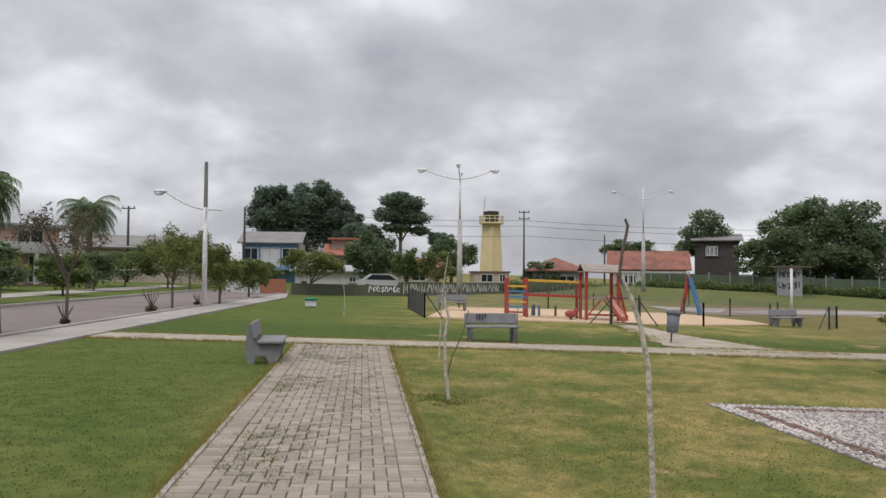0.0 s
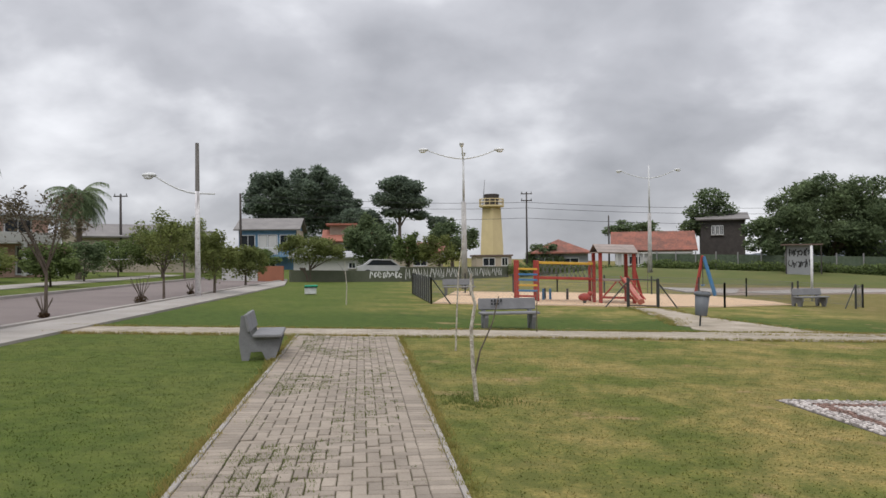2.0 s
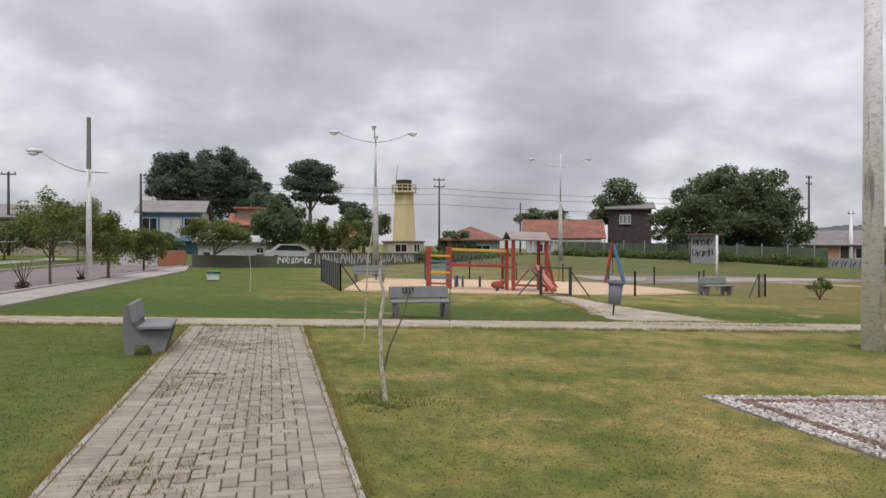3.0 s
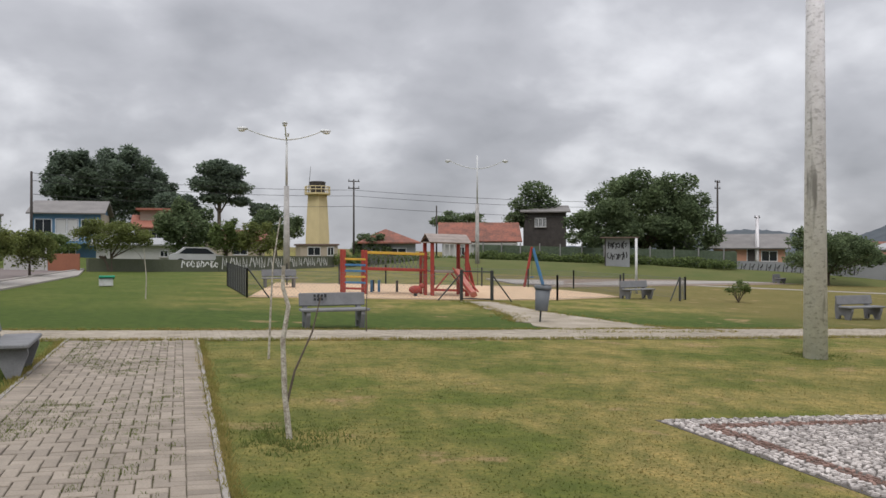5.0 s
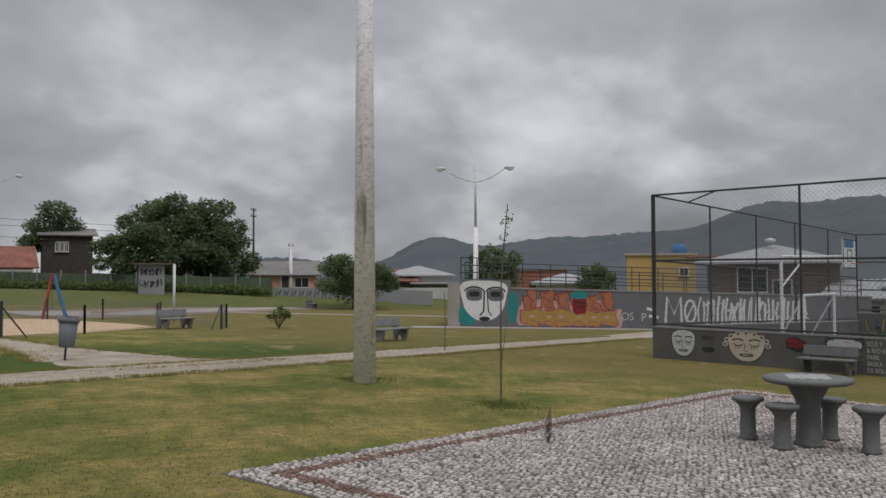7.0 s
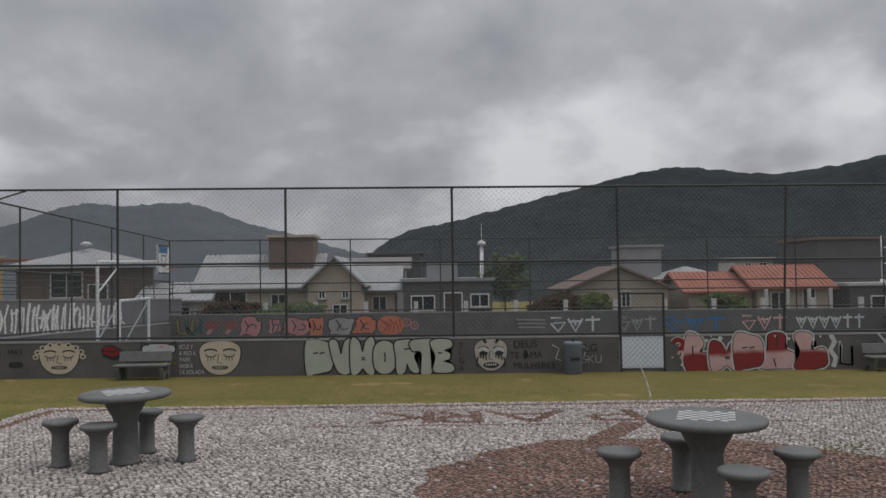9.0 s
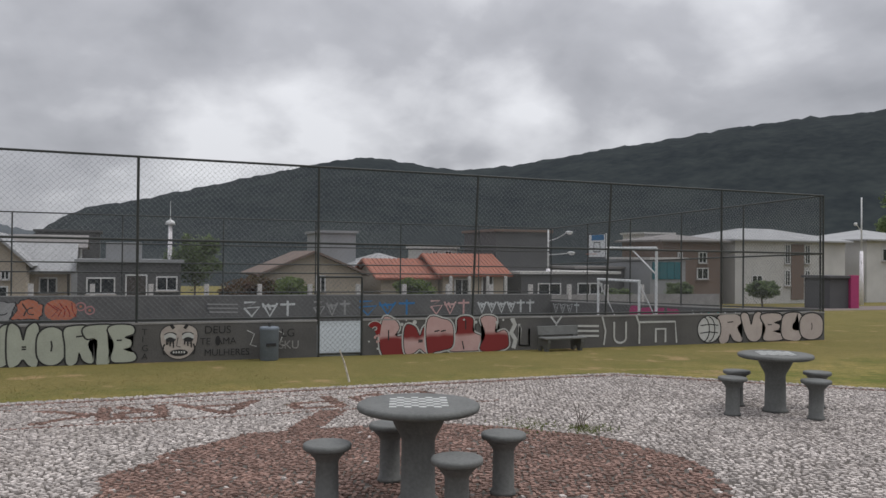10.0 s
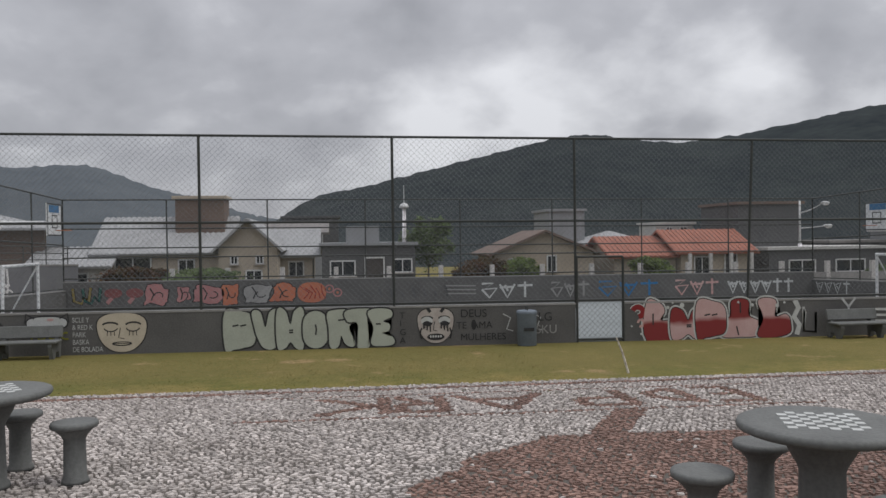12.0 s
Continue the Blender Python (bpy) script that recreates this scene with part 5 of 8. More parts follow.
lamp_post(1.2, 38.6, 4.35, 6.55, ((6.5, -1.8, 0.1, 0.45), (6.5, 1.6, -0.1, 0.42), (6.5, 0.1, 1.7, 0.5), (6.5, -0.15, -1.7, 0.45)), "four-armed white street lamp on a concrete pole", r=0.165)
lamp_post(17.2, 62.4, 5.4, 9.25, ((8.2, -2.1, 0.4, 0.6), (8.2, 2.0, -0.4, 0.6)), "tall double-armed white street lamp beyond the playground", CONC_POLE, 0.19)
lamp_post(29.3, 28.2, 4.7, 7.85, ((6.95, -1.08, 1.08, 0.62), (6.95, 1.02, -1.08, 0.68)), "double-armed street lamp behind the mural wall", WHITEWASH, 0.15)


def utility_pole(x, y, h, label, r=0.13, arms=2, mat_p=CONC_POLE, turn=0):
    u = thing("utility_pole", pose(x, y, 0, 0, 0, turn), label, "pole", "utility poles")
    part("shaft", rod(M(), (0, 0, -0.1), (0, 0, h), r, r * 0.6, 12), mat_p, u, smooth=True)
    for i in range(arms):
        part("crossarm", box(M(), (0, 0, h - 0.15 - 0.6 * i), (1.0, 0.08, 0.08)), DARK_WOOD, u)
        for k in (-0.42, 0.0, 0.42):
            part("insulator", lathe(M(), [(0.03, 0), (0.05, 0.04), (0.03, 0.16)], 8, (k, 0, h - 0.11 - 0.6 * i)), WALL_LGREY, u)
    return u


roadside = utility_pole(-8.72, 26.7, 5.35, "whitewashed roadside pole with a swept lamp arm", 0.105, 0, WHITEWASH)
part("upper_band", rod(M(), (0, 0, 3.7), (0, 0, 5.38), 0.079, 0.066, 12), ROOF_GREY, roadside, "dark unpainted top")
bm = M()
cobra(bm, roadside, (0, 0, 3.62), (-1.45, -0.1, 0.62 + 3.62), 0)
part("arm", bm, WHITE_METAL, roadside)
part("short_arm", rod(M(), (0, 0, 3.62), (0.6, 0.05, 3.6), 0.03, 0.03, 6), WHITE_METAL, roadside)
near_pole = utility_pole(-9.47, 11.3, 7.2, "whitewashed roadside pole with a lamp arm near the kerb", 0.13, 0, WHITEWASH)
bm = M()
cobra(bm, near_pole, (0, 0, 4.75), (0.5, 0.1, 4.78), 0)
part("arm", bm, WHITE_METAL, near_pole)
utility_pole(8.4, 70.2, 7.5, "dark timber utility pole with crossarms behind the houses", 0.1, 2, DARK_WOOD)
utility_pole(16.6, 74, 5.8, "thin dark pole behind the houses", 0.1, 0, DARK_WOOD)
utility_pole(42.2, 68.2, 9.0, "tall grey utility pole with crossarms", 0.13, 2, DARK_WOOD, 30)
utility_pole(43.5, 64.0, 5.6, "short pale concrete utility pole", 0.2, 1, WHITEWASH, 30)
utility_pole(-14.4, 59, 6.0, "dark timber pole near the blue house", 0.12, 0, DARK_WOOD)
utility_pole(-22.5, 57, 5.6, "distant dark pole across the road", 0.12, 1, DARK_WOOD)
p = utility_pole(47.5, -1.6, 4.75, "pale pole with a round dish cap and antenna", 0.16, 0, WHITEWASH)
part("cap", lathe(M(), [(0.1, 4.7), (0.28, 4.72), (0.22, 4.9), (0.05, 5.0)], 14), WHITE_METAL, p, smooth=True)
part("antenna", rod(M(), (0, 0, 4.9), (0, 0, 6.0), 0.025, 0.012, 5), WHITE_METAL, p)
lamp_post(46.5, -24.6, 2.5, 5.0, ((4.3, -0.9, -0.8, 0.5), (3.4, -1.0, -0.9, 0.1)), "pale street lamp behind the court", WHITEWASH, 0.17)
lamp_post(45, -50.5, 4, 8.0, ((5.6, -0.9, 1.6, 0.35),), "pale street lamp pole by the white house", WHITEWASH, 0.17)


def cables(pts, r, label):
    c = thing("power_cable", Matrix(), label, "cable", "power cables")
    for a, b in zip(pts, pts[1:]):
        a, b = Vector(a), Vector(b)
        run = []
        for i in range(13):
            s = i / 12
            q = a.lerp(b, s)
            q.z -= 4 * s * (1 - s) * (b - a).length * 0.012
            run.append(q)
        part("wire", tube(M(), run, r, r, 4), STEEL, c)


for dz in (0.0, -0.5, -1.4):
    cables([(-14.4, 59, 5.9 + dz), (8.4, 70.2, 6.6 + dz), (42.2, 68.2, 7.0 + dz)], 0.02, "thin dark power cable sagging between poles")

# ---- playground ----
play = thing("play_tower", pose(0, 0, 0.02), "red and yellow wooden play tower with bridge, ladder and slide", "playground")
for x, y, h in ((2.62, 28.0, 1.5), (3.36, 28.0, 1.5), (2.62, 28.8, 1.5), (3.36, 28.8, 1.5), (5.45, 28.0, 1.5), (5.45, 28.8, 1.5)):
    part("post", box(M(), (x, y, h / 2), (0.1, 0.1, h), bevel=0.01), RED, play)
for i, z in enumerate((0.18, 0.38, 0.58, 0.78, 0.98, 1.18)):
    part("rung", box(M(), (2.99, 27.97, z), (0.72, 0.05, 0.07), bevel=0.008), (RED, BLUE, YELLOW, BLUE, BLUE, YELLOW)[i], play)
for y in (28.0, 28.8):
    part("top_rail", box(M(), (4.42, y, 1.42), (2.1, 0.08, 0.09), bevel=0.01), YELLOW, play, "yellow painted top rail")
    part("deck_rail", box(M(), (4.42, y, 0.86), (2.1, 0.08, 0.09), bevel=0.01), RED, play)
    bm = M()
    for i in range(12):
        x0 = 3.45 + i * 0.165
        rod(bm, (x0, y, 0.9), (x0 + 0.165, y, 1.38), 0.008, 0.008, 4)
        rod(bm, (x0 + 0.165, y, 0.9), (x0, y, 1.38), 0.008, 0.008, 4)
    tagged(part("rope_net", bm, WIRE, play, "grey rope netting"), kind="stuff")
for i in range(9):
    part("plank", box(M(), (3.5 + i * 0.23, 28.4, 0.83), (0.18, 0.8, 0.04)), SHINGLE, play)
for x in (5.62, 6.86):
    for y in (27.7, 28.9):
        part("tower_post", box(M(), (x, y, 0.93), (0.12, 0.12, 1.86), bevel=0.012), RED, play)
part("platform", box(M(), (6.24, 28.3, 0.83), (1.25, 1.2, 0.07), bevel=0.01), SHINGLE, play)
roof_m = part("tower_roof", box(M(), (6.24, 28.3, 1.84), (1.45, 1.4, 0.04)), SHINGLE, play, "weathered grey wooden roof")
for s in (-1, 1):
    for i in range(5):
        part("shingle_board", box(M(), (6.24, 28.3 + s * (0.68 - i * 0.145), 1.88 + i * 0.058), (1.5, 0.18, 0.025), rx=-s * 22), SHINGLE, roof_m)
part("slide_chute", tube(M(), [(6.5, 27.72, 0.86), (6.6, 27.35, 0.62), (6.72, 26.95, 0.3), (6.8, 26.6, 0.12)], 0.12, 0.12, 8), PALE_RED, play, "faded pink-red slide")
for dx in (-0.2, 0.2):
    part("slide_side", tube(M(), [(6.5 + dx * 0.7, 27.72, 0.98), (6.6 + dx * 0.7, 27.35, 0.74), (6.72 + dx * 0.7, 26.95, 0.42), (6.8 + dx * 0.7, 26.55, 0.22)], 0.025, 0.025, 6), RED, play)
for dx in (0.0, 0.45):
    part("climb_rail", box(M(), (7.12 + dx * 0.2, 28.1 + dx, 0.75), (0.07, 0.07, 1.62), ry=-14, bevel=0.008), RED, play)
for i in range(5):
    part("climb_rung", box(M(), (6.95 + i * 0.075, 28.35, 1.35 - i * 0.27), (0.05, 0.5, 0.05)), RED, play)
for x0, x1 in ((5.62, 6.2), (6.86, 6.3)):
    part("brace", rod(M(), (x0, 27.72, 0.1), (x1, 27.72, 0.78), 0.03, 0.03, 6), RED, play)
part("low_rail", box(M(), (6.24, 27.7, 0.2), (1.2, 0.06, 0.08)), RED, play)

swing = thing("swing_frame", pose(12.35, 36.3, 0.01, 0, 0, -20), "red and blue timber swing frame on the sand", "swing")
for y in (0.0, 2.6):
    part("leg", rod(M(), (-0.35, y, 0), (0.0, y, 1.85), 0.065, 0.06, 8), RED, swing)
    part("blue_leg", rod(M(), (0.55, y, 0), (0.05, y, 1.85), 0.08, 0.07, 8), BLUE, swing, "blue painted leg")
part("top_beam", rod(M(), (0, -0.15, 1.85), (0, 2.75, 1.85), 0.06, 0.06, 8), RED, swing)
for y in (0.9, 1.8):
    for d in (-0.18, 0.18):
        part("chain", rod(M(), (0, y + d, 0.45), (0, y + d, 1.83), 0.009, 0.009, 4), STEEL, swing)
    part("swing_seat", box(M(), (0, y, 0.44), (0.18, 0.42, 0.035), bevel=0.006), BLUE, swing)

rider = thing("spring_rider", pose(4.95, 27.3, 0.02), "small red plastic spring rider on the sand", "rider")
bm = M()
bmesh.ops.create_uvsphere(bm, u_segments=12, v_segments=8, radius=1, matrix=pose(0, 0, 0.22) @ Matrix.Diagonal((0.24, 0.1, 0.14, 1)))
part("body", bm, RED, rider, smooth=True)
bm = M()
bmesh.ops.create_uvsphere(bm, u_segments=10, v_segments=6, radius=1, matrix=pose(0.2, 0, 0.34) @ Matrix.Diagonal((0.1, 0.08, 0.09, 1)))
part("front_end", bm, RED, rider, smooth=True)
part("spring", lathe(M(), [(0.07, 0), (0.05, 0.03), (0.07, 0.06), (0.05, 0.09), (0.06, 0.14)], 10), STEEL, rider)
for i, (x, c) in enumerate(((3.75, BLUE), (4.05, BLUE), (4.75, DARK_WOOD), (3.9, DARK_WOOD))):
    p = thing("play_stump", pose(x, 29.3 + 0.2 * i, 0.02), "short painted timber post standing in the sand", "post", "play posts")
    part("stump", rod(M(), (0, 0, -0.05), (0, 0, 0.42), 0.05, 0.045, 10), c, p)


def play_fence(pts, label, spacing=1.6, h=0.88):
    f = thing("play_fence", Matrix(), label, "fence", "playground fences")
    bm = M()
    for a, b in zip(pts, pts[1:]):
        a, b = Vector((*a, 0)), Vector((*b, 0))
        n = max(1, round((b - a).length / spacing))
        for i in range(n + 1):
            q = a.lerp(b, i / n)
            part("post", box(M(), (q.x, q.y, h / 2), (0.06, 0.06, h), bevel=0.006), STEEL, f)
        net(bm, a[:2], b[:2], 0.05, h - 0.06, 0.12, 0.003)
        for z in (0.06, h - 0.06):
            rod(bm, (a.x, a.y, z), (b.x, b.y, z), 0.005, 0.005, 4)
    tagged(part("wire_net", bm, WIRE, f, "thin wire netting"), kind="stuff")


play_fence([(-0.6, 25.2), (-1.3, 32.0)], "low dark fence of posts and wire at the playground", 0.7)
play_fence([(-1.3, 32.0), (5.5, 36.6), (14.4, 36.2)], "low dark fence of posts and wire at the playground", 2.4)
play_fence([(-0.6, 25.2), (6.0, 25.25)], "low dark fence of posts and wire at the playground", 6.6)
play_fence([(7.02, 25.2), (9.74, 26.5), (13.3, 29.0)], "low dark fence of posts and wire at the playground", 3.0)
play_fence([(14.9, 27.4), (15.7, 28.4), (14.4, 36.2)], "low dark fence of posts and wire at the playground", 4.0)
pg = thing("playground_gate", Matrix(), "dark steel frame gate into the playground", "gate")
for x, y in ((6.02, 25.3), (7.0, 25.2)):
    part("gate_post", box(M(), (x, y, 0.5), (0.09, 0.09, 1.0), bevel=0.008), STEEL, pg)
for z in (0.08, 0.95):
    part("gate_bar", rod(M(), (6.02, 25.3, z), (7.0, 25.2, z), 0.02, 0.02, 6), STEEL, pg)
for x0, x1 in ((6.02, 5.25), (7.0, 7.7), (14.9, 14.4), (-0.6, 0.05)):
    part("stay", rod(M(), (x0, 25.27 if x0 < 14 else 27.4, 0.9), (x1, 25.3 if x0 < 14 else 27.2, 0.0), 0.022, 0.022, 6), STEEL, pg)

wp = thing("white_post", pose(16.0, 33.0, 0), "plain white painted steel post on the lawn", "post")
part("shaft", rod(M(), (0, 0, 0), (0, 0, 2.37), 0.055, 0.055, 12), WHITE_METAL, wp, smooth=True)
part("cap", lathe(M(), [(0.058, 2.37), (0.05, 2.40), (0.02, 2.41)], 12), WHITE_METAL, wp)
sign = thing("ground_sign", pose(-5.25, 29.9, 0, 0, 0, 12), "small green and white box sign on the lawn", "sign")
part("box_body", box(M(), (0, 0, 0.15), (0.44, 0.24, 0.26), bevel=0.02), WHITE_METAL, sign)
part("green_lid", box(M(), (0.02, -0.02, 0.31), (0.5, 0.34, 0.07), rx=-14, bevel=0.015), GREEN_SIGN, sign, "bright green lid")
stick = thing("wood_stick", pose(13.35, -1.95, 0), "pale broken stick leaning out of the lawn", "stick")
part("stick", tube(M(), [(0, 0, 0), (0.1, 0.05, 0.28), (0.16, 0.12, 0.5)], 0.02, 0.012, 6), PALE_BARK, stick)
for x, y in ((6.36, 6.49), (6.9, 6.9), (8.3, -3.1)):
    st = thing("dead_weed_stalks", pose(x, y, 0), "dry brown weed stalks standing in the mosaic", "weed", "dead weeds")
    for k in range(5):
        part("stalk", tube(M(), [(0.02 * k, 0.015 * k, 0), (0.03 * k - 0.04, 0.02, 0.12), (0.05 * k - 0.09, 0.03 * (k - 2), 0.2 + 0.02 * k)], 0.006, 0.003, 4), BARK, st)


# ---- plants ----
def leaf_mesh(name, clumps, count, size, material, seed, hang=0.0, flat=0.0, hollow=0.55):
    """Many small folded leaf cards scattered through ellipsoid clumps, with an uneven outline."""
    rs = np.random.RandomState(seed)
    count, size = int(count * 1.35), size * 0.72
    vol = np.array([c[3] * c[4] * c[5] for c in clumps]) ** 0.67
    pick = rs.choice(len(clumps), count, p=vol / vol.sum())
    cl = np.array(clumps)[pick]
    d = rs.normal(size=(count, 3))
    d /= np.linalg.norm(d, axis=1, keepdims=True)
    r = (hollow + (1 - hollow) * rs.rand(count) ** 0.6) * np.clip(1 + 0.18 * rs.normal(size=count), 0.6, 1.28)
    c = cl[:, :3] + d * cl[:, 3:] * r[:, None]
    u = rs.normal(size=(count, 3))
    u[:, 2] = u[:, 2] * (1 - flat) - hang
    u /= np.linalg.norm(u, axis=1, keepdims=True)
    u[:, 2] *= 0.6
    u /= np.linalg.norm(u, axis=1, keepdims=True)
    w = np.cross(u, rs.normal(size=(count, 3)))
    w[:, 2] *= 0.45
    w /= np.linalg.norm(w, axis=1, keepdims=True)
    s = size * (0.6 + 0.8 * rs.rand(count))[:, None]
    n = np.cross(u, w)
    v = np.stack([c - u * s, c - w * s * 0.5 + n * s * 0.2, c + u * s, c + w * s * 0.5 + n * s * 0.2], 1).reshape(-1, 3)
    faces = [(4 * i, 4 * i + 1, 4 * i + 2, 4 * i + 3) for i in range(count)]
    return raw_mesh(name, v.tolist(), faces, material)


def crown(parent, clumps, count, size, material, seed, **k):
    ob = new("crown", leaf_mesh("crown", clumps, count, size, material, seed, **k))
    ob.parent = parent
    return ob


def clump_set(cx, cy, cz, rx, ry, rz, n, k, seed):
    """Many lesser clumps round the rim of a large one."""
    rs = random.Random(seed)
    k *= 0.72
    out = [(cx, cy, cz, rx * 0.80, ry * 0.80, rz * 0.80)]
    for _ in range(int(n * 2.2)):
        a, b = rs.uniform(0, 6.283), rs.uniform(-0.35, 1.2)
        q = rs.uniform(0.6, 1.02)
        f = k * rs.uniform(0.7, 1.25)
        out.append((cx + rx * q * math.cos(a) * math.cos(b), cy + ry * q * math.sin(a) * math.cos(b), cz + rz * q * math.sin(b), rx * f, ry * f, rz * f))
    return out


def tree(x, y, trunk_h, r, clumps, count, size, material, label, seed, limbs=5, bark=BARK, category="tree", group="", stems=1, **k):
    t = thing("tree", pose(x, y, 0), label, category, group)
    rs = random.Random(seed)
    bm = M()
    for s in range(stems):
        ox, oy = (rs.uniform(-0.12, 0.12), rs.uniform(-0.12, 0.12)) if stems > 1 else (0, 0)
        lean = (rs.uniform(-0.06, 0.06) * trunk_h + ox * 3, rs.uniform(-0.06, 0.06) * trunk_h + oy * 3)
        tube(bm, [(ox, oy, -0.05), (ox + lean[0] * 0.3, oy + lean[1] * 0.3, trunk_h * 0.5), (ox + lean[0], oy + lean[1], trunk_h)], r, r * 0.6, 8)
    part("trunk", bm, bark, t)
    for i in range(limbs):
        c = clumps[rs.randrange(len(clumps))]
        a = (0, 0, trunk_h * rs.uniform(0.75, 1.0))
        b = (c[0], c[1], c[2])
        mid = tuple((p * 0.5 + q * 0.5) + rs.uniform(-0.1, 0.1) * trunk_h * 0.4 for p, q in zip(a, b))
        part("limb", tube(M(), [a, mid, b], r * 0.5, r * 0.12, 6), bark, t)
    if count:
        crown(t, clumps, count, size, material, seed, **k)
    return t


# pines behind the houses
tree(-19, 119, 6, 0.45, clump_set(-4.2, 0, 9.2, 4.4, 4, 4.2, 12, 0.30, 3) + clump_set(1.4, 0, 9.8, 5.2, 4, 4.4, 14, 0.3, 4) + clump_set(6.3, 0, 7.0, 3.2, 3, 3.4, 8, 0.4, 5) + clump_set(-1, 0, 5.5, 7.5, 3, 2.4, 8, 0.3, 6), 26000, 0.36, LEAF_PINE, "group of tall dark pines with rounded tops behind the houses", 11, 8)
tree(-4, 110.5, 7.2, 0.32, [(-1, 0, 11.4, 1.8, 1.6, 0.9), (1.2, 0, 11.0, 2.0, 1.8, 1.0), (-1.6, 0, 9.4, 2.2, 1.8, 1.1), (1.8, 0, 9.0, 2.2, 1.9, 1.0), (0, 0, 12.0, 1.3, 1.2, 0.6), (-0.5, 0, 7.6, 2.0, 1.6, 0.7), (2.6, 0, 7.2, 1.5, 1.3, 0.6), (0.8, 0, 10, 2.0, 1.6, 1.1)], 6500, 0.34, LEAF_PINE, "tall pine with a rounded layered crown and bare trunk", 12, 9)
tree(-9.5, 112, 4, 0.3, clump_set(0, 0, 5.6, 3.0, 2.4, 2.4, 8, 0.4, 6), 4500, 0.36, LEAF_PINE, "dark conifer behind the orange-roofed house", 13)
tree(-4.8, 62, 1.2, 0.2, clump_set(0, 0, 2.4, 2.0, 1.8, 2.2, 10, 0.36, 7), 6500, 0.19, LEAF_DARK, "dense dark broadleaf tree behind the park wall", 14)
tree(1.2, 110, 4.8, 0.2, clump_set(0, 0, 6.0, 1.5, 1.4, 1.3, 8, 0.36, 8), 1100, 0.3, LEAF_PINE, "dark slender pine far behind the wall", 15)
tree(2.4, 88, 2, 0.25, clump_set(0, 0, 3.5, 2.7, 2.2, 2.2, 10, 0.34, 9), 4200, 0.25, LEAF_DARK, "dark green tree below the water tower", 16)
tree(0.3, 56, 1.2, 0.12, clump_set(0, 0, 1.9, 1.5, 1.3, 1.3, 9, 0.34, 10), 2200, 0.15, LEAF_LIGHT, "yellow-green shrubby tree behind the park wall", 17)
tree(-1.9, 57, 1.0, 0.12, clump_set(0, 0, 2.0, 1.3, 1.2, 1.3, 7, 0.36, 23), 2500, 0.15, LEAF, "green shrubby tree behind the park wall", 27)
tree(11.0, 76, 1.2, 0.2, clump_set(0, 0, 1.7, 2.0, 1.8, 1.4, 8, 0.36, 10), 3500, 0.2, LEAF_DARK, "dark rounded tree beside the red-roofed house", 18)
# large dark tree mass
tree(34, 67, 3, 0.5, clump_set(-3.4, 0, 3.9, 3.4, 3.4, 3.2, 14, 0.3, 21) + clump_set(0.8, 0, 5.3, 4.9, 4, 4.0, 18, 0.27, 22) + clump_set(3.2, -2, 3.4, 2.7, 2.8, 3.0, 10, 0.34, 24), 34000, 0.23, LEAF_DARK, "broad dark green tree with a rounded dense crown", 19, 8)
tree(29.2, 82, 4.5, 0.25, [(0, 0, 8.3, 1.6, 1.2, 1.0), (-1.4, 0, 6.8, 1.4, 1.1, 0.8), (1.2, 0, 6.9, 1.5, 1.1, 0.9), (-0.4, 0, 5.4, 2.4, 1.6, 1.0), (-2.2, 0, 5.2, 1.2, 1.0, 0.8)], 3600, 0.25, LEAF_DARK, "open-crowned dark tree behind the timber house", 20, 6)
tree(23.6, 92, 3.5, 0.2, clump_set(0, 0, 4.9, 3.6, 2, 1.4, 9, 0.34, 25), 3200, 0.26, LEAF_DARK, "dark tree behind the red tiled roof", 21)
tree(39.3, 49.8, 0.9, 0.15, clump_set(0, 0, 2.2, 3.3, 2.2, 1.9, 11, 0.34, 26), 8000, 0.16, LEAF_DARK, "dense dark bush tree by the side street", 22)
tree(46.5, 56, 1.0, 0.2, clump_set(0, 0, 2.0, 3.2, 2.4, 1.7, 10, 0.36, 28), 4500, 0.19, LEAF_DARK, "dense dark bushes at the park's far edge", 23)
tree(35.5, 32.5, 1.0, 0.15, clump_set(0, 0, 2.4, 1.9, 1.6, 1.6, 8, 0.36, 29), 3500, 0.16, LEAF_DARK, "dark green tree behind the mural wall", 24)
tree(44, 31, 1.0, 0.15, clump_set(0, 0, 2.2, 1.4, 1.4, 1.2, 8, 0.36, 30), 2500, 0.14, LEAF, "green tree behind the railed deck", 25)
# roadside trees
tree(-7.3, 44.5, 0.8, 0.09, clump_set(0, 0, 1.75, 1.95, 1.6, 0.85, 11, 0.33, 31), 6000, 0.10, LEAF_LIGHT, "small multi-stemmed tree with a spreading light green crown", 31, 6, stems=4, hollow=0.3)
tree(-9.1, 13.0, 0.95, 0.04, clump_set(-0.4, 0, 1.28, 0.78, 0.8, 0.60, 11, 0.36, 32), 2600, 0.08, LEAF_DARK, "small dense dark green street tree beside the kerb", 32, 5, hollow=0.3)
tree(-9.3, 16.5, 1.2, 0.05, clump_set(0, 0, 2.1, 1.15, 1.1, 0.8, 10, 0.34, 33), 1300, 0.06, LEAF_DULL, "thin street tree with sparse dull reddish-green leaves", 33, 8, hollow=0.2)
tree(-8.7, 28.9, 0.8, 0.06, clump_set(0, 0, 1.35, 1.0, 1.0, 1.0, 10, 0.36, 34), 4200, 0.085, LEAF_LIGHT, "rounded green street tree beside the kerb", 34, 5, hollow=0.3)
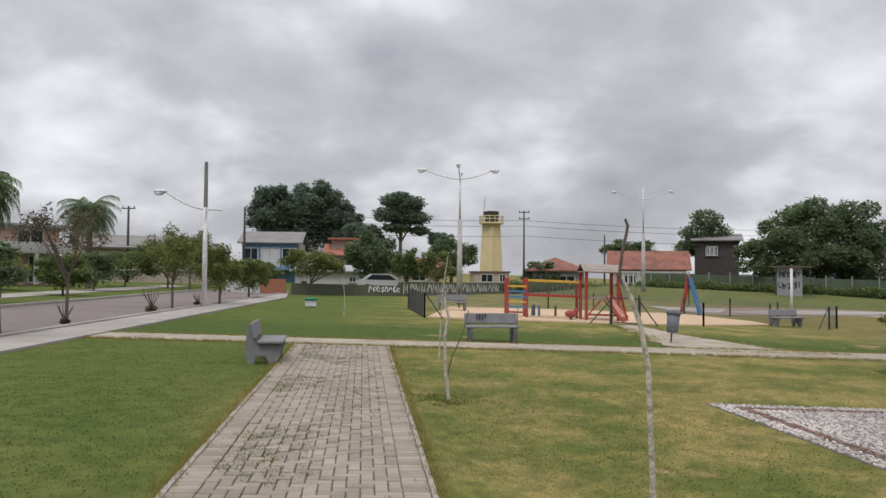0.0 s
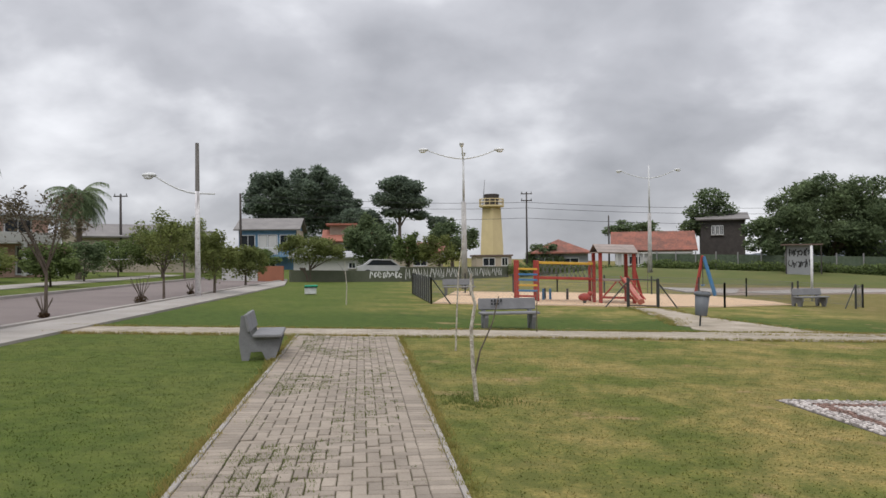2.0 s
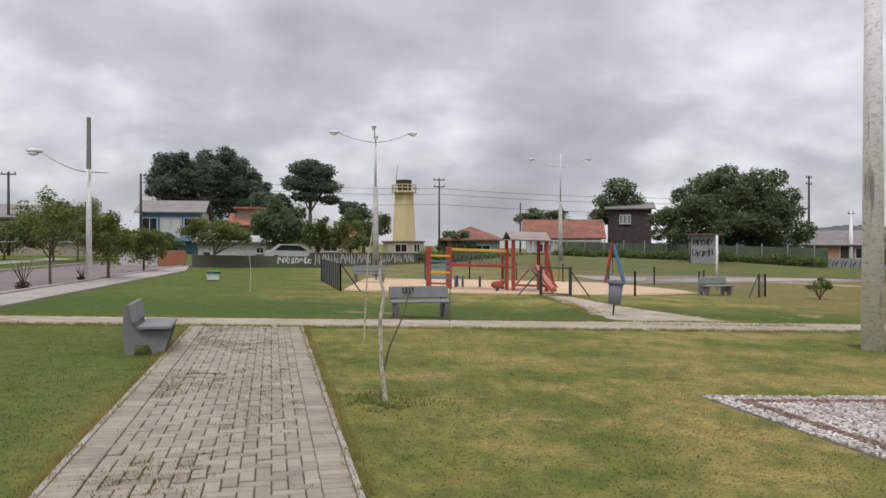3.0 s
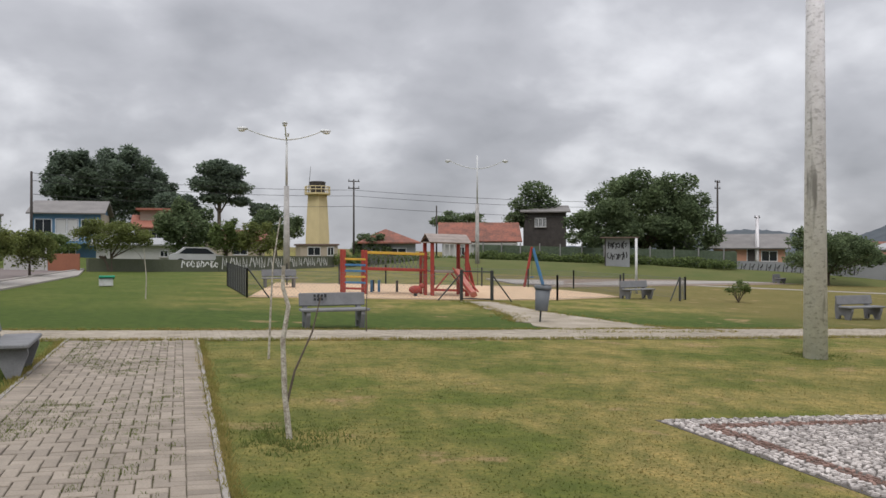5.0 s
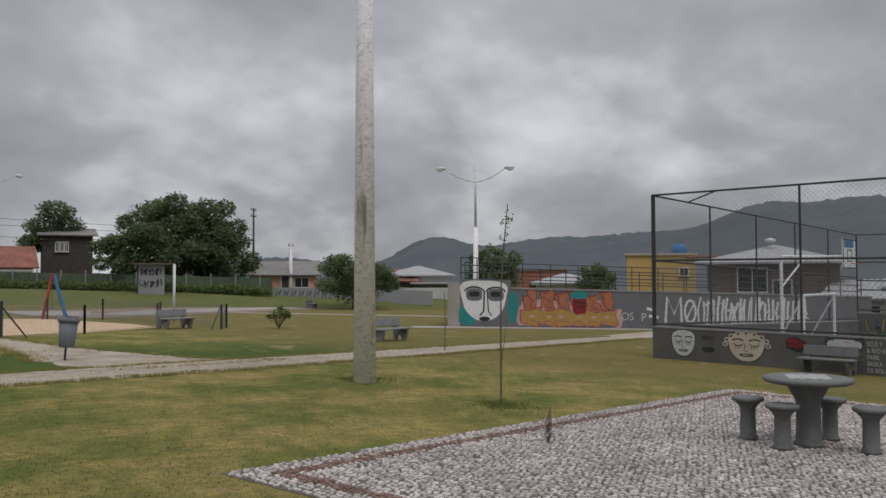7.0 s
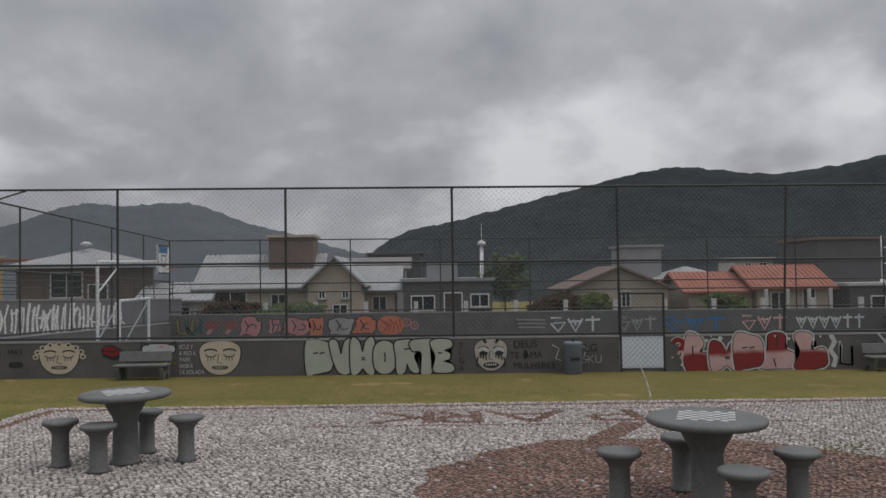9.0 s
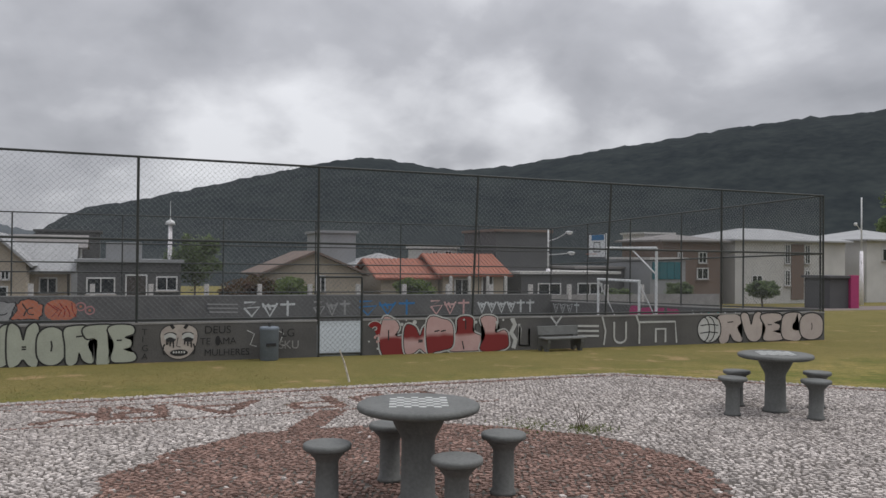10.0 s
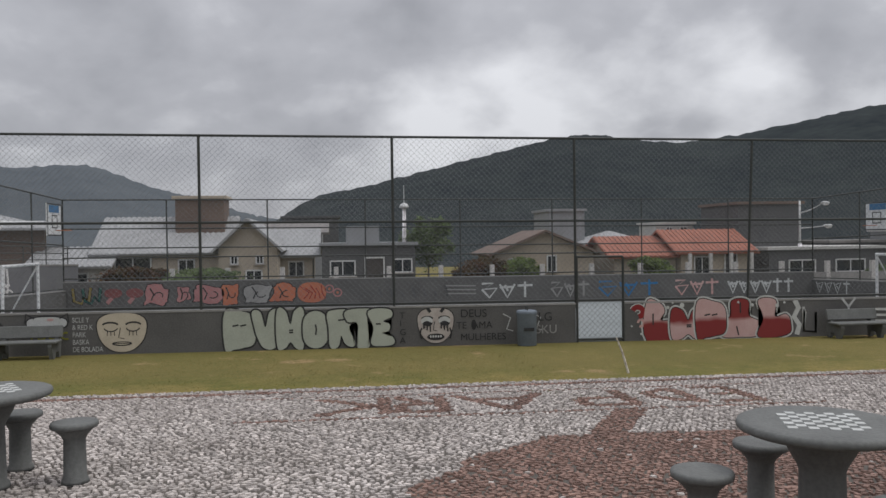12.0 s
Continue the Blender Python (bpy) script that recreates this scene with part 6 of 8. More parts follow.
tree(-9.1, 36.1, 0.7, 0.06, clump_set(0, 0, 1.05, 1.0, 0.95, 0.85, 9, 0.36, 35), 3400, 0.09, LEAF_LIGHT, "rounded green street tree beside the kerb", 35, 5, hollow=0.3)
tree(-9.3, 24.8, 1.0, 0.05, clump_set(0, 0, 1.8, 0.9, 0.9, 1.0, 8, 0.36, 36), 1900, 0.08, LEAF_LIGHT, "thin pale street tree with small sparse leaves", 36, 7, hollow=0.2)
for x, y, s, seed in ((-9.1, 22.1, 0.75, 41), (-9.1, 27.2, 0.5, 42), (-9.25, 16.3, 0.45, 43)):
    sh = thing("bare_shrub", pose(x, y, 0.03), "bare brown many-stemmed shrub in the kerb strip", "shrub", "bare shrubs")
    rs = random.Random(seed)
    for i in range(9):
        a = rs.uniform(0, 6.28)
        part("stem", tube(M(), [(0, 0, 0), (0.12 * s * math.cos(a), 0.12 * s * math.sin(a), 0.4 * s), (0.4 * s * math.cos(a), 0.4 * s * math.sin(a), s * rs.uniform(0.7, 1.15))], 0.022, 0.008, 5), BARK, sh)
    crown(sh, [(0, 0, 0.15 * s, 0.25 * s, 0.25 * s, 0.15 * s)], 160, 0.05, LEAF_RED, seed)
# across the road
for i, (x, y, h, w, c) in enumerate(((-16.2, 32, 1.3, 1.5, LEAF), (-17.3, 38, 1.4, 1.6, LEAF_DARK), (-19, 47, 1.6, 2.4, LEAF), (-15.5, 52, 1.8, 2.2, LEAF_DARK), (-20.5, 35, 1.2, 2.0, LEAF_LIGHT), (-12.4, 55, 1.5, 2.0, LEAF), (-18.5, 28, 0.9, 1.5, LEAF))):
    tree(x, y, 0.4, 0.06, clump_set(0, 0, h * 0.72, w * 0.8, w * 0.7, h * 0.6, 8, 0.36, 50 + i), 3000, 0.11, c, "rounded green garden shrub across the road", 50 + i, 3, category="shrub")
tree(-14.2, 44, 1.2, 0.07, clump_set(0, 0, 2.3, 1.5, 1.3, 1.2, 8, 0.36, 60), 2600, 0.10, LEAF_LIGHT, "airy pale green tree across the road", 60, 8, hollow=0.2)
tree(-16.4, 47, 1.0, 0.07, clump_set(0, 0, 1.9, 2.0, 1.4, 1.2, 8, 0.36, 61), 3600, 0.11, LEAF, "green tree across the road", 61, 8, hollow=0.2)


def palm(x, y, h, fl, label, seed, n=34):
    t = thing("palm_tree", pose(x, y, 0), label, "palm", "palms")
    part("trunk", tube(M(), [(0, 0, -0.05), (0.05, 0, h * 0.5), (0, 0.04, h)], 0.17, 0.13, 10), BARK, t)
    rs = random.Random(seed)
    verts, faces = [], []
    for i in range(n):
        a = i * 2.39996
        up = 1.15 - 1.7 * (i / n)
        d = Vector((math.cos(a), math.sin(a), 0))
        side = Vector((-d.y, d.x, 0))
        q, vel = Vector((0, 0, h)), (d * math.cos(up) + Vector((0, 0, math.sin(up))))
        steps = 12
        L = fl * rs.uniform(0.85, 1.1)
        for k in range(steps):
            q2 = q + vel * (L / steps)
            vel = (vel + Vector((0, 0, -0.175))).normalized()
            for s in (-1, 1):
                for e in (0.0, 0.5):
                    b = q.lerp(q2, e)
                    tip = b + side * s * 0.36 * math.sin(math.pi * (k + 0.8) / (steps + 0.8)) * (fl / 1.6) + Vector((0, 0, -0.20 - 0.1 * rs.random())) + vel * 0.12
                    j = len(verts)
                    verts += [tuple(b - vel * 0.034), tuple(b + vel * 0.034), tuple(tip)]
                    faces.append((j, j + 1, j + 2))
            j = len(verts)
            verts += [tuple(q + side * 0.012), tuple(q - side * 0.012), tuple(q2)]
            faces.append((j, j + 1, j + 2))
            q = q2
    ob = new("fronds", raw_mesh("fronds", verts, faces, LEAF_DARK))
    ob.parent = t


palm(-15.2, 23.2, 3.75, 1.55, "palm with long drooping dark fronds across the road", 1, 96)
palm(-18.9, 41.2, 4.2, 1.9, "palm with arching dark fronds across the road", 2, 64)


def sapling(x, y, pts, r0, r1, label, bark, leaves=None, extra=(), upper=None):
    t = thing("sapling", pose(x, y, 0), label, "sapling", "saplings")
    part("stem", tube(M(), pts, r0, r1, 8), bark, t)
    for e in extra:
        part("twig", tube(M(), e, r1 * 0.9, r1 * 0.4, 5), BARK, t)
    if upper:
        part("upper_stem", tube(M(), upper, r1 * 0.8, r1 * 0.6, 7), BARK, t, "dark bare upper stem")
    if leaves:
        crown(t, leaves[0], leaves[1], leaves[2], LEAF_DARK, 5, hollow=0.1)
    return t


sapling(0.27, -0.45, [(0, 0, -0.02), (-0.005, 0, 0.5), (-0.02, 0, 0.95), (-0.034, 0, 1.31), (-0.064, 0, 1.47), (-0.10, 0, 1.57), (-0.13, 0, 1.63)], 0.0125, 0.009, "bent leafless sapling with pale flaking bark", PALE_BARK,
        upper=[(-0.13, 0, 1.62), (-0.145, 0, 1.65), (-0.134, 0, 1.74), (-0.118, 0, 1.81), (-0.112, 0, 1.845), (-0.122, 0, 1.87)])
sapling(-0.31, 7.0, [(0.02, 0, -0.02), (-0.02, 0, 0.37), (-0.035, 0, 0.80), (0.01, 0, 1.07), (-0.035, 0, 1.23), (-0.03, 0, 1.4)], 0.025, 0.013, "crooked leafless sapling with mottled pale bark", PALE_BARK,
        extra=([(0.0, 0, 0.3), (0.06, 0, 0.55), (0.2, 0, 0.86), (0.27, 0, 1.15)],))
sapling(-0.33, 11.8, [(0, 0, -0.02), (0.03, 0, 0.7), (0.06, 0, 1.3), (0.16, 0, 1.95)], 0.016, 0.008, "thin leafless sapling on the lawn", PALE_BARK)
sapling(1.55, 15.4, [(0, 0, -0.02), (0, 0, 0.5), (0.02, 0, 0.9)], 0.012, 0.008, "thin stake beside the bench", BARK)
sapling(8.16, 8.65, [(0, 0, -0.02), (0, 0, 0.9), (0.01, 0, 1.6), (0.08, 0, 2.2), (0.16, 0, 2.75)], 0.014, 0.006, "slender young tree with a few leaves at its top", BARK,
        leaves=([(0.14, 0, 2.5, 0.10, 0.08, 0.22), (0.10, 0, 2.25, 0.1, 0.06, 0.12)], 34, 0.045), extra=([(0, 0, 0.5), (0.08, 0, 0.9), (0.15, 0, 1.3)],))
sapling(14.6, 16.0, [(0, 0, -0.02), (0.02, 0, 0.8), (0, 0, 1.5)], 0.015, 0.008, "thin leafless sapling by the footpath", BARK)
sapling(-3.3, 23.9, [(0, 0, -0.02), (0.02, 0, 0.6), (-0.05, 0, 1.4)], 0.018, 0.008, "thin leafless sapling on the lawn", PALE_BARK, extra=([(0, 0, 0.9), (-0.15, 0, 1.2), (-0.3, 0, 1.35)],))
sapling(10.2, 38.0, [(0, 0, -0.02), (0.02, 0, 0.8), (0, 0, 1.6)], 0.02, 0.01, "thin stake behind the playground", BARK)
bush = thing("small_bush", pose(17.2, 27.2, 0), "small green bush with loose leaves on the lawn", "shrub")
for i in range(7):
    a = i * 0.9
    part("stem", tube(M(), [(0, 0, 0), (0.2 * math.cos(a), 0.2 * math.sin(a), 0.35), (0.38 * math.cos(a), 0.3 * math.sin(a), 0.65)], 0.018, 0.007, 5), BARK, bush)
crown(bush, clump_set(0, 0, 0.5, 0.45, 0.4, 0.32, 7, 0.4, 70), 900, 0.055, LEAF, 71, hollow=0.2)


# ---- houses ----
def opening(parent, x, z, w, h, y0, kind="window", frame_mat=None):
    """A window or door set in a front face: frame bars, pane, sill, with depth."""
    f = frame_mat or WHITE_METAL
    bm = M()
    t = 0.07
    for cx, cz, sx, sz in ((0, h / 2, w, t), (0, -h / 2, w, t), (-w / 2, 0, t, h + t), (w / 2, 0, t, h + t)):
        box(bm, (x + cx, y0 - 0.03, z + cz), (sx, 0.1, sz))
    if kind == "window":
        box(bm, (x, y0 - 0.03, z), (t * 0.7, 0.08, h))
    win = part(kind, bm, f, parent)
    part("pane" if kind == "window" else "door_leaf", box(M(), (x, y0 - 0.02, z), (w - t, 0.03, h - t)), GLASS if kind == "window" else DARK_WOOD, win)
    if kind == "window":
        part("sill", box(M(), (x, y0 - 0.09, z - h / 2 - 0.05), (w + 0.2, 0.18, 0.05)), CEMENT, win)


def house(label, x, y, yaw, w, d, h, roof, rh, wm, rm, holes=(), over=0.45, tiles=0):
    """A house whose front faces local -y; roof gable_x (ridge along x), gable_y (gable in front), hip or flat."""
    H = thing("house", pose(x, y, 0, 0, 0, yaw), label, "house", "houses")
    bm = M()
    if roof == "gable_x":
        prism(bm, [(0, -0.2), (d, -0.2), (d, h), (d / 2, h + rh), (0, h)], w, pose(-w / 2, 0, 0, 0, 0, 90) @ Matrix.Diagonal((1, -1, 1, 1)))
    elif roof == "gable_y":
        prism(bm, [(-w / 2, -0.2), (w / 2, -0.2), (w / 2, h), (0, h + rh), (-w / 2, h)], d)
    else:
        box(bm, (0, d / 2, h / 2 - 0.1), (w, d, h + 0.2))
    part("wall", bm, wm, H)
    o, t, ribs = over, 0.12, []
    bm = M()
    if roof == "gable_x":
        for s in (0, 1):
            a = math.degrees(math.atan2(rh, d / 2)) * (1 if s == 0 else -1)
            L = math.hypot(rh, d / 2) + o
            cy = d / 4 - o / 2 * math.cos(radians(a)) if s == 0 else 3 * d / 4 + o / 2 * math.cos(radians(a))
            cz = h + rh / 2 - o / 2 * abs(math.sin(radians(a))) + 0.075
            box(bm, (0, cy, cz), (w + 2 * o, L, t), rx=a)
            for i in range(tiles):
                ribs.append(box(M(), (-w / 2 - o + (i + 0.5) * (w + 2 * o) / tiles, cy, cz + 0.07), ((w + 2 * o) / tiles * 0.5, L, 0.06), rx=a))
    elif roof == "gable_y":
        for s in (-1, 1):
            a = math.degrees(math.atan2(rh, w / 2)) * -s
            L = math.hypot(rh, w / 2) + o
            box(bm, (s * (w / 4 + o / 2 * math.cos(radians(a))), d / 2, h + rh / 2 - o / 2 * abs(math.sin(radians(a))) + 0.075), (L, d + 2 * o, t), ry=-a)
    elif roof == "hip":
        e = min(w, d) / 2
        base = [(-w / 2 - o, -o), (w / 2 + o, -o), (w / 2 + o, d + o), (-w / 2 - o, d + o)]
        lo = [bm.verts.new((px, py, h - 0.02)) for px, py in base]
        lo2 = [bm.verts.new((px, py, h + 0.10)) for px, py in base]
        if w >= d:
            r = [bm.verts.new((-(w / 2 - e) - 0.01, d / 2, h + rh)), bm.verts.new((w / 2 - e + 0.01, d / 2, h + rh))]
            tops = ((0, 1, r[1], r[0]), (1, 2, r[1]), (2, 3, r[0], r[1]), (3, 0, r[0]))
        else:
            r = [bm.verts.new((0, e, h + rh)), bm.verts.new((0, d - e, h + rh))]
            tops = ((0, 1, r[0]), (1, 2, r[1], r[0]), (2, 3, r[1]), (3, 0, r[0], r[1]))
        bm.faces.new(lo[::-1])
        for i in range(4):
            bm.faces.new((lo[i], lo[(i + 1) % 4], lo2[(i + 1) % 4], lo2[i]))
        for a, b, *rest in tops:
            bm.faces.new((lo2[a], lo2[b], *rest))
    else:
        box(bm, (0, d / 2, h + 0.09), (w + 0.3, d + 0.3, 0.16))
    roof_ob = part("roof", bm, rm, H)
    for rib in ribs:
        part("roof_rib", rib, rm, roof_ob)
    for hx, hz, hw, hh, kind in holes:
        opening(H, hx, hz, hw, hh, -0.005, kind)
    return H


def block(parent, name, c, s, material, label=""):
    return part(name, box(M(), c, s, bevel=0.01), material, parent, label)


# north side, beyond the park wall
bh = house("two-storey blue house with white windows and a balcony", -16.2, 79, 3, 5.6, 7, 3.95, "gable_x", 1.15, WALL_BLUE, ROOF_GREY,
           ((-1.9, 2.75, 1.35, 1.25, "window"), (1.9, 2.75, 1.35, 1.25, "window"), (-0.45, 2.45, 0.9, 1.9, "door"), (0.5, 2.45, 0.9, 1.9, "door"), (-1.7, 0.4, 1.1, 0.9, "window"), (0.2, 0.4, 1.1, 0.9, "window")))
for x in (-0.45, 0.5):
    block(bh, "door_panel", (x, -0.075, 2.45), (0.78, 0.05, 1.75), WALL_WHITE, "white panelled door")
block(bh, "gable_side", (2.83, 3.5, 1.95), (0.06, 6.9, 4.0), WALL_CREAM, "pale rendered side wall")
block(bh, "balcony_floor", (0, -0.6, 1.25), (5.9, 1.2, 0.16), WALL_BLUE)
for x in (-2.8, -0.4, 2.8):
    block(bh, "balcony_post", (x, -1.1, 0.4), (0.14, 0.14, 1.7), WHITE_METAL)
block(bh, "balcony_rail", (0, -1.15, 2.1), (5.9, 0.06, 0.07), WHITE_METAL)
for i in range(24):
    block(bh, "baluster", (-2.85 + i * 0.248, -1.15, 1.72), (0.035, 0.03, 0.75), WHITE_METAL)
oh = house("cream house with terracotta tile roofs at two levels", -8.7, 86, 4, 5.2, 7, 3.1, "gable_x", 1.2, WALL_CREAM, TILE_ORANGE, ((-0.6, 2.3, 1.3, 1.0, "window"), (1.3, 2.3, 0.8, 1.0, "window")), tiles=22)
block(oh, "upper_storey", (-0.9, 3.2, 3.9), (2.6, 3, 1.9), WALL_CREAM)
block(oh, "upper_roof", (-0.9, 3.0, 4.95), (3.4, 4.0, 0.2), TILE_ORANGE)
house("low white house with a slanting roof edge", -9.0, 70, 6, 6.4, 6, 1.3, "gable_x", 0.5, WALL_WHITE, ROOF_LIGHT, ((1.9, 0.6, 0.6, 0.5, "window"),))
house("small cream house with a dark red roof", -1.5, 74, 4, 5.0, 6, 2.0, "gable_x", 0.8, WALL_CREAM, TILE_RED, ((0.4, 1.2, 1.2, 1.0, "window"),), tiles=20)
house("small pinkish house with a flat brown roof", 6.3, 80, 2, 3.6, 5, 1.75, "flat", 0, WALL_CREAM, WALL_BROWN, ((-0.5, 1.2, 1.2, 0.8, "window"), (1.1, 1.2, 0.6, 0.8, "window")))
house("low house with a weathered red tile roof", 12.3, 75, -3, 5.0, 6, 2.15, "hip", 1.4, WALL_LGREY, TILE_RED, ((0.8, 1.3, 1.6, 0.8, "window"), (-1.2, 1.3, 0.8, 0.8, "window")))
lh = house("long house with a weathered red tile roof and white porch", 21.8, 77.5, -14, 7.4, 7, 2.75, "gable_x", 1.75, WALL_WHITE, TILE_RED, ((-1.8, 1.6, 1.1, 1.0, "window"), (0.6, 1.6, 1.1, 1.0, "window"), (2.4, 1.5, 0.9, 1.3, "window")), tiles=26)
for i in range(15):
    block(lh, "porch_baluster", (-3.5 + i * 0.5, -1.6, 1.75), (0.14, 0.08, 1.2), WALL_WHITE)
for z in (1.3, 2.4):
    block(lh, "porch_rail", (0, -1.6, z), (7.3, 0.1, 0.12), WALL_WHITE)
dh = house("dark unpainted two-storey timber house", 29.6, 80, -18, 4.3, 6, 6.0, "gable_x", 0.7, DARK_WOOD, ROOF_GREY, ((-0.9, 4.9, 0.3, 0.9, "window"), (-0.5, 4.9, 0.3, 0.9, "window"), (-0.1, 4.9, 0.3, 0.9, "window")))
house("salmon pink house with a grey roof", 43.0, 64.5, -35, 6.0, 6, 2.75, "gable_x", 1.15, WALL_PINK, ROOF_GREY, ((0.2, 2.0, 0.7, 1.4, "door"), (1.7, 2.0, 1.3, 0.9, "window"), (-1.5, 2.0, 0.7, 0.9, "window")))
house("plain light grey shed house", 36.6, 66, -30, 3.0, 4, 3.2, "gable_y", 0.8, WALL_LGREY, ROOF_GREY)
house("low house with a brown roof by the side street", 50, 58, -40, 5, 5, 2.4, "gable_x", 1.0, WALL_BROWN, TILE_RED, ((0, 1.5, 1.2, 0.8, "window"),))
wh = house("white house with pale stepped tile roofs", 52.5, 56.5, -45, 6.4, 6, 2.9, "hip", 1.0, WALL_WHITE, ROOF_LIGHT, ((0.4, 1.2, 1.0, 0.7, "window"),))
block(wh, "garden_wall", (0.8, -3.5, 1.1), (8.5, 0.15, 1.5), WALL_WHITE)
block(wh, "porch_roof", (1.6, -1.2, 2.25), (4.4, 2.6, 0.16), ROOF_LIGHT)
# west side, across the road
ph = house("pink two-storey house with white railings and a pale roof", -23.3, 41.5, 62, 6.2, 5, 3.3, "hip", 1.15, WALL_ROSE, ROOF_LIGHT, ((-2, 2.6, 1.4, 1.0, "window"), (1.2, 2.6, 1.6, 1.0, "window"), (-2, 0.9, 1.2, 1.0, "window"), (1.6, 0.9, 1.0, 1.5, "door")))
block(ph, "balcony", (0, -0.5, 1.85), (6.4, 0.9, 0.14), WALL_WHITE)
block(ph, "cornice", (0, -0.05, 3.2), (6.4, 0.16, 0.16), WALL_WHITE)
for x in (-3.0, -1.0, 1.0, 3.0):
    block(ph, "balcony_column", (x, -0.85, 0.95), (0.2, 0.2, 1.8), WALL_WHITE)
block(ph, "balcony_wall", (0, -0.92, 2.15), (6.4, 0.08, 0.5), WALL_WHITE)
house("low grey-walled house with a dark roof", -21, 58, 35, 9, 6, 2.6, "gable_x", 0.9, WALL_CREAM, ROOF_GREY, ((-2, 1.4, 1.2, 0.9, "window"), (2, 1.4, 1.2, 0.9, "window")))
house("grey two-storey block with a dark flat roof", -21.5, 70, 20, 4.6, 5, 3.2, "flat", 0, WALL_LGREY, ROOF_GREY, ((0, 3, 1.4, 0.9, "window"),))
house("pale house with a low wall across the road", -24, 27, 75, 7, 6, 2.4, "gable_x", 0.9, WALL_WHITE, ROOF_LIGHT, ((0, 1.4, 1.4, 0.9, "window"),))

# east side, behind the court: fronts face west
ha = house("cream house with a large pale tiled roof", 46.4, 11.2, -90, 6.4, 6, 2.4, "gable_x", 1.75, WALL_CREAM, ROOF_LIGHT, ((-1.5, 1.5, 1.8, 1.2, "window"), (1.2, 1.5, 0.8, 0.9, "window")), tiles=26)
house("cream gable wing of the pale-roofed house", 45.6, 6.75, -90, 3.0, 6, 2.55, "gable_y", 1.4, WALL_CREAM, ROOF_LIGHT, ((-0.7, 1.9, 0.35, 0.4, "window"), (0.6, 1.9, 0.35, 0.4, "window"), (0.3, 0.9, 0.8, 0.9, "window")))
block(ha, "tank_tower", (1.7, 2.4, 4.3), (2.6, 2.0, 1.9), WALL_BROWN, "tan brick tank tower above the roof")
block(ha, "tower_rim", (1.7, 2.4, 5.3), (2.9, 2.3, 0.16), WALL_CREAM)
house("cream porch wing with a low pale roof", 45.5, 15.6, -90, 3.4, 4, 1.7, "gable_x", 0.8, WALL_WHITE, ROOF_LIGHT, ((0.3, 0.8, 1.2, 1.0, "window"),), tiles=14)
house("cream wing with a pale roof beside the large house", 48, 4.9, -90, 2.8, 5, 2.2, "gable_x", 1.3, WALL_CREAM, ROOF_LIGHT, ((0.5, 1.4, 0.8, 0.8, "window"),), tiles=12)
house("grey two-storey house with a grey roof", 56, 5.2, -90, 4.2, 5, 3.7, "gable_x", 0.7, WALL_LGREY, ROOF_GREY, ((1.2, 2.9, 1.2, 0.6, "window"),))
hb = house("dark grey flat-roofed house with white windows", 46, 0.45, -90, 5.0, 6, 2.6, "flat", 0, WALL_DGREY, WALL_LGREY, ((-1.4, 1.4, 1.3, 0.8, "window"), (0.3, 1.2, 1.0, 1.5, "door"), (1.8, 1.5, 1.0, 0.7, "window")))
block(hb, "roof_box", (-0.3, 1.2, 3.2), (1.75, 2, 0.9), WALL_LGREY, "light grey water tank room")
house("tall grey block with a flat roof", 62, 4.0, -90, 4.0, 5, 5.0, "flat", 0, WALL_DGREY, WALL_DGREY)
house("small house under trees with a brown gable", 46, -9.2, -90, 5.6, 5, 2.1, "gable_y", 1.15, WALL_CREAM, WALL_BROWN, ((0.4, 1.5, 0.5, 0.9, "window"), (-1.5, 1.4, 1.0, 0.8, "window")))
house("tall pale grey block house", 54, -12.8, -90, 2.4, 4, 4.9, "flat", 0, WALL_LGREY, WALL_LGREY)
house("white house with a pale hip roof", 52, -15.6, -90, 4.2, 4, 2.6, "hip", 0.95, WALL_WHITE, ROOF_LIGHT)
house("pink-beige house with an orange tile roof and porch", 46, -15.0, -90, 3.6, 5, 1.9, "gable_x", 0.95, WALL_CREAM, TILE_ORANGE, ((0, 1.2, 1.0, 0.8, "window"),), tiles=16)
hd = house("pink-beige house with an orange tile roof and porch", 45.5, -18.9, -90, 4.0, 5, 2.1, "gable_x", 1.1, WALL_CREAM, TILE_ORANGE, ((-0.8, 1.2, 0.9, 1.2, "window"), (0.9, 1.2, 0.7, 1.6, "door")), tiles=18)
for x in (-1.8, -0.6, 0.6, 1.8):
    block(hd, "porch_column", (x, -0.7, 1.0), (0.16, 0.16, 2.0), WALL_WHITE)
house("white roof block with two small windows", 54, -20.2, -90, 2.6, 3, 4.0, "flat", 0, WALL_WHITE, WALL_WHITE, ((-0.4, 3.7, 0.4, 0.25, "window"), (0.6, 3.7, 0.5, 0.25, "window")))
house("brown-grey tall block with a timber top band", 48, -23.6, -90, 4.0, 5, 4.9, "flat", 0, WALL_DGREY, WALL_BROWN)
hg = house("dark grey modern house with a white canopy line", 46, -26.0, -90, 7.2, 6, 2.15, "flat", 0, WALL_DGREY, WALL_WHITE, ((-1.6, 1.2, 1.6, 0.7, "window"), (1.4, 1.2, 1.8, 0.7, "window")))
block(hg, "fence_wall", (0.5, -2.0, 0.35), (7.6, 0.15, 0.9), WALL_LGREY)
house("low dark grey house with a flat roof", 50, -31.5, -90, 5.4, 5, 2.6, "flat", 0, WALL_DGREY, ROOF_GREY, ((-1.2, 1.5, 1.8, 1.0, "window"),))
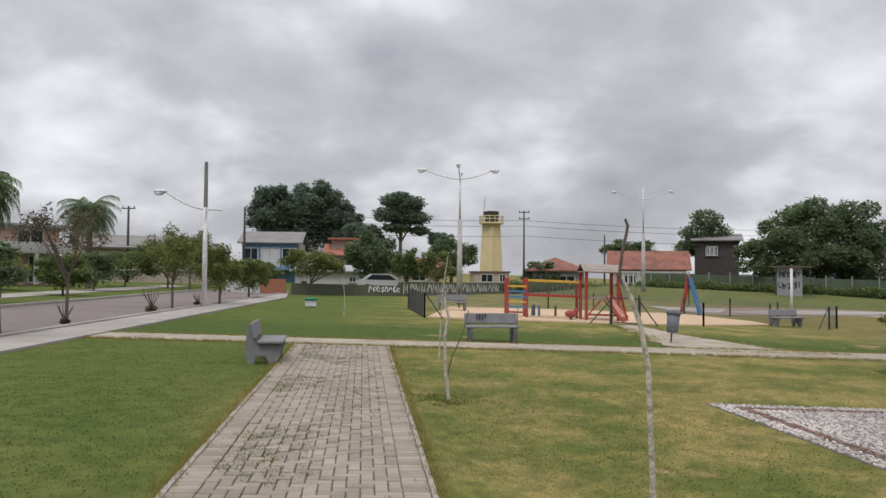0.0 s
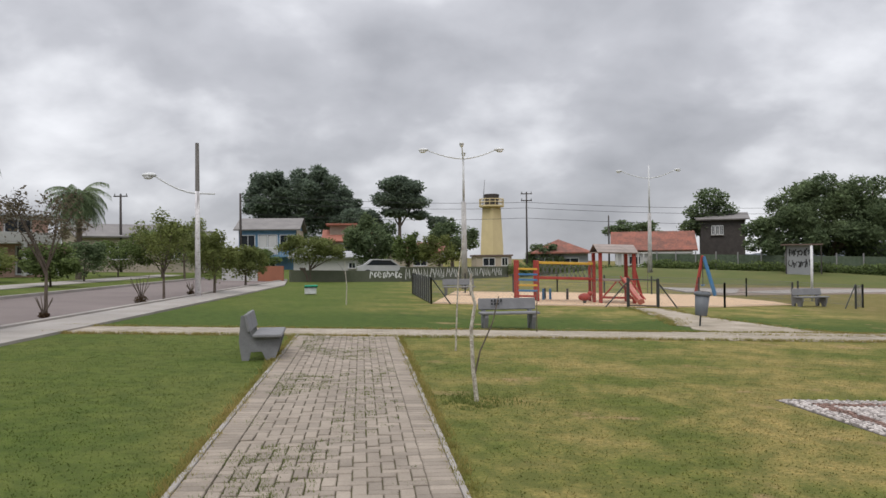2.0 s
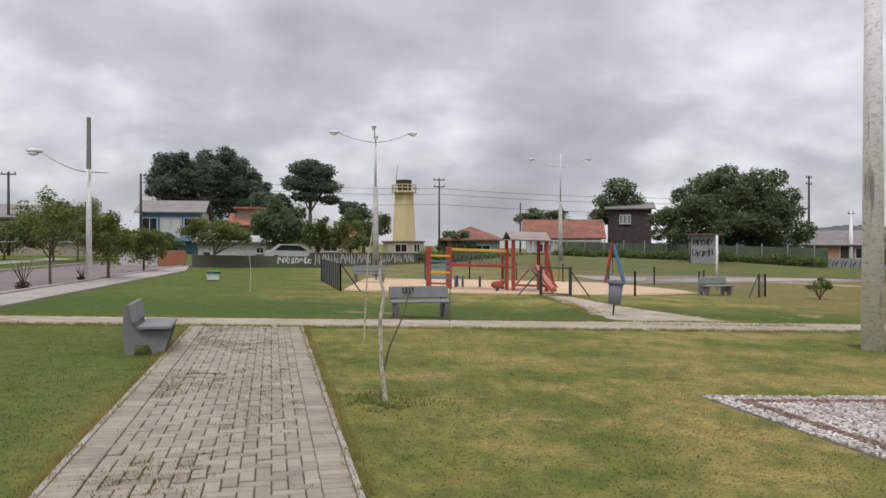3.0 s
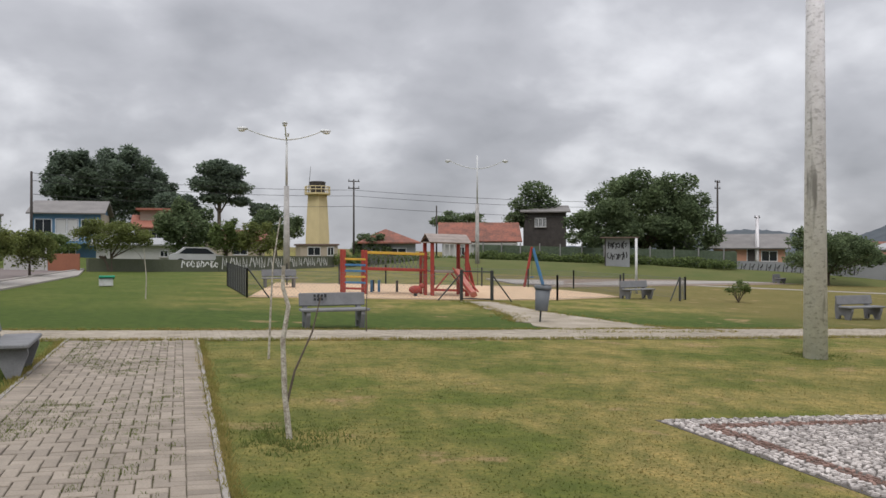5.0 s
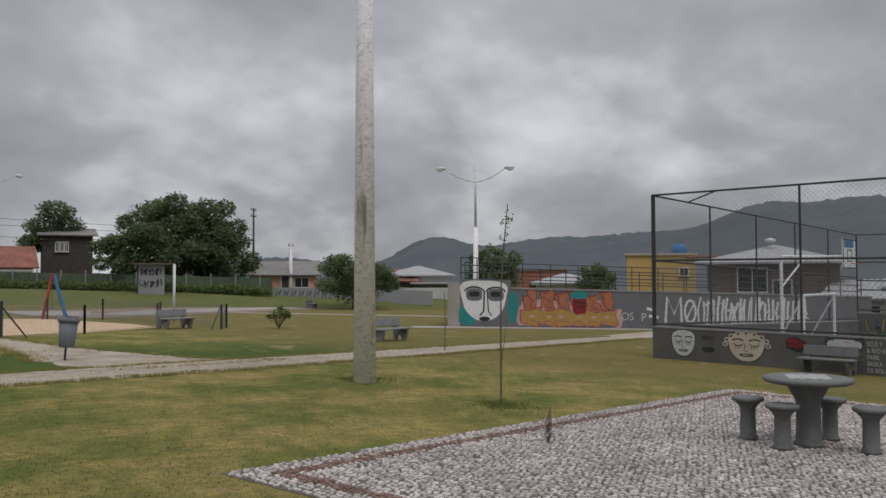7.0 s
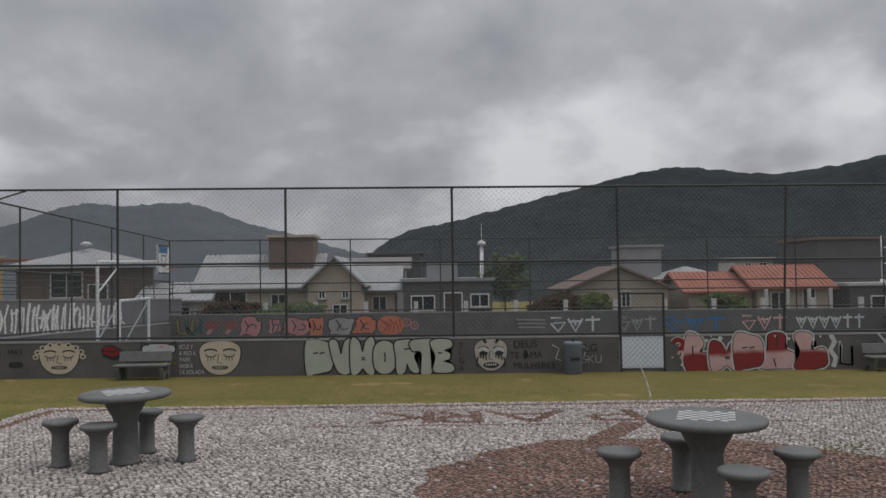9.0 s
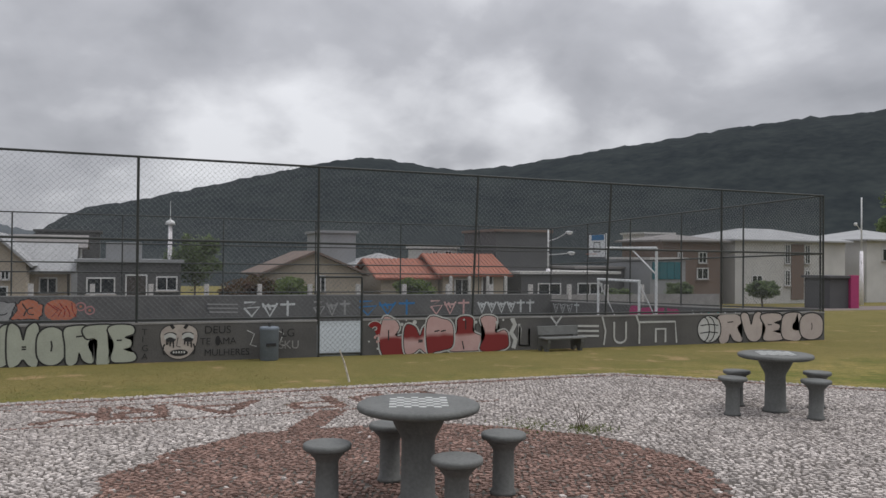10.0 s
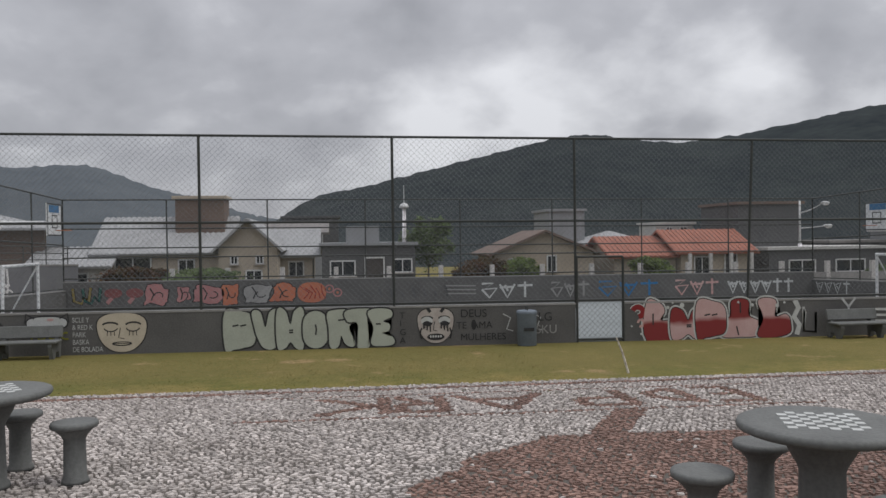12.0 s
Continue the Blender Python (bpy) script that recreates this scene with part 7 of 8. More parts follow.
hh = house("house with a teal glass front and pale walls", 47, -34.4, -90, 3.0, 5, 3.2, "flat", 0, WALL_LGREY, WALL_WHITE)
TEAL_GLASS = mat("teal_glass", (0.03, 0.15, 0.18), 0.15, (0.02, 0.11, 0.14), 2, 20, 0, spec=0.6)
for i in range(4):
    block(hh, "glass_panel", (-1.05 + i * 0.62, -0.04, 2.45), (0.58, 0.06, 1.2), TEAL_GLASS, "teal tinted glass")
house("brown two-storey house with small windows", 50, -39.0, -90, 5.6, 5, 4.7, "hip", 0.6, WALL_BROWN, ROOF_GREY, ((0.9, 3.5, 0.7, 0.8, "window"), (0.9, 2.3, 1.0, 0.8, "window"), (-1.2, 3.6, 0.35, 0.5, "window")))
house("white tank block above a roof", 56, -40.5, -90, 2.9, 3, 5.6, "flat", 0, WALL_WHITE, WALL_WHITE)
hj = house("large white two-storey house with a pale hip roof", 50, -48.8, -90, 11.5, 8, 4.9, "hip", 1.15, WALL_WHITE, ROOF_LIGHT, ((-0.5, 3.9, 0.5, 1.5, "window"), (1.6, 3.9, 0.5, 1.5, "window"), (-0.5, 2.0, 0.5, 1.2, "window"), (1.6, 2.0, 0.5, 1.2, "window"), (-3.6, 1.8, 1.0, 0.8, "window"), (4.2, 1.4, 1.6, 1.2, "window")))
block(hj, "brown_panel", (0.55, -0.03, 2.5), (1.3, 0.08, 4.4), WALL_BROWN, "brown rendered panel between the windows")
house("white two-storey house with a pale roof and balcony", 50, -61, -90, 8, 8, 5.2, "hip", 1.1, WALL_WHITE, ROOF_LIGHT, ((-1.5, 4.0, 1.4, 1.0, "window"), (1.5, 2.0, 2.2, 1.2, "window")))
booth = house("small street booth with a pink painted side", 38.8, -41.4, -90, 1.9, 2, 1.9, "flat", 0, WALL_DGREY, WALL_DGREY)
block(booth, "pink_panel", (1.0, -0.1, 1.0), (0.7, 0.2, 2.2), MAGENTA_PAINT, "pink painted panel")
# far side of the deck
yh = house("yellow block house with a flat roof", 53, 31.5, -58, 4.8, 5, 4.5, "flat", 0, WALL_YELLOW, WALL_CREAM, ((1.6, 3.3, 0.6, 0.6, "window"),))
block(yh, "roof_plate", (3.2, 1.5, 4.4), (3.0, 3.5, 0.14), TILE_ORANGE)
part("water_tank", lathe(M(), [(0.55, 4.65), (0.6, 4.7), (0.55, 5.25), (0.4, 5.35)], 16, (1.4, 2, 0)), TANK_BLUE, yh, "blue plastic water tank", smooth=True)
house("brick-brown house behind the deck", 47, 38.5, -50, 5.0, 5, 3.2, "flat", 0, TERRACOTTA, ROOF_GREY)
house("pale low house behind the deck", 45, 34, -50, 4.0, 4, 2.2, "hip", 0.8, WALL_WHITE, ROOF_LIGHT)
hk = house("brown brick house with a pale hip roof and dish", 46, 20.6, -72, 7.0, 7, 3.55, "hip", 1.2, WALL_BROWN, ROOF_LIGHT, ((-1.0, 2.6, 1.6, 1.4, "window"), (0.6, 1.6, 1.0, 2.0, "door")), 0.7)
part("dish", lathe(M(), [(0.05, 4.8), (0.3, 4.9), (0.32, 5.0), (0.1, 5.1)], 12, (-0.2, 2.5, 0)), WHITE_METAL, hk, "white satellite dish", smooth=True)
for x, y, h, w, c in ((47.3, -2.9, 4.3, 1.3, LEAF_DARK), (44, -5.4, 1.9, 1.6, LEAF_RED), (44.3, -7.4, 1.9, 1.2, LEAF), (44, -14.6, 1.8, 1.2, LEAF), (43.5, 8.8, 1.5, 2.6, LEAF_DARK), (43.3, 12.2, 1.7, 1.8, LEAF_RED), (43.5, -32.6, 1.6, 1.0, LEAF_DARK), (43.5, -39.5, 1.8, 1.2, LEAF_DARK), (43.5, -27.8, 1.2, 1.0, LEAF_DARK)):
    tree(x, y, h * 0.35, 0.07, clump_set(0, 0, h * 0.62, w, w, h * 0.38, 8, 0.36, int(x * 7 + y)), 4300, 0.13, c, "garden tree in front of the houses behind the court", int(100 + x + y), 5, hollow=0.3)
tree(60, -80, 4, 0.4, clump_set(0, 0, 7.2, 6, 6, 4.6, 14, 0.32, 90), 9000, 0.3, LEAF_DARK, "large dark tree beside the white houses", 90)
gw = thing("garden_wall", Matrix(), "low cement garden wall with short white pillars behind the court", "wall")
part("wall_run", box(M(), (42.6, -12, 0.45), (0.15, 46, 0.9)), WALL_CAP, gw)
for i in range(16):
    part("pillar", box(M(), (42.6, 10 - i * 2.6, 0.75), (0.22, 0.22, 1.5), bevel=0.01), WALL_WHITE, gw)

# water tower
wt = thing("water_tower", pose(8.7, 110.2, 0), "cream yellow tapered water tower with a railed top", "tower")
part("shaft", lathe(M(), [(1.62, -1), (1.56, 3), (1.28, 8.3), (1.26, 8.6)], 4), TOWER_CREAM, wt)
part("platform", lathe(M(), [(1.68, 8.6), (1.72, 8.65), (1.72, 8.85)], 16), TOWER_CREAM, wt)
part("tank", lathe(M(), [(0.9, 8.85), (0.95, 9.0), (1.05, 10.1), (1.1, 10.3), (0.9, 10.4)], 20), DARK_WOOD, wt, "dark water tank")
for i in range(14):
    a = 2 * math.pi * i / 14
    part("rail_post", rod(M(), (1.66 * math.cos(a), 1.66 * math.sin(a), 8.85), (1.66 * math.cos(a), 1.66 * math.sin(a), 9.7), 0.05, 0.05, 4), TOWER_CREAM, wt)
ringp = [(1.66 * math.cos(2 * math.pi * i / 14), 1.66 * math.sin(2 * math.pi * i / 14)) for i in range(15)]
for z in (9.3, 9.7):
    part("rail_ring", tube(M(), [(px, py, z) for px, py in ringp], 0.05, 0.05, 4), TOWER_CREAM, wt)
part("mast", rod(M(), (-1.2, 0, 8.8), (-0.9, 0, 12.4), 0.08, 0.03, 5), WALL_LGREY, wt)


# ---- boundary walls to the north ----
def long_wall(name, pts, h, t, material, label):
    bm = M()
    for a, b in zip(pts, pts[1:]):
        a, b = Vector((*a, 0)), Vector((*b, 0))
        c, L = (a + b) / 2, (b - a).length
        box(bm, (c.x, c.y, h / 2 - 0.1), (L, t, h + 0.2), rz=math.degrees(math.atan2(b.y - a.y, b.x - a.x)))
    return solid(name, bm, material, label, "wall")


wn = long_wall("wall_boundary", [(-8.3, 43.8), (-2.2, 48.2)], 0.66, 0.18, MOSS_WALL, "low mossy green-grey boundary wall")
wn2 = long_wall("wall_boundary_2", [(-2.2, 48.2), (6.2, 66.0)], 0.9, 0.18, MOSS_WALL, "low mossy boundary wall with white graffiti letters")
a2 = Vector((6.2 + 2.2, 66 - 48.2, 0)).normalized()


def bound(s, z, lift):
    return Vector((-2.2, 48.2, 0)) + a2 * s + Vector((a2.y, -a2.x, 0)) * (0.09 + lift) + Vector((0, 0, z))


a1 = Vector((-2.2 + 8.3, 48.2 - 43.8, 0)).normalized()


def bound1(s, z, lift):
    return Vector((-8.3, 43.8, 0)) + a1 * s + Vector((a1.y, -a1.x, 0)) * (0.09 + lift) + Vector((0, 0, z))


for i in range(8):
    s = 5.2 + i * 0.3
    sway = 0.12 * math.sin(i * 2.4)
    stroke(bound1, [(s + sway, 0.22 + 0.05 * (i % 3)), (s + 0.05, 0.62 - 0.1 * (i % 2)), (s + 0.2, 0.5 + sway * 0.6)], 0.07, BRIGHT_PAINT, wn)
    stroke(bound1, arc(s + 0.1, 0.4, 0.09, 0.13, i * 70, i * 70 + 200), 0.06, BRIGHT_PAINT, wn, lift=0.01)
for i in range(20):
    s = 0.4 + i * 0.9
    sway = 0.2 * math.sin(i * 1.9)
    stroke(bound, [(s, 0.15 + 0.1 * (i % 3)), (s + 0.1 + sway, 0.8), (s + 0.35, 0.36 + sway), (s + 0.5, 0.76), (s + 0.62 + sway, 0.2)], 0.12, BRIGHT_PAINT, wn2)
panel = long_wall("wall_panel", [(20, 73), (25.5, 68), (37.5, 58)], 2.3, 0.1, mat("panel_fence", (0.105, 0.135, 0.09), 0.85, (0.055, 0.075, 0.045), 0.35, 6, 0.1, spread=0.35), "tall grey-green panel fence beyond the park")
for (x0, y0), (x1, y1), k in (((20, 73), (25.5, 68), 4), ((25.5, 68), (37.5, 58), 8)):
    for i in range(k):
        q = Vector((x0, y0)).lerp(Vector((x1, y1)), (i + 0.5) / k)
        part("fence_post", box(M(), (q.x - 0.08, q.y - 0.09, 1.25), (0.09, 0.09, 2.6), rz=-41), WALL_CAP, panel, "pale concrete fence post")
wl3 = long_wall("wall_low", [(37.5, 58), (48, 50)], 1.0, 0.15, WALL_LGREY, "low grey wall with dark graffiti by the side street")
wl3.location.z = 0.55
a3 = Vector((10.5, -8, 0)).normalized()


def bound3(s, z, lift):
    return Vector((37.5, 58, 0)) + a3 * s + Vector((a3.y, -a3.x, 0)) * (0.075 + lift) + Vector((0, 0, z))


for i in range(14):
    s = 0.3 + i * 0.62
    stroke(bound3, [(s, 0.2), (s + 0.1, 0.85), (s + 0.25, 0.3), (s + 0.4, 0.8), (s + 0.2, 0.5)], 0.08, BLACK_PAINT, wl3)
hedge = new("hedge", leaf_mesh("hedge", [(7 + i * 1.25, 66 + i * 0.55, 0.55, 1.0, 0.8, 0.65) for i in range(11)] + [(20 + i * 0.9, 71.5 - i * 0.78, 1.25, 1.0, 0.7, 0.42 + 0.12 * math.sin(i * 1.7)) for i in range(19)], 12000, 0.16, LEAF, 88))
tagged(hedge, "rough green hedge along the park's far edge", "hedge", "", "stuff")
tg = thing("street_gate", pose(-9.7, 44.0, 0, 0, 0, 4), "terracotta gate wall with a white post at the road end", "gate")
part("gate_leaf", box(M(), (0.3, 0, 0.42), (1.45, 0.1, 0.85), bevel=0.01), TERRACOTTA, tg)
part("gate_pier", box(M(), (-0.5, 0, 0.55), (0.12, 0.12, 1.15), bevel=0.01), WALL_WHITE, tg)
part("white_wall", box(M(), (-1.5, 0.1, 0.38), (1.8, 0.12, 0.8), bevel=0.01), WALL_WHITE, tg)
hut = thing("graffiti_booth", pose(28.0, 60.0, 0.85, 0, 0, -24), "pale booth with dark graffiti and an overhanging roof", "booth")
part("booth_wall", box(M(), (0.1, 0.8, 1.05), (1.9, 1.6, 2.3)), WALL_LGREY, hut)
part("booth_roof", box(M(), (0.25, 0.7, 2.25), (3.0, 2.2, 0.09)), WALL_BROWN, hut)
part("roof_post", box(M(), (1.6, -0.3, 1.1), (0.08, 0.08, 2.25)), DARK_WOOD, hut)
part("corner_board", box(M(), (-0.86, -0.01, 1.05), (0.09, 0.1, 2.3)), DARK_WOOD, hut)


def booth_face(x, z, lift):
    return Vector((x, -0.0 - lift, z))


rb = random.Random(31)
for z in (0.8, 1.65):
    c = -0.6
    while c < 0.85:
        lean = rb.uniform(-0.12, 0.12)
        stroke(booth_face, [(c, z - rb.uniform(0.15, 0.33)), (c + lean, z), (c + rb.uniform(-0.1, 0.1), z + rb.uniform(0.1, 0.33))], rb.uniform(0.05, 0.11), BLACK_PAINT, hut)
        if rb.random() < 0.5:
            stroke(booth_face, [(c - 0.08, z + lean), (c + 0.16, z + lean * 2)], 0.07, BLACK_PAINT, hut, lift=0.01)
        c += rb.uniform(0.11, 0.24)
car = thing("parked_car", pose(-3.6, 56.5, 0, 0, 0, 8), "pale silver parked car behind the low boundary wall", "car")
part("body", prism(M(), [(-1.9, 0.25), (1.9, 0.25), (1.95, 0.7), (1.1, 0.85), (0.5, 1.32), (-0.9, 1.35), (-1.5, 0.92), (-1.95, 0.8)], 1.6), mat("silver_car_paint", (0.46, 0.46, 0.47), 0.35, (0.38, 0.38, 0.39), 3, 30, 0), car)
part("side_glass", prism(M(), [(0.95, 0.88), (0.42, 1.25), (-0.85, 1.28), (-1.3, 0.92)], 0.02, pose(0, -0.012, 0)), GLASS, car)
for x in (-1.2, 1.2):
    part("wheel", rod(M(), (x, -0.02, 0.3), (x, 1.62, 0.3), 0.3, 0.3, 16), DARK, car)

# ---- pieces: pavers, mosaic stones, grass ----
def brick_mesh(name, L, W, H, material, ch=0.006):
    v, f = [], []
    for z, c in ((0.0, 0.0), (H - ch, 0.0), (H, ch)):
        v += [(-L / 2 + c, -W / 2 + c, z), (L / 2 - c, -W / 2 + c, z), (L / 2 - c, W / 2 - c, z), (-L / 2 + c, W / 2 - c, z)]
    for k in (0, 4):
        f += [(k + i, k + (i + 1) % 4, k + 4 + (i + 1) % 4, k + 4 + i) for i in range(4)]
    f.append((8, 9, 10, 11))
    return v, f


def joined(name, pieces, L, W, H, material, parent, label):
    """Many alike blocks in one mesh: pieces are (x, y, z, turn, tilt_x, tilt_y, stretch)."""
    v, f = brick_mesh(name, L, W, H, material)
    base = np.array(v)
    P = np.array(pieces)
    c, s = np.cos(P[:, 3]), np.sin(P[:, 3])
    bx, by = base[:, 0][None] * P[:, 6:7], base[:, 1][None]
    X = P[:, 0:1] + bx * c[:, None] - by * s[:, None]
    Y = P[:, 1:2] + bx * s[:, None] + by * c[:, None]
    Z = P[:, 2:3] + base[:, 2][None] + bx * P[:, 4:5] + by * P[:, 5:6]
    verts = np.stack([X, Y, Z], 2).reshape(-1, 3).tolist()
    k = len(base)
    faces = [tuple(i * k + q for q in face) for i in range(len(P)) for face in f]
    ob = new(name, raw_mesh(name, verts, faces, material))
    if parent:
        ob.parent = parent
    return tagged(ob, label, kind="stuff")


rs = random.Random(4)
path_bed = bpy.data.objects["path_bed"]
PB, PG = 0.208, 0.104
pavers = []
turn0 = radians(4.3)
n_u, n_v = 14, int(19.8 / PG)
for j in range(n_v):
    for i in range(n_u):
        k = (i - j) % 4
        if k == 0 and i + 1 < n_u:
            u, v, a = (i + 1) * PG, (j + 0.5) * PG, 0.0
        elif k == 3 and j + 1 < n_v:
            u, v, a = (i + 0.5) * PG, (j + 1) * PG, math.pi / 2
        elif k == 0 or (k == 1 and i == 0) or (k == 2 and j == 0):
            u, v, a = (i + 0.5) * PG, (j + 0.5) * PG, None
        else:
            continue
        x, y = park(UL + 0.104 + u, -11.95 + v)
        pavers.append((x, y, rs.gauss(-0.002, 0.0025), turn0 + (a or 0) + rs.gauss(0, 0.016), rs.gauss(0, 0.010), rs.gauss(0, 0.012), 1.0 if a is not None else 0.5))
# soldier courses at both edges
for j in range(int(19.8 / 0.104)):
    for u in (UR, UL):
        x, y = park(u, -11.95 + (j + 0.5) * 0.104)
        pavers.append((x, y, 0.0, turn0 + rs.gauss(0, 0.012), rs.gauss(0, 0.008), rs.gauss(0, 0.010), 1.0))
near = [p for p in pavers if 3.4 < p[1] < 5.05]
near_set = set(near[:300])
joined("pavers", [p for p in pavers if p not in near_set], PB - 0.009, PG - 0.009, 0.026, PAVER, path_bed, "")
v, f = brick_mesh("paver", PB - 0.009, PG - 0.009, 0.026, PAVER_PIECE)
paver_me = raw_mesh("paver", v, f, PAVER_PIECE)
for x, y, z, a, tx, ty, st in near[:300]:
    ob = new("paver", paver_me)
    ob.parent = path_bed
    ob.matrix_basis = Matrix.Translation((x, y, z)) @ Euler((ty, -tx, a)).to_matrix().to_4x4() @ Matrix.Diagonal((st, 1, 1, 1))
for u in (UR + 0.128, UL - 0.128):
    bm = M()
    for k in range(20):
        a, b = park(u, -12 + k * 1.0), park(u, -11.02 + k * 1.0)
        c = ((a[0] + b[0]) / 2, (a[1] + b[1]) / 2, 0.010)
        box(bm, c, (0.045, 0.97, 0.04), rz=4.3 + rs.gauss(0, 0.3), bevel=0.006)
    part("edging", bm, CEMENT, path_bed, "pale cement edging strip")


# the cross path is paved with the same blocks, laid in straight courses
cross_path = bpy.data.objects["cross_path"]
courses = []
for j in range(-9, 14):
    for i in range(158):
        u, v = -6.5 + (i + 0.5 * (j % 2)) * 0.21, 8.6 + j * 0.105
        lo = 7.95 + (0.044 * (u - 10) if u > 10 else -0.003 * (u + 6.6))
        hi = 9.35 + (0.018 * (u + 6.6) if u < 10 else 0.3 + 0.047 * (u - 10))
        wob = 0.10 * noise.noise((u * 0.8, j * 0.7, 4))
        if lo + 0.06 < v < hi - 0.04 + wob and rs.random() > 0.01:
            x, y = park(u, v)
            courses.append((x, y, -0.004 + rs.gauss(0, 0.002), turn0 + 0.02 + rs.gauss(0, 0.012), rs.gauss(0, 0.008), rs.gauss(0, 0.010), 1.0))
PAVER_PALE = mat("paver_pale", (0.385, 0.335, 0.272), 0.92, (0.255, 0.22, 0.165), 0.8, 40, 0.3, island=0.14)
joined("cross_pavers", courses, 0.2, 0.096, 0.024, PAVER_PALE, cross_path, "")


def tufts(name, spots, count_each, h, spread, material, label, seed, kind="stuff"):
    r = np.random.RandomState(seed)
    S = np.repeat(np.array(spots), count_each, axis=0)
    n = len(S)
    base = S[:, :2] + r.normal(size=(n, 2)) * spread
    a = r.rand(n) * 6.283
    w = 0.004 + 0.004 * r.rand(n)
    hh = h * (0.5 + r.rand(n)) * (S[:, 2] if S.shape[1] > 2 else 1)
    lean = r.normal(size=(n, 2)) * 0.5 * hh[:, None]
    v = np.zeros((n, 3, 3))
    v[:, 0, 0], v[:, 0, 1] = base[:, 0] + np.cos(a) * w, base[:, 1] + np.sin(a) * w
    v[:, 1, 0], v[:, 1, 1] = base[:, 0] - np.cos(a) * w, base[:, 1] - np.sin(a) * w
    v[:, 2, :2] = base + lean
    v[:, 2, 2] = hh
    faces = [(3 * i, 3 * i + 1, 3 * i + 2) for i in range(n)]
    ob = new(name, raw_mesh(name, v.reshape(-1, 3).tolist(), faces, material))
    return tagged(ob, label, "grass", "", kind)


# weeds in the joints, thicker on the worn side
spots = []
for i in range(2300):
    v = rs.uniform(-9, 7.6)
    u = UR - 0.1 - (PW - 0.1) * (rs.betavariate(1.1, 1.1) if rs.random() < 0.55 else rs.betavariate(3.2, 1.3))
    if noise.noise((u * 1.3, v * 0.7, 5)) > -0.02:
        x, y = park(u, v)
        spots.append((x, y, 1.0))
tufts("joint_weeds", spots, 22, 0.032, 0.034, WEED, "small green weeds growing in the brick joints", 8)


def inside(x, y, poly):
    c = False
    for (x0, y0), (x1, y1) in zip(poly, poly[1:] + poly[:1]):
        if (y0 > y) != (y1 > y) and x < (x1 - x0) * (y - y0) / (y1 - y0) + x0:
            c = not c
    return c


def edge_distance(x, y, poly):
    d = 9.0
    for (x0, y0), (x1, y1) in zip(poly, poly[1:] + poly[:1]):
        L = math.hypot(x1 - x0, y1 - y0)
        t = max(0, min(1, ((x - x0) * (x1 - x0) + (y - y0) * (y1 - y0)) / L ** 2))
        d = min(d, math.hypot(x - x0 - t * (x1 - x0), y - y0 - t * (y1 - y0)))
    return d


# dark strokes set into the mosaic: the word faces the court, a tail joins it to the brown disc
BARS = [((9.35, -0.25), (10.55, -0.95), 0.17), ((10.6, 3.2), (10.6, -3.2), 0.035), ((12.0, 3.2), (12.0, -3.2), 0.035)]


def mosaic_letter(y0, w, strokes):
    """Strokes in a unit box, read from the court side: along +y, up towards -x."""
    for a, b, c, d in strokes:
        BARS.append(((11.82 - b * 0.98, y0 + a * w), (11.82 - d * 0.98, y0 + c * w), 0.085))


mosaic_letter(1.65, 0.72, ((0, 0, 0, 1), (0, 0.45, 1, 1), (0.2, 0.5, 1, 0)))
mosaic_letter(1.0, 0.5, ((0, 0, 0, 1), (0, 1, 0.9, 0.95), (0.95, 0.95, 0.95, 0.55), (0, 0.5, 0.9, 0.5), (0.3, 0.5, 1, 0)))
mosaic_letter(-0.2, 1.0, ((0, 0, 0.5, 1), (0.5, 1, 1, 0), (0.2, 0.35, 0.8, 0.35)))
mosaic_letter(-1.15, 0.6, ((0, 0, 0, 1), (0, 1, 0.9, 0.95), (0.95, 0.95, 0.95, 0.55), (0, 0.5, 0.9, 0.5)))
mosaic_letter(-1.9, 0.45, ((0, 0, 0, 1), (0, 1, 0.9, 0.6), (0.9, 0.6, 0.9, 0.3), (0.9, 0.3, 0, 0)))
mosaic_letter(-2.6, 0.45, ((0, 0, 0, 1), (0, 1, 1, 1), (0, 0.5, 0.8, 0.5), (0, 0, 1, 0)))


def in_bar(x, y):
    for (x0, y0), (x1, y1), w in BARS:
        L = math.hypot(x1 - x0, y1 - y0)
        t = ((x - x0) * (x1 - x0) + (y - y0) * (y1 - y0)) / L
        s = abs((x - x0) * (y1 - y0) - (y - y0) * (x1 - x0)) / L
        if -0.03 < t < L + 0.03 and s < w:
            return True
    return False


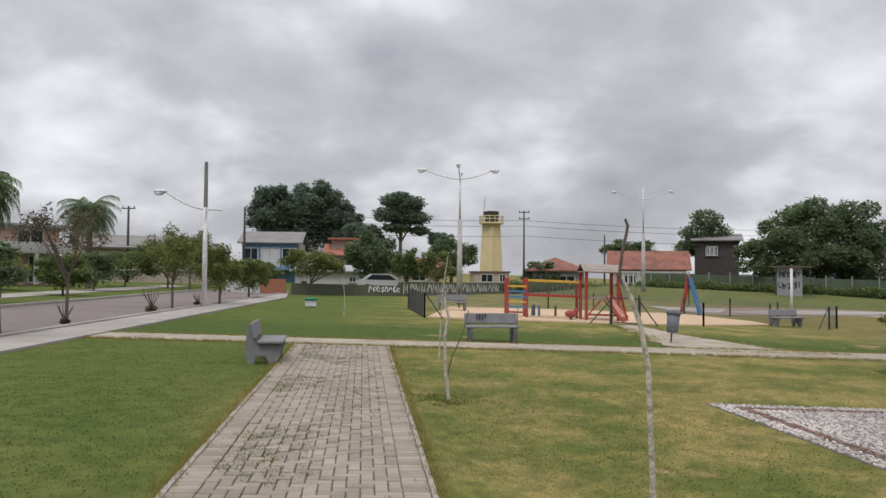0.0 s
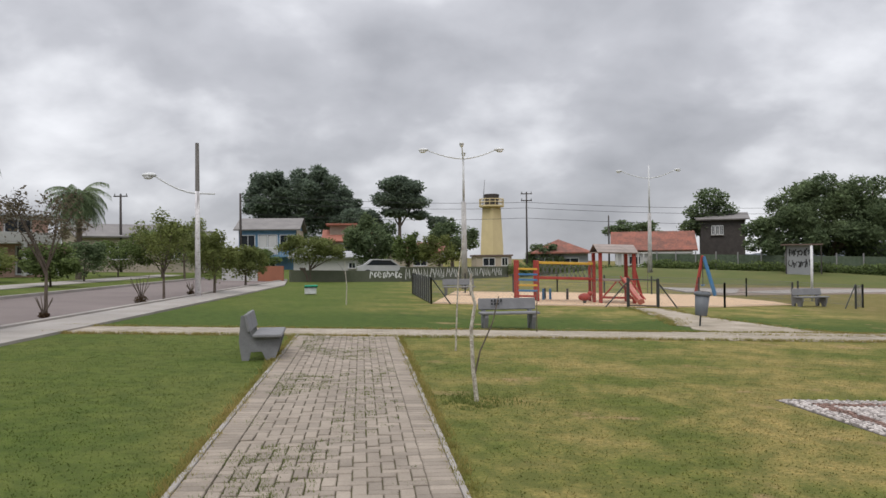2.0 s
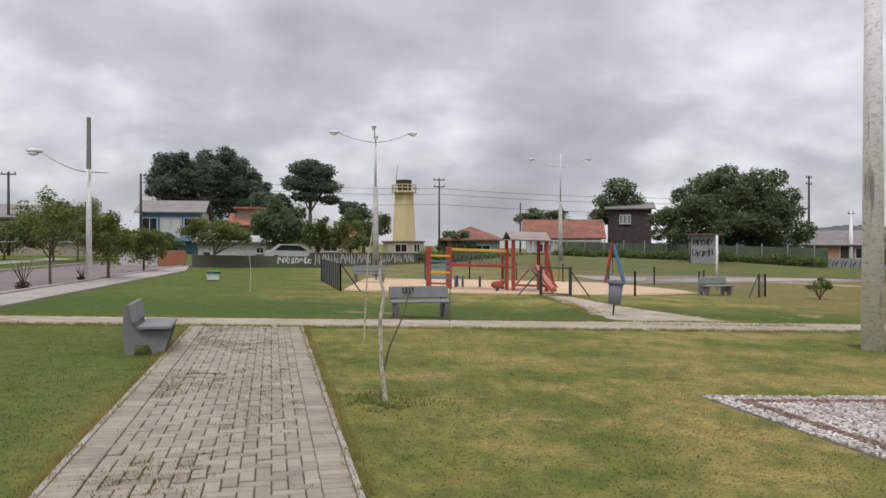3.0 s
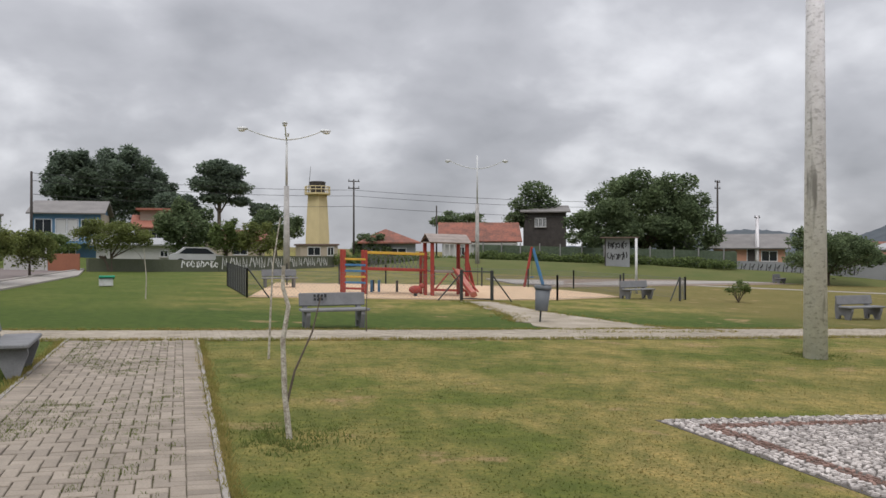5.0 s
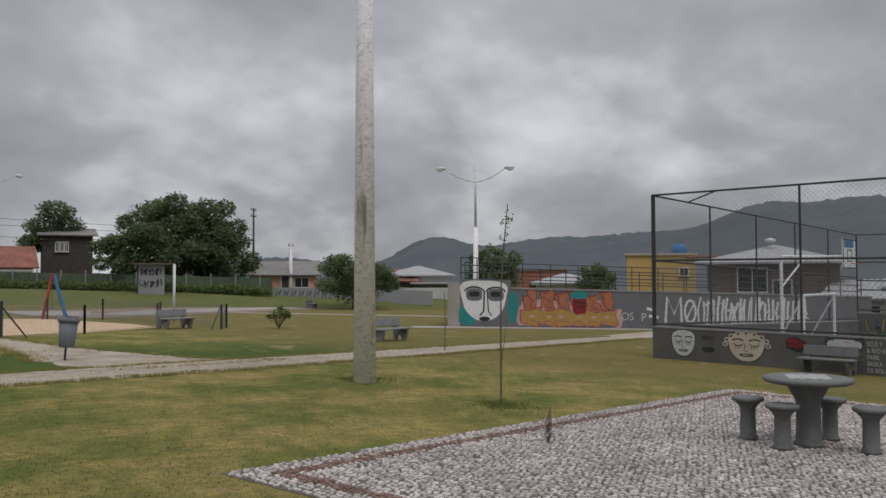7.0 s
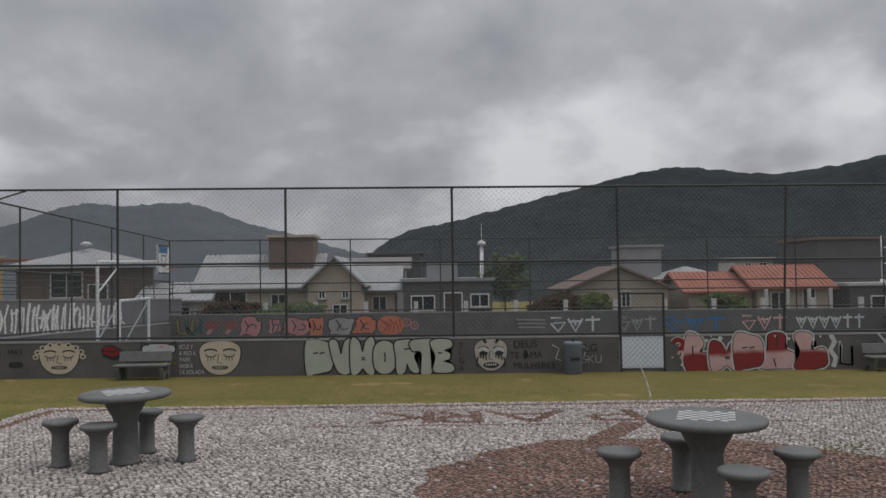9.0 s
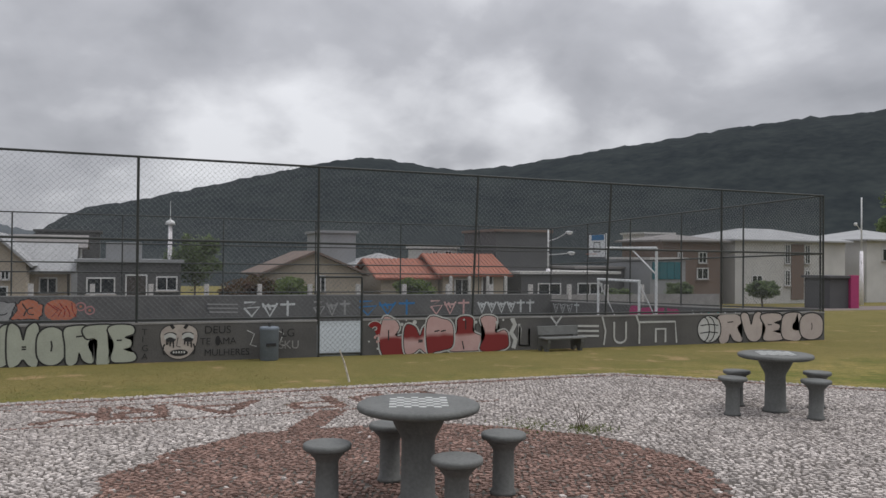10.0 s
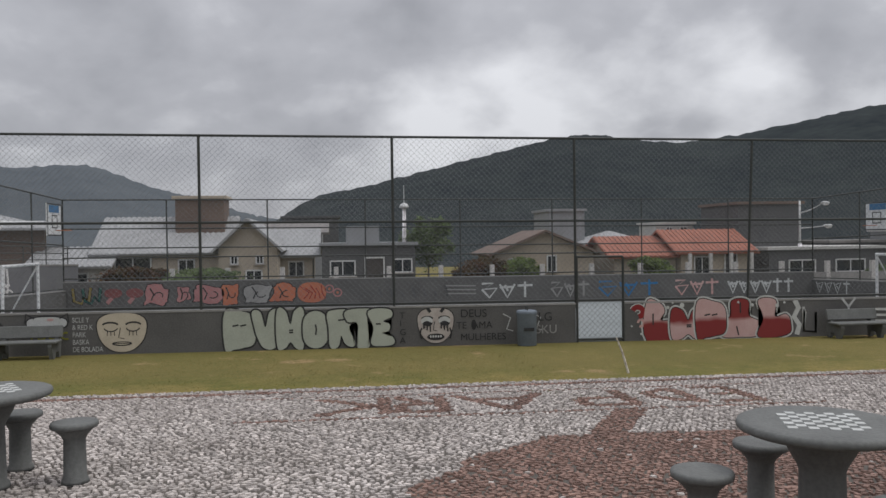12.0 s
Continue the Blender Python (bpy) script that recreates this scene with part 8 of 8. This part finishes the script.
def cobbles(name, spots, size, h, material, parent, seed):
    """Irregular four-cornered setts with sloping sides, joined into one mesh."""
    r = np.random.RandomState(seed)
    S = np.array(spots)
    n = len(S)
    a = S[:, 2][:, None] + np.array([0.6, 2.5, 3.75, 5.65])[None] + r.normal(size=(n, 4)) * 0.22
    rad = size * (0.72 + 0.4 * r.rand(n, 4)) * S[:, 3][:, None]
    stretch = 0.68 + 0.25 * r.rand(n)
    ca, sa = np.cos(S[:, 2]), np.sin(S[:, 2])
    lx, ly = np.cos(a - S[:, 2][:, None]) * rad, np.sin(a - S[:, 2][:, None]) * rad * stretch[:, None]
    X, Y = lx * ca[:, None] - ly * sa[:, None], lx * sa[:, None] + ly * ca[:, None]
    tilt = r.normal(size=(n, 2)) * 0.07
    top = h + r.normal(size=n)[:, None] * 0.002 + X * tilt[:, :1] + Y * tilt[:, 1:]
    v = np.zeros((n, 8, 3))
    v[:, :4, 0], v[:, :4, 1] = S[:, :1] + X * 1.12, S[:, 1:2] + Y * 1.12
    v[:, 4:, 0], v[:, 4:, 1], v[:, 4:, 2] = S[:, :1] + X, S[:, 1:2] + Y, top
    face = ((4, 5, 6, 7), (0, 1, 5, 4), (1, 2, 6, 5), (2, 3, 7, 6), (3, 0, 4, 7))
    faces = [tuple(8 * i + q for q in f) for i in range(n) for f in face]
    ob = new(name, raw_mesh(name, v.reshape(-1, 3).tolist(), faces, material))
    ob.parent = parent
    return tagged(ob, kind="stuff")


white, brown = [], []
step = 0.057
for i in range(int(10 / step)):
    for j in range(int(17.5 / step)):
        x = 3.0 + i * step + rs.uniform(-0.015, 0.015)
        y = -9.6 + j * step + (i % 2) * step * 0.5 + rs.uniform(-0.015, 0.015)
        if not inside(x, y, GRAVEL):
            continue
        e = edge_distance(x, y, GRAVEL)
        if e < 0.03:
            continue
        disc = math.hypot(x - 7.05, y + 0.68) + 0.2 * noise.noise((x * 1.5, y * 1.5, 2)) < 2.42
        dark = 0.26 < e < 0.42 or in_bar(x, y) or (disc and rs.random() > 0.010)
        worn = noise.noise((x * 0.9, y * 0.9, 9)) > 0.42
        if rs.random() < (0.10 if worn else 0.02):
            continue
        (brown if dark else white).append((x, y, rs.uniform(0, 3.14), rs.uniform(0.85, 1.12)))
mosaic_bed = bpy.data.objects["mosaic_bed"]
close = [p for p in white if 5.5 < p[1] < 7.2 and p[0] < 5.2][:300]
close_set = set(close)
cobbles("white_stones", [p for p in white if p not in close_set], 0.0295, 0.018, STONE_W, mosaic_bed, 1)
cobbles("brown_stones", brown, 0.032, 0.017, STONE_R, mosaic_bed, 2)
v, f = brick_mesh("stone", 0.044, 0.029, 0.019, STONE_WP)
stone_me = raw_mesh("stone", v, f, STONE_WP)
for x, y, a, st in close:
    ob = new("stone", stone_me)
    ob.parent = mosaic_bed
    ob.matrix_basis = Matrix.Translation((x, y, 0)) @ Euler((rs.gauss(0, 0.06), rs.gauss(0, 0.06), a)).to_matrix().to_4x4() @ Matrix.Diagonal((st, 1, 1, 1))

# grass blades on the nearer lawn
blades = []
r = random.Random(12)
while len(blades) < 13000:
    x, y = r.uniform(-7.4, 17), r.uniform(-1, 15)
    d = math.hypot(x + 0.5, y - 0.5)
    if d < 2.4 or r.random() > min(1.0, (7 / d) ** 1.6):
        continue
    p = PARK.inverted() @ Vector((x, y, 0))
    if UL - 0.15 < p.x < UR + 0.15 and p.y < 7.9 or 7.9 < p.y < 9.7 or inside(x, y, GRAVEL):
        continue
    blades.append((x, y, 1.0))
green_side = [b for b in blades if b[0] < -2.4 + r.gauss(0, 0.6)]
green_set = set(green_side)
dry_side = [b for b in blades if b not in green_set]
tufts("lawn_grass_west", green_side, 6, 0.010, 0.14, LAWN_BLADE, "short mown green grass west of the path", 21)
tufts("lawn_grass_east", dry_side, 6, 0.010, 0.14, LAWN_BLADE, "short mown grass blades, green and straw", 24)
ring = [(-0.31 + r.gauss(0, 0.28), 7.0 + r.gauss(0, 0.25), 1.0) for _ in range(110)] + [(8.7 + r.gauss(0, 0.3), 12.1 + r.gauss(0, 0.3), 1.0) for _ in range(90)] + [(8.16 + r.gauss(0, 0.2), 8.65 + r.gauss(0, 0.2), 1.0) for _ in range(120)]
ring += [(8.75 + r.gauss(0, 0.22), -2.65 + r.gauss(0, 0.2), 1.0) for _ in range(60)] + [(11.6 + r.gauss(0, 0.5), -1.2 + r.gauss(0, 0.8), 0.7) for _ in range(50)] + [(8.3 + r.gauss(0, 0.12), -3.15 + r.gauss(0, 0.12), 1.6) for _ in range(40)]
tufts("grass_tufts", ring, 8, 0.032, 0.05, WEED, "taller green grass round sapling and pole bases", 22)
edge = []
for _ in range(1500):
    v = r.uniform(-8, 7.8)
    u = r.choice((UR + 0.16, UL - 0.16)) + r.gauss(0, 0.03)
    x, y = park(u, v)
    edge.append((x, y, 1.0))
for _ in range(5200):
    u, top = r.uniform(-6.5, 27), r.random() < 0.5
    v = (9.35 + 0.0205 * (u + 6.6) if top else 7.94 + (0.04 * (u - 10) if u > 10 else 0)) + r.gauss(0, 0.05) + 0.08 * noise.noise((u * 1.1, 3.0, 2))
    x, y = park(u, v)
    edge.append((x, y, 1.0))
for _ in range(900):
    k = r.randrange(len(apron) - 1)
    (x0, y0), (x1, y1), t = apron[k], apron[k + 1], r.random()
    edge.append((x0 + (x1 - x0) * t + r.gauss(0, 0.16), y0 + (y1 - y0) * t + r.gauss(0, 0.1), 1.0))
tufts("edge_grass", edge, 8, 0.05, 0.03, BLADE, "grass creeping over the path edging", 23)


# ---- the lie of the land: the whole place falls gently to the east ----
FALL_X, FALL_Y = -0.03108, 0.00593
settled = set()


def settle(ob):
    """Lets a thing down onto the sloping ground: pieces with a place of their own move, meshes in world places are sheared."""
    p = ob.matrix_basis.translation
    if abs(p.x) + abs(p.y) > 1e-6:
        ob.matrix_basis = Matrix.Translation((0, 0, FALL_X * p.x + FALL_Y * p.y)) @ ob.matrix_basis
        return
    if ob.type == "MESH" and ob.data.name not in settled:
        settled.add(ob.data.name)
        k = len(ob.data.vertices)
        co = np.empty(k * 3, np.float32)
        ob.data.vertices.foreach_get("co", co)
        co = co.reshape(-1, 3)
        co[:, 2] += FALL_X * co[:, 0] + FALL_Y * co[:, 1]
        ob.data.vertices.foreach_set("co", co.ravel())
        ob.data.update()
    for child in ob.children:
        settle(child)


for top in list(scene.objects):
    if top.parent is None and top.type in {"MESH", "EMPTY"}:
        settle(top)
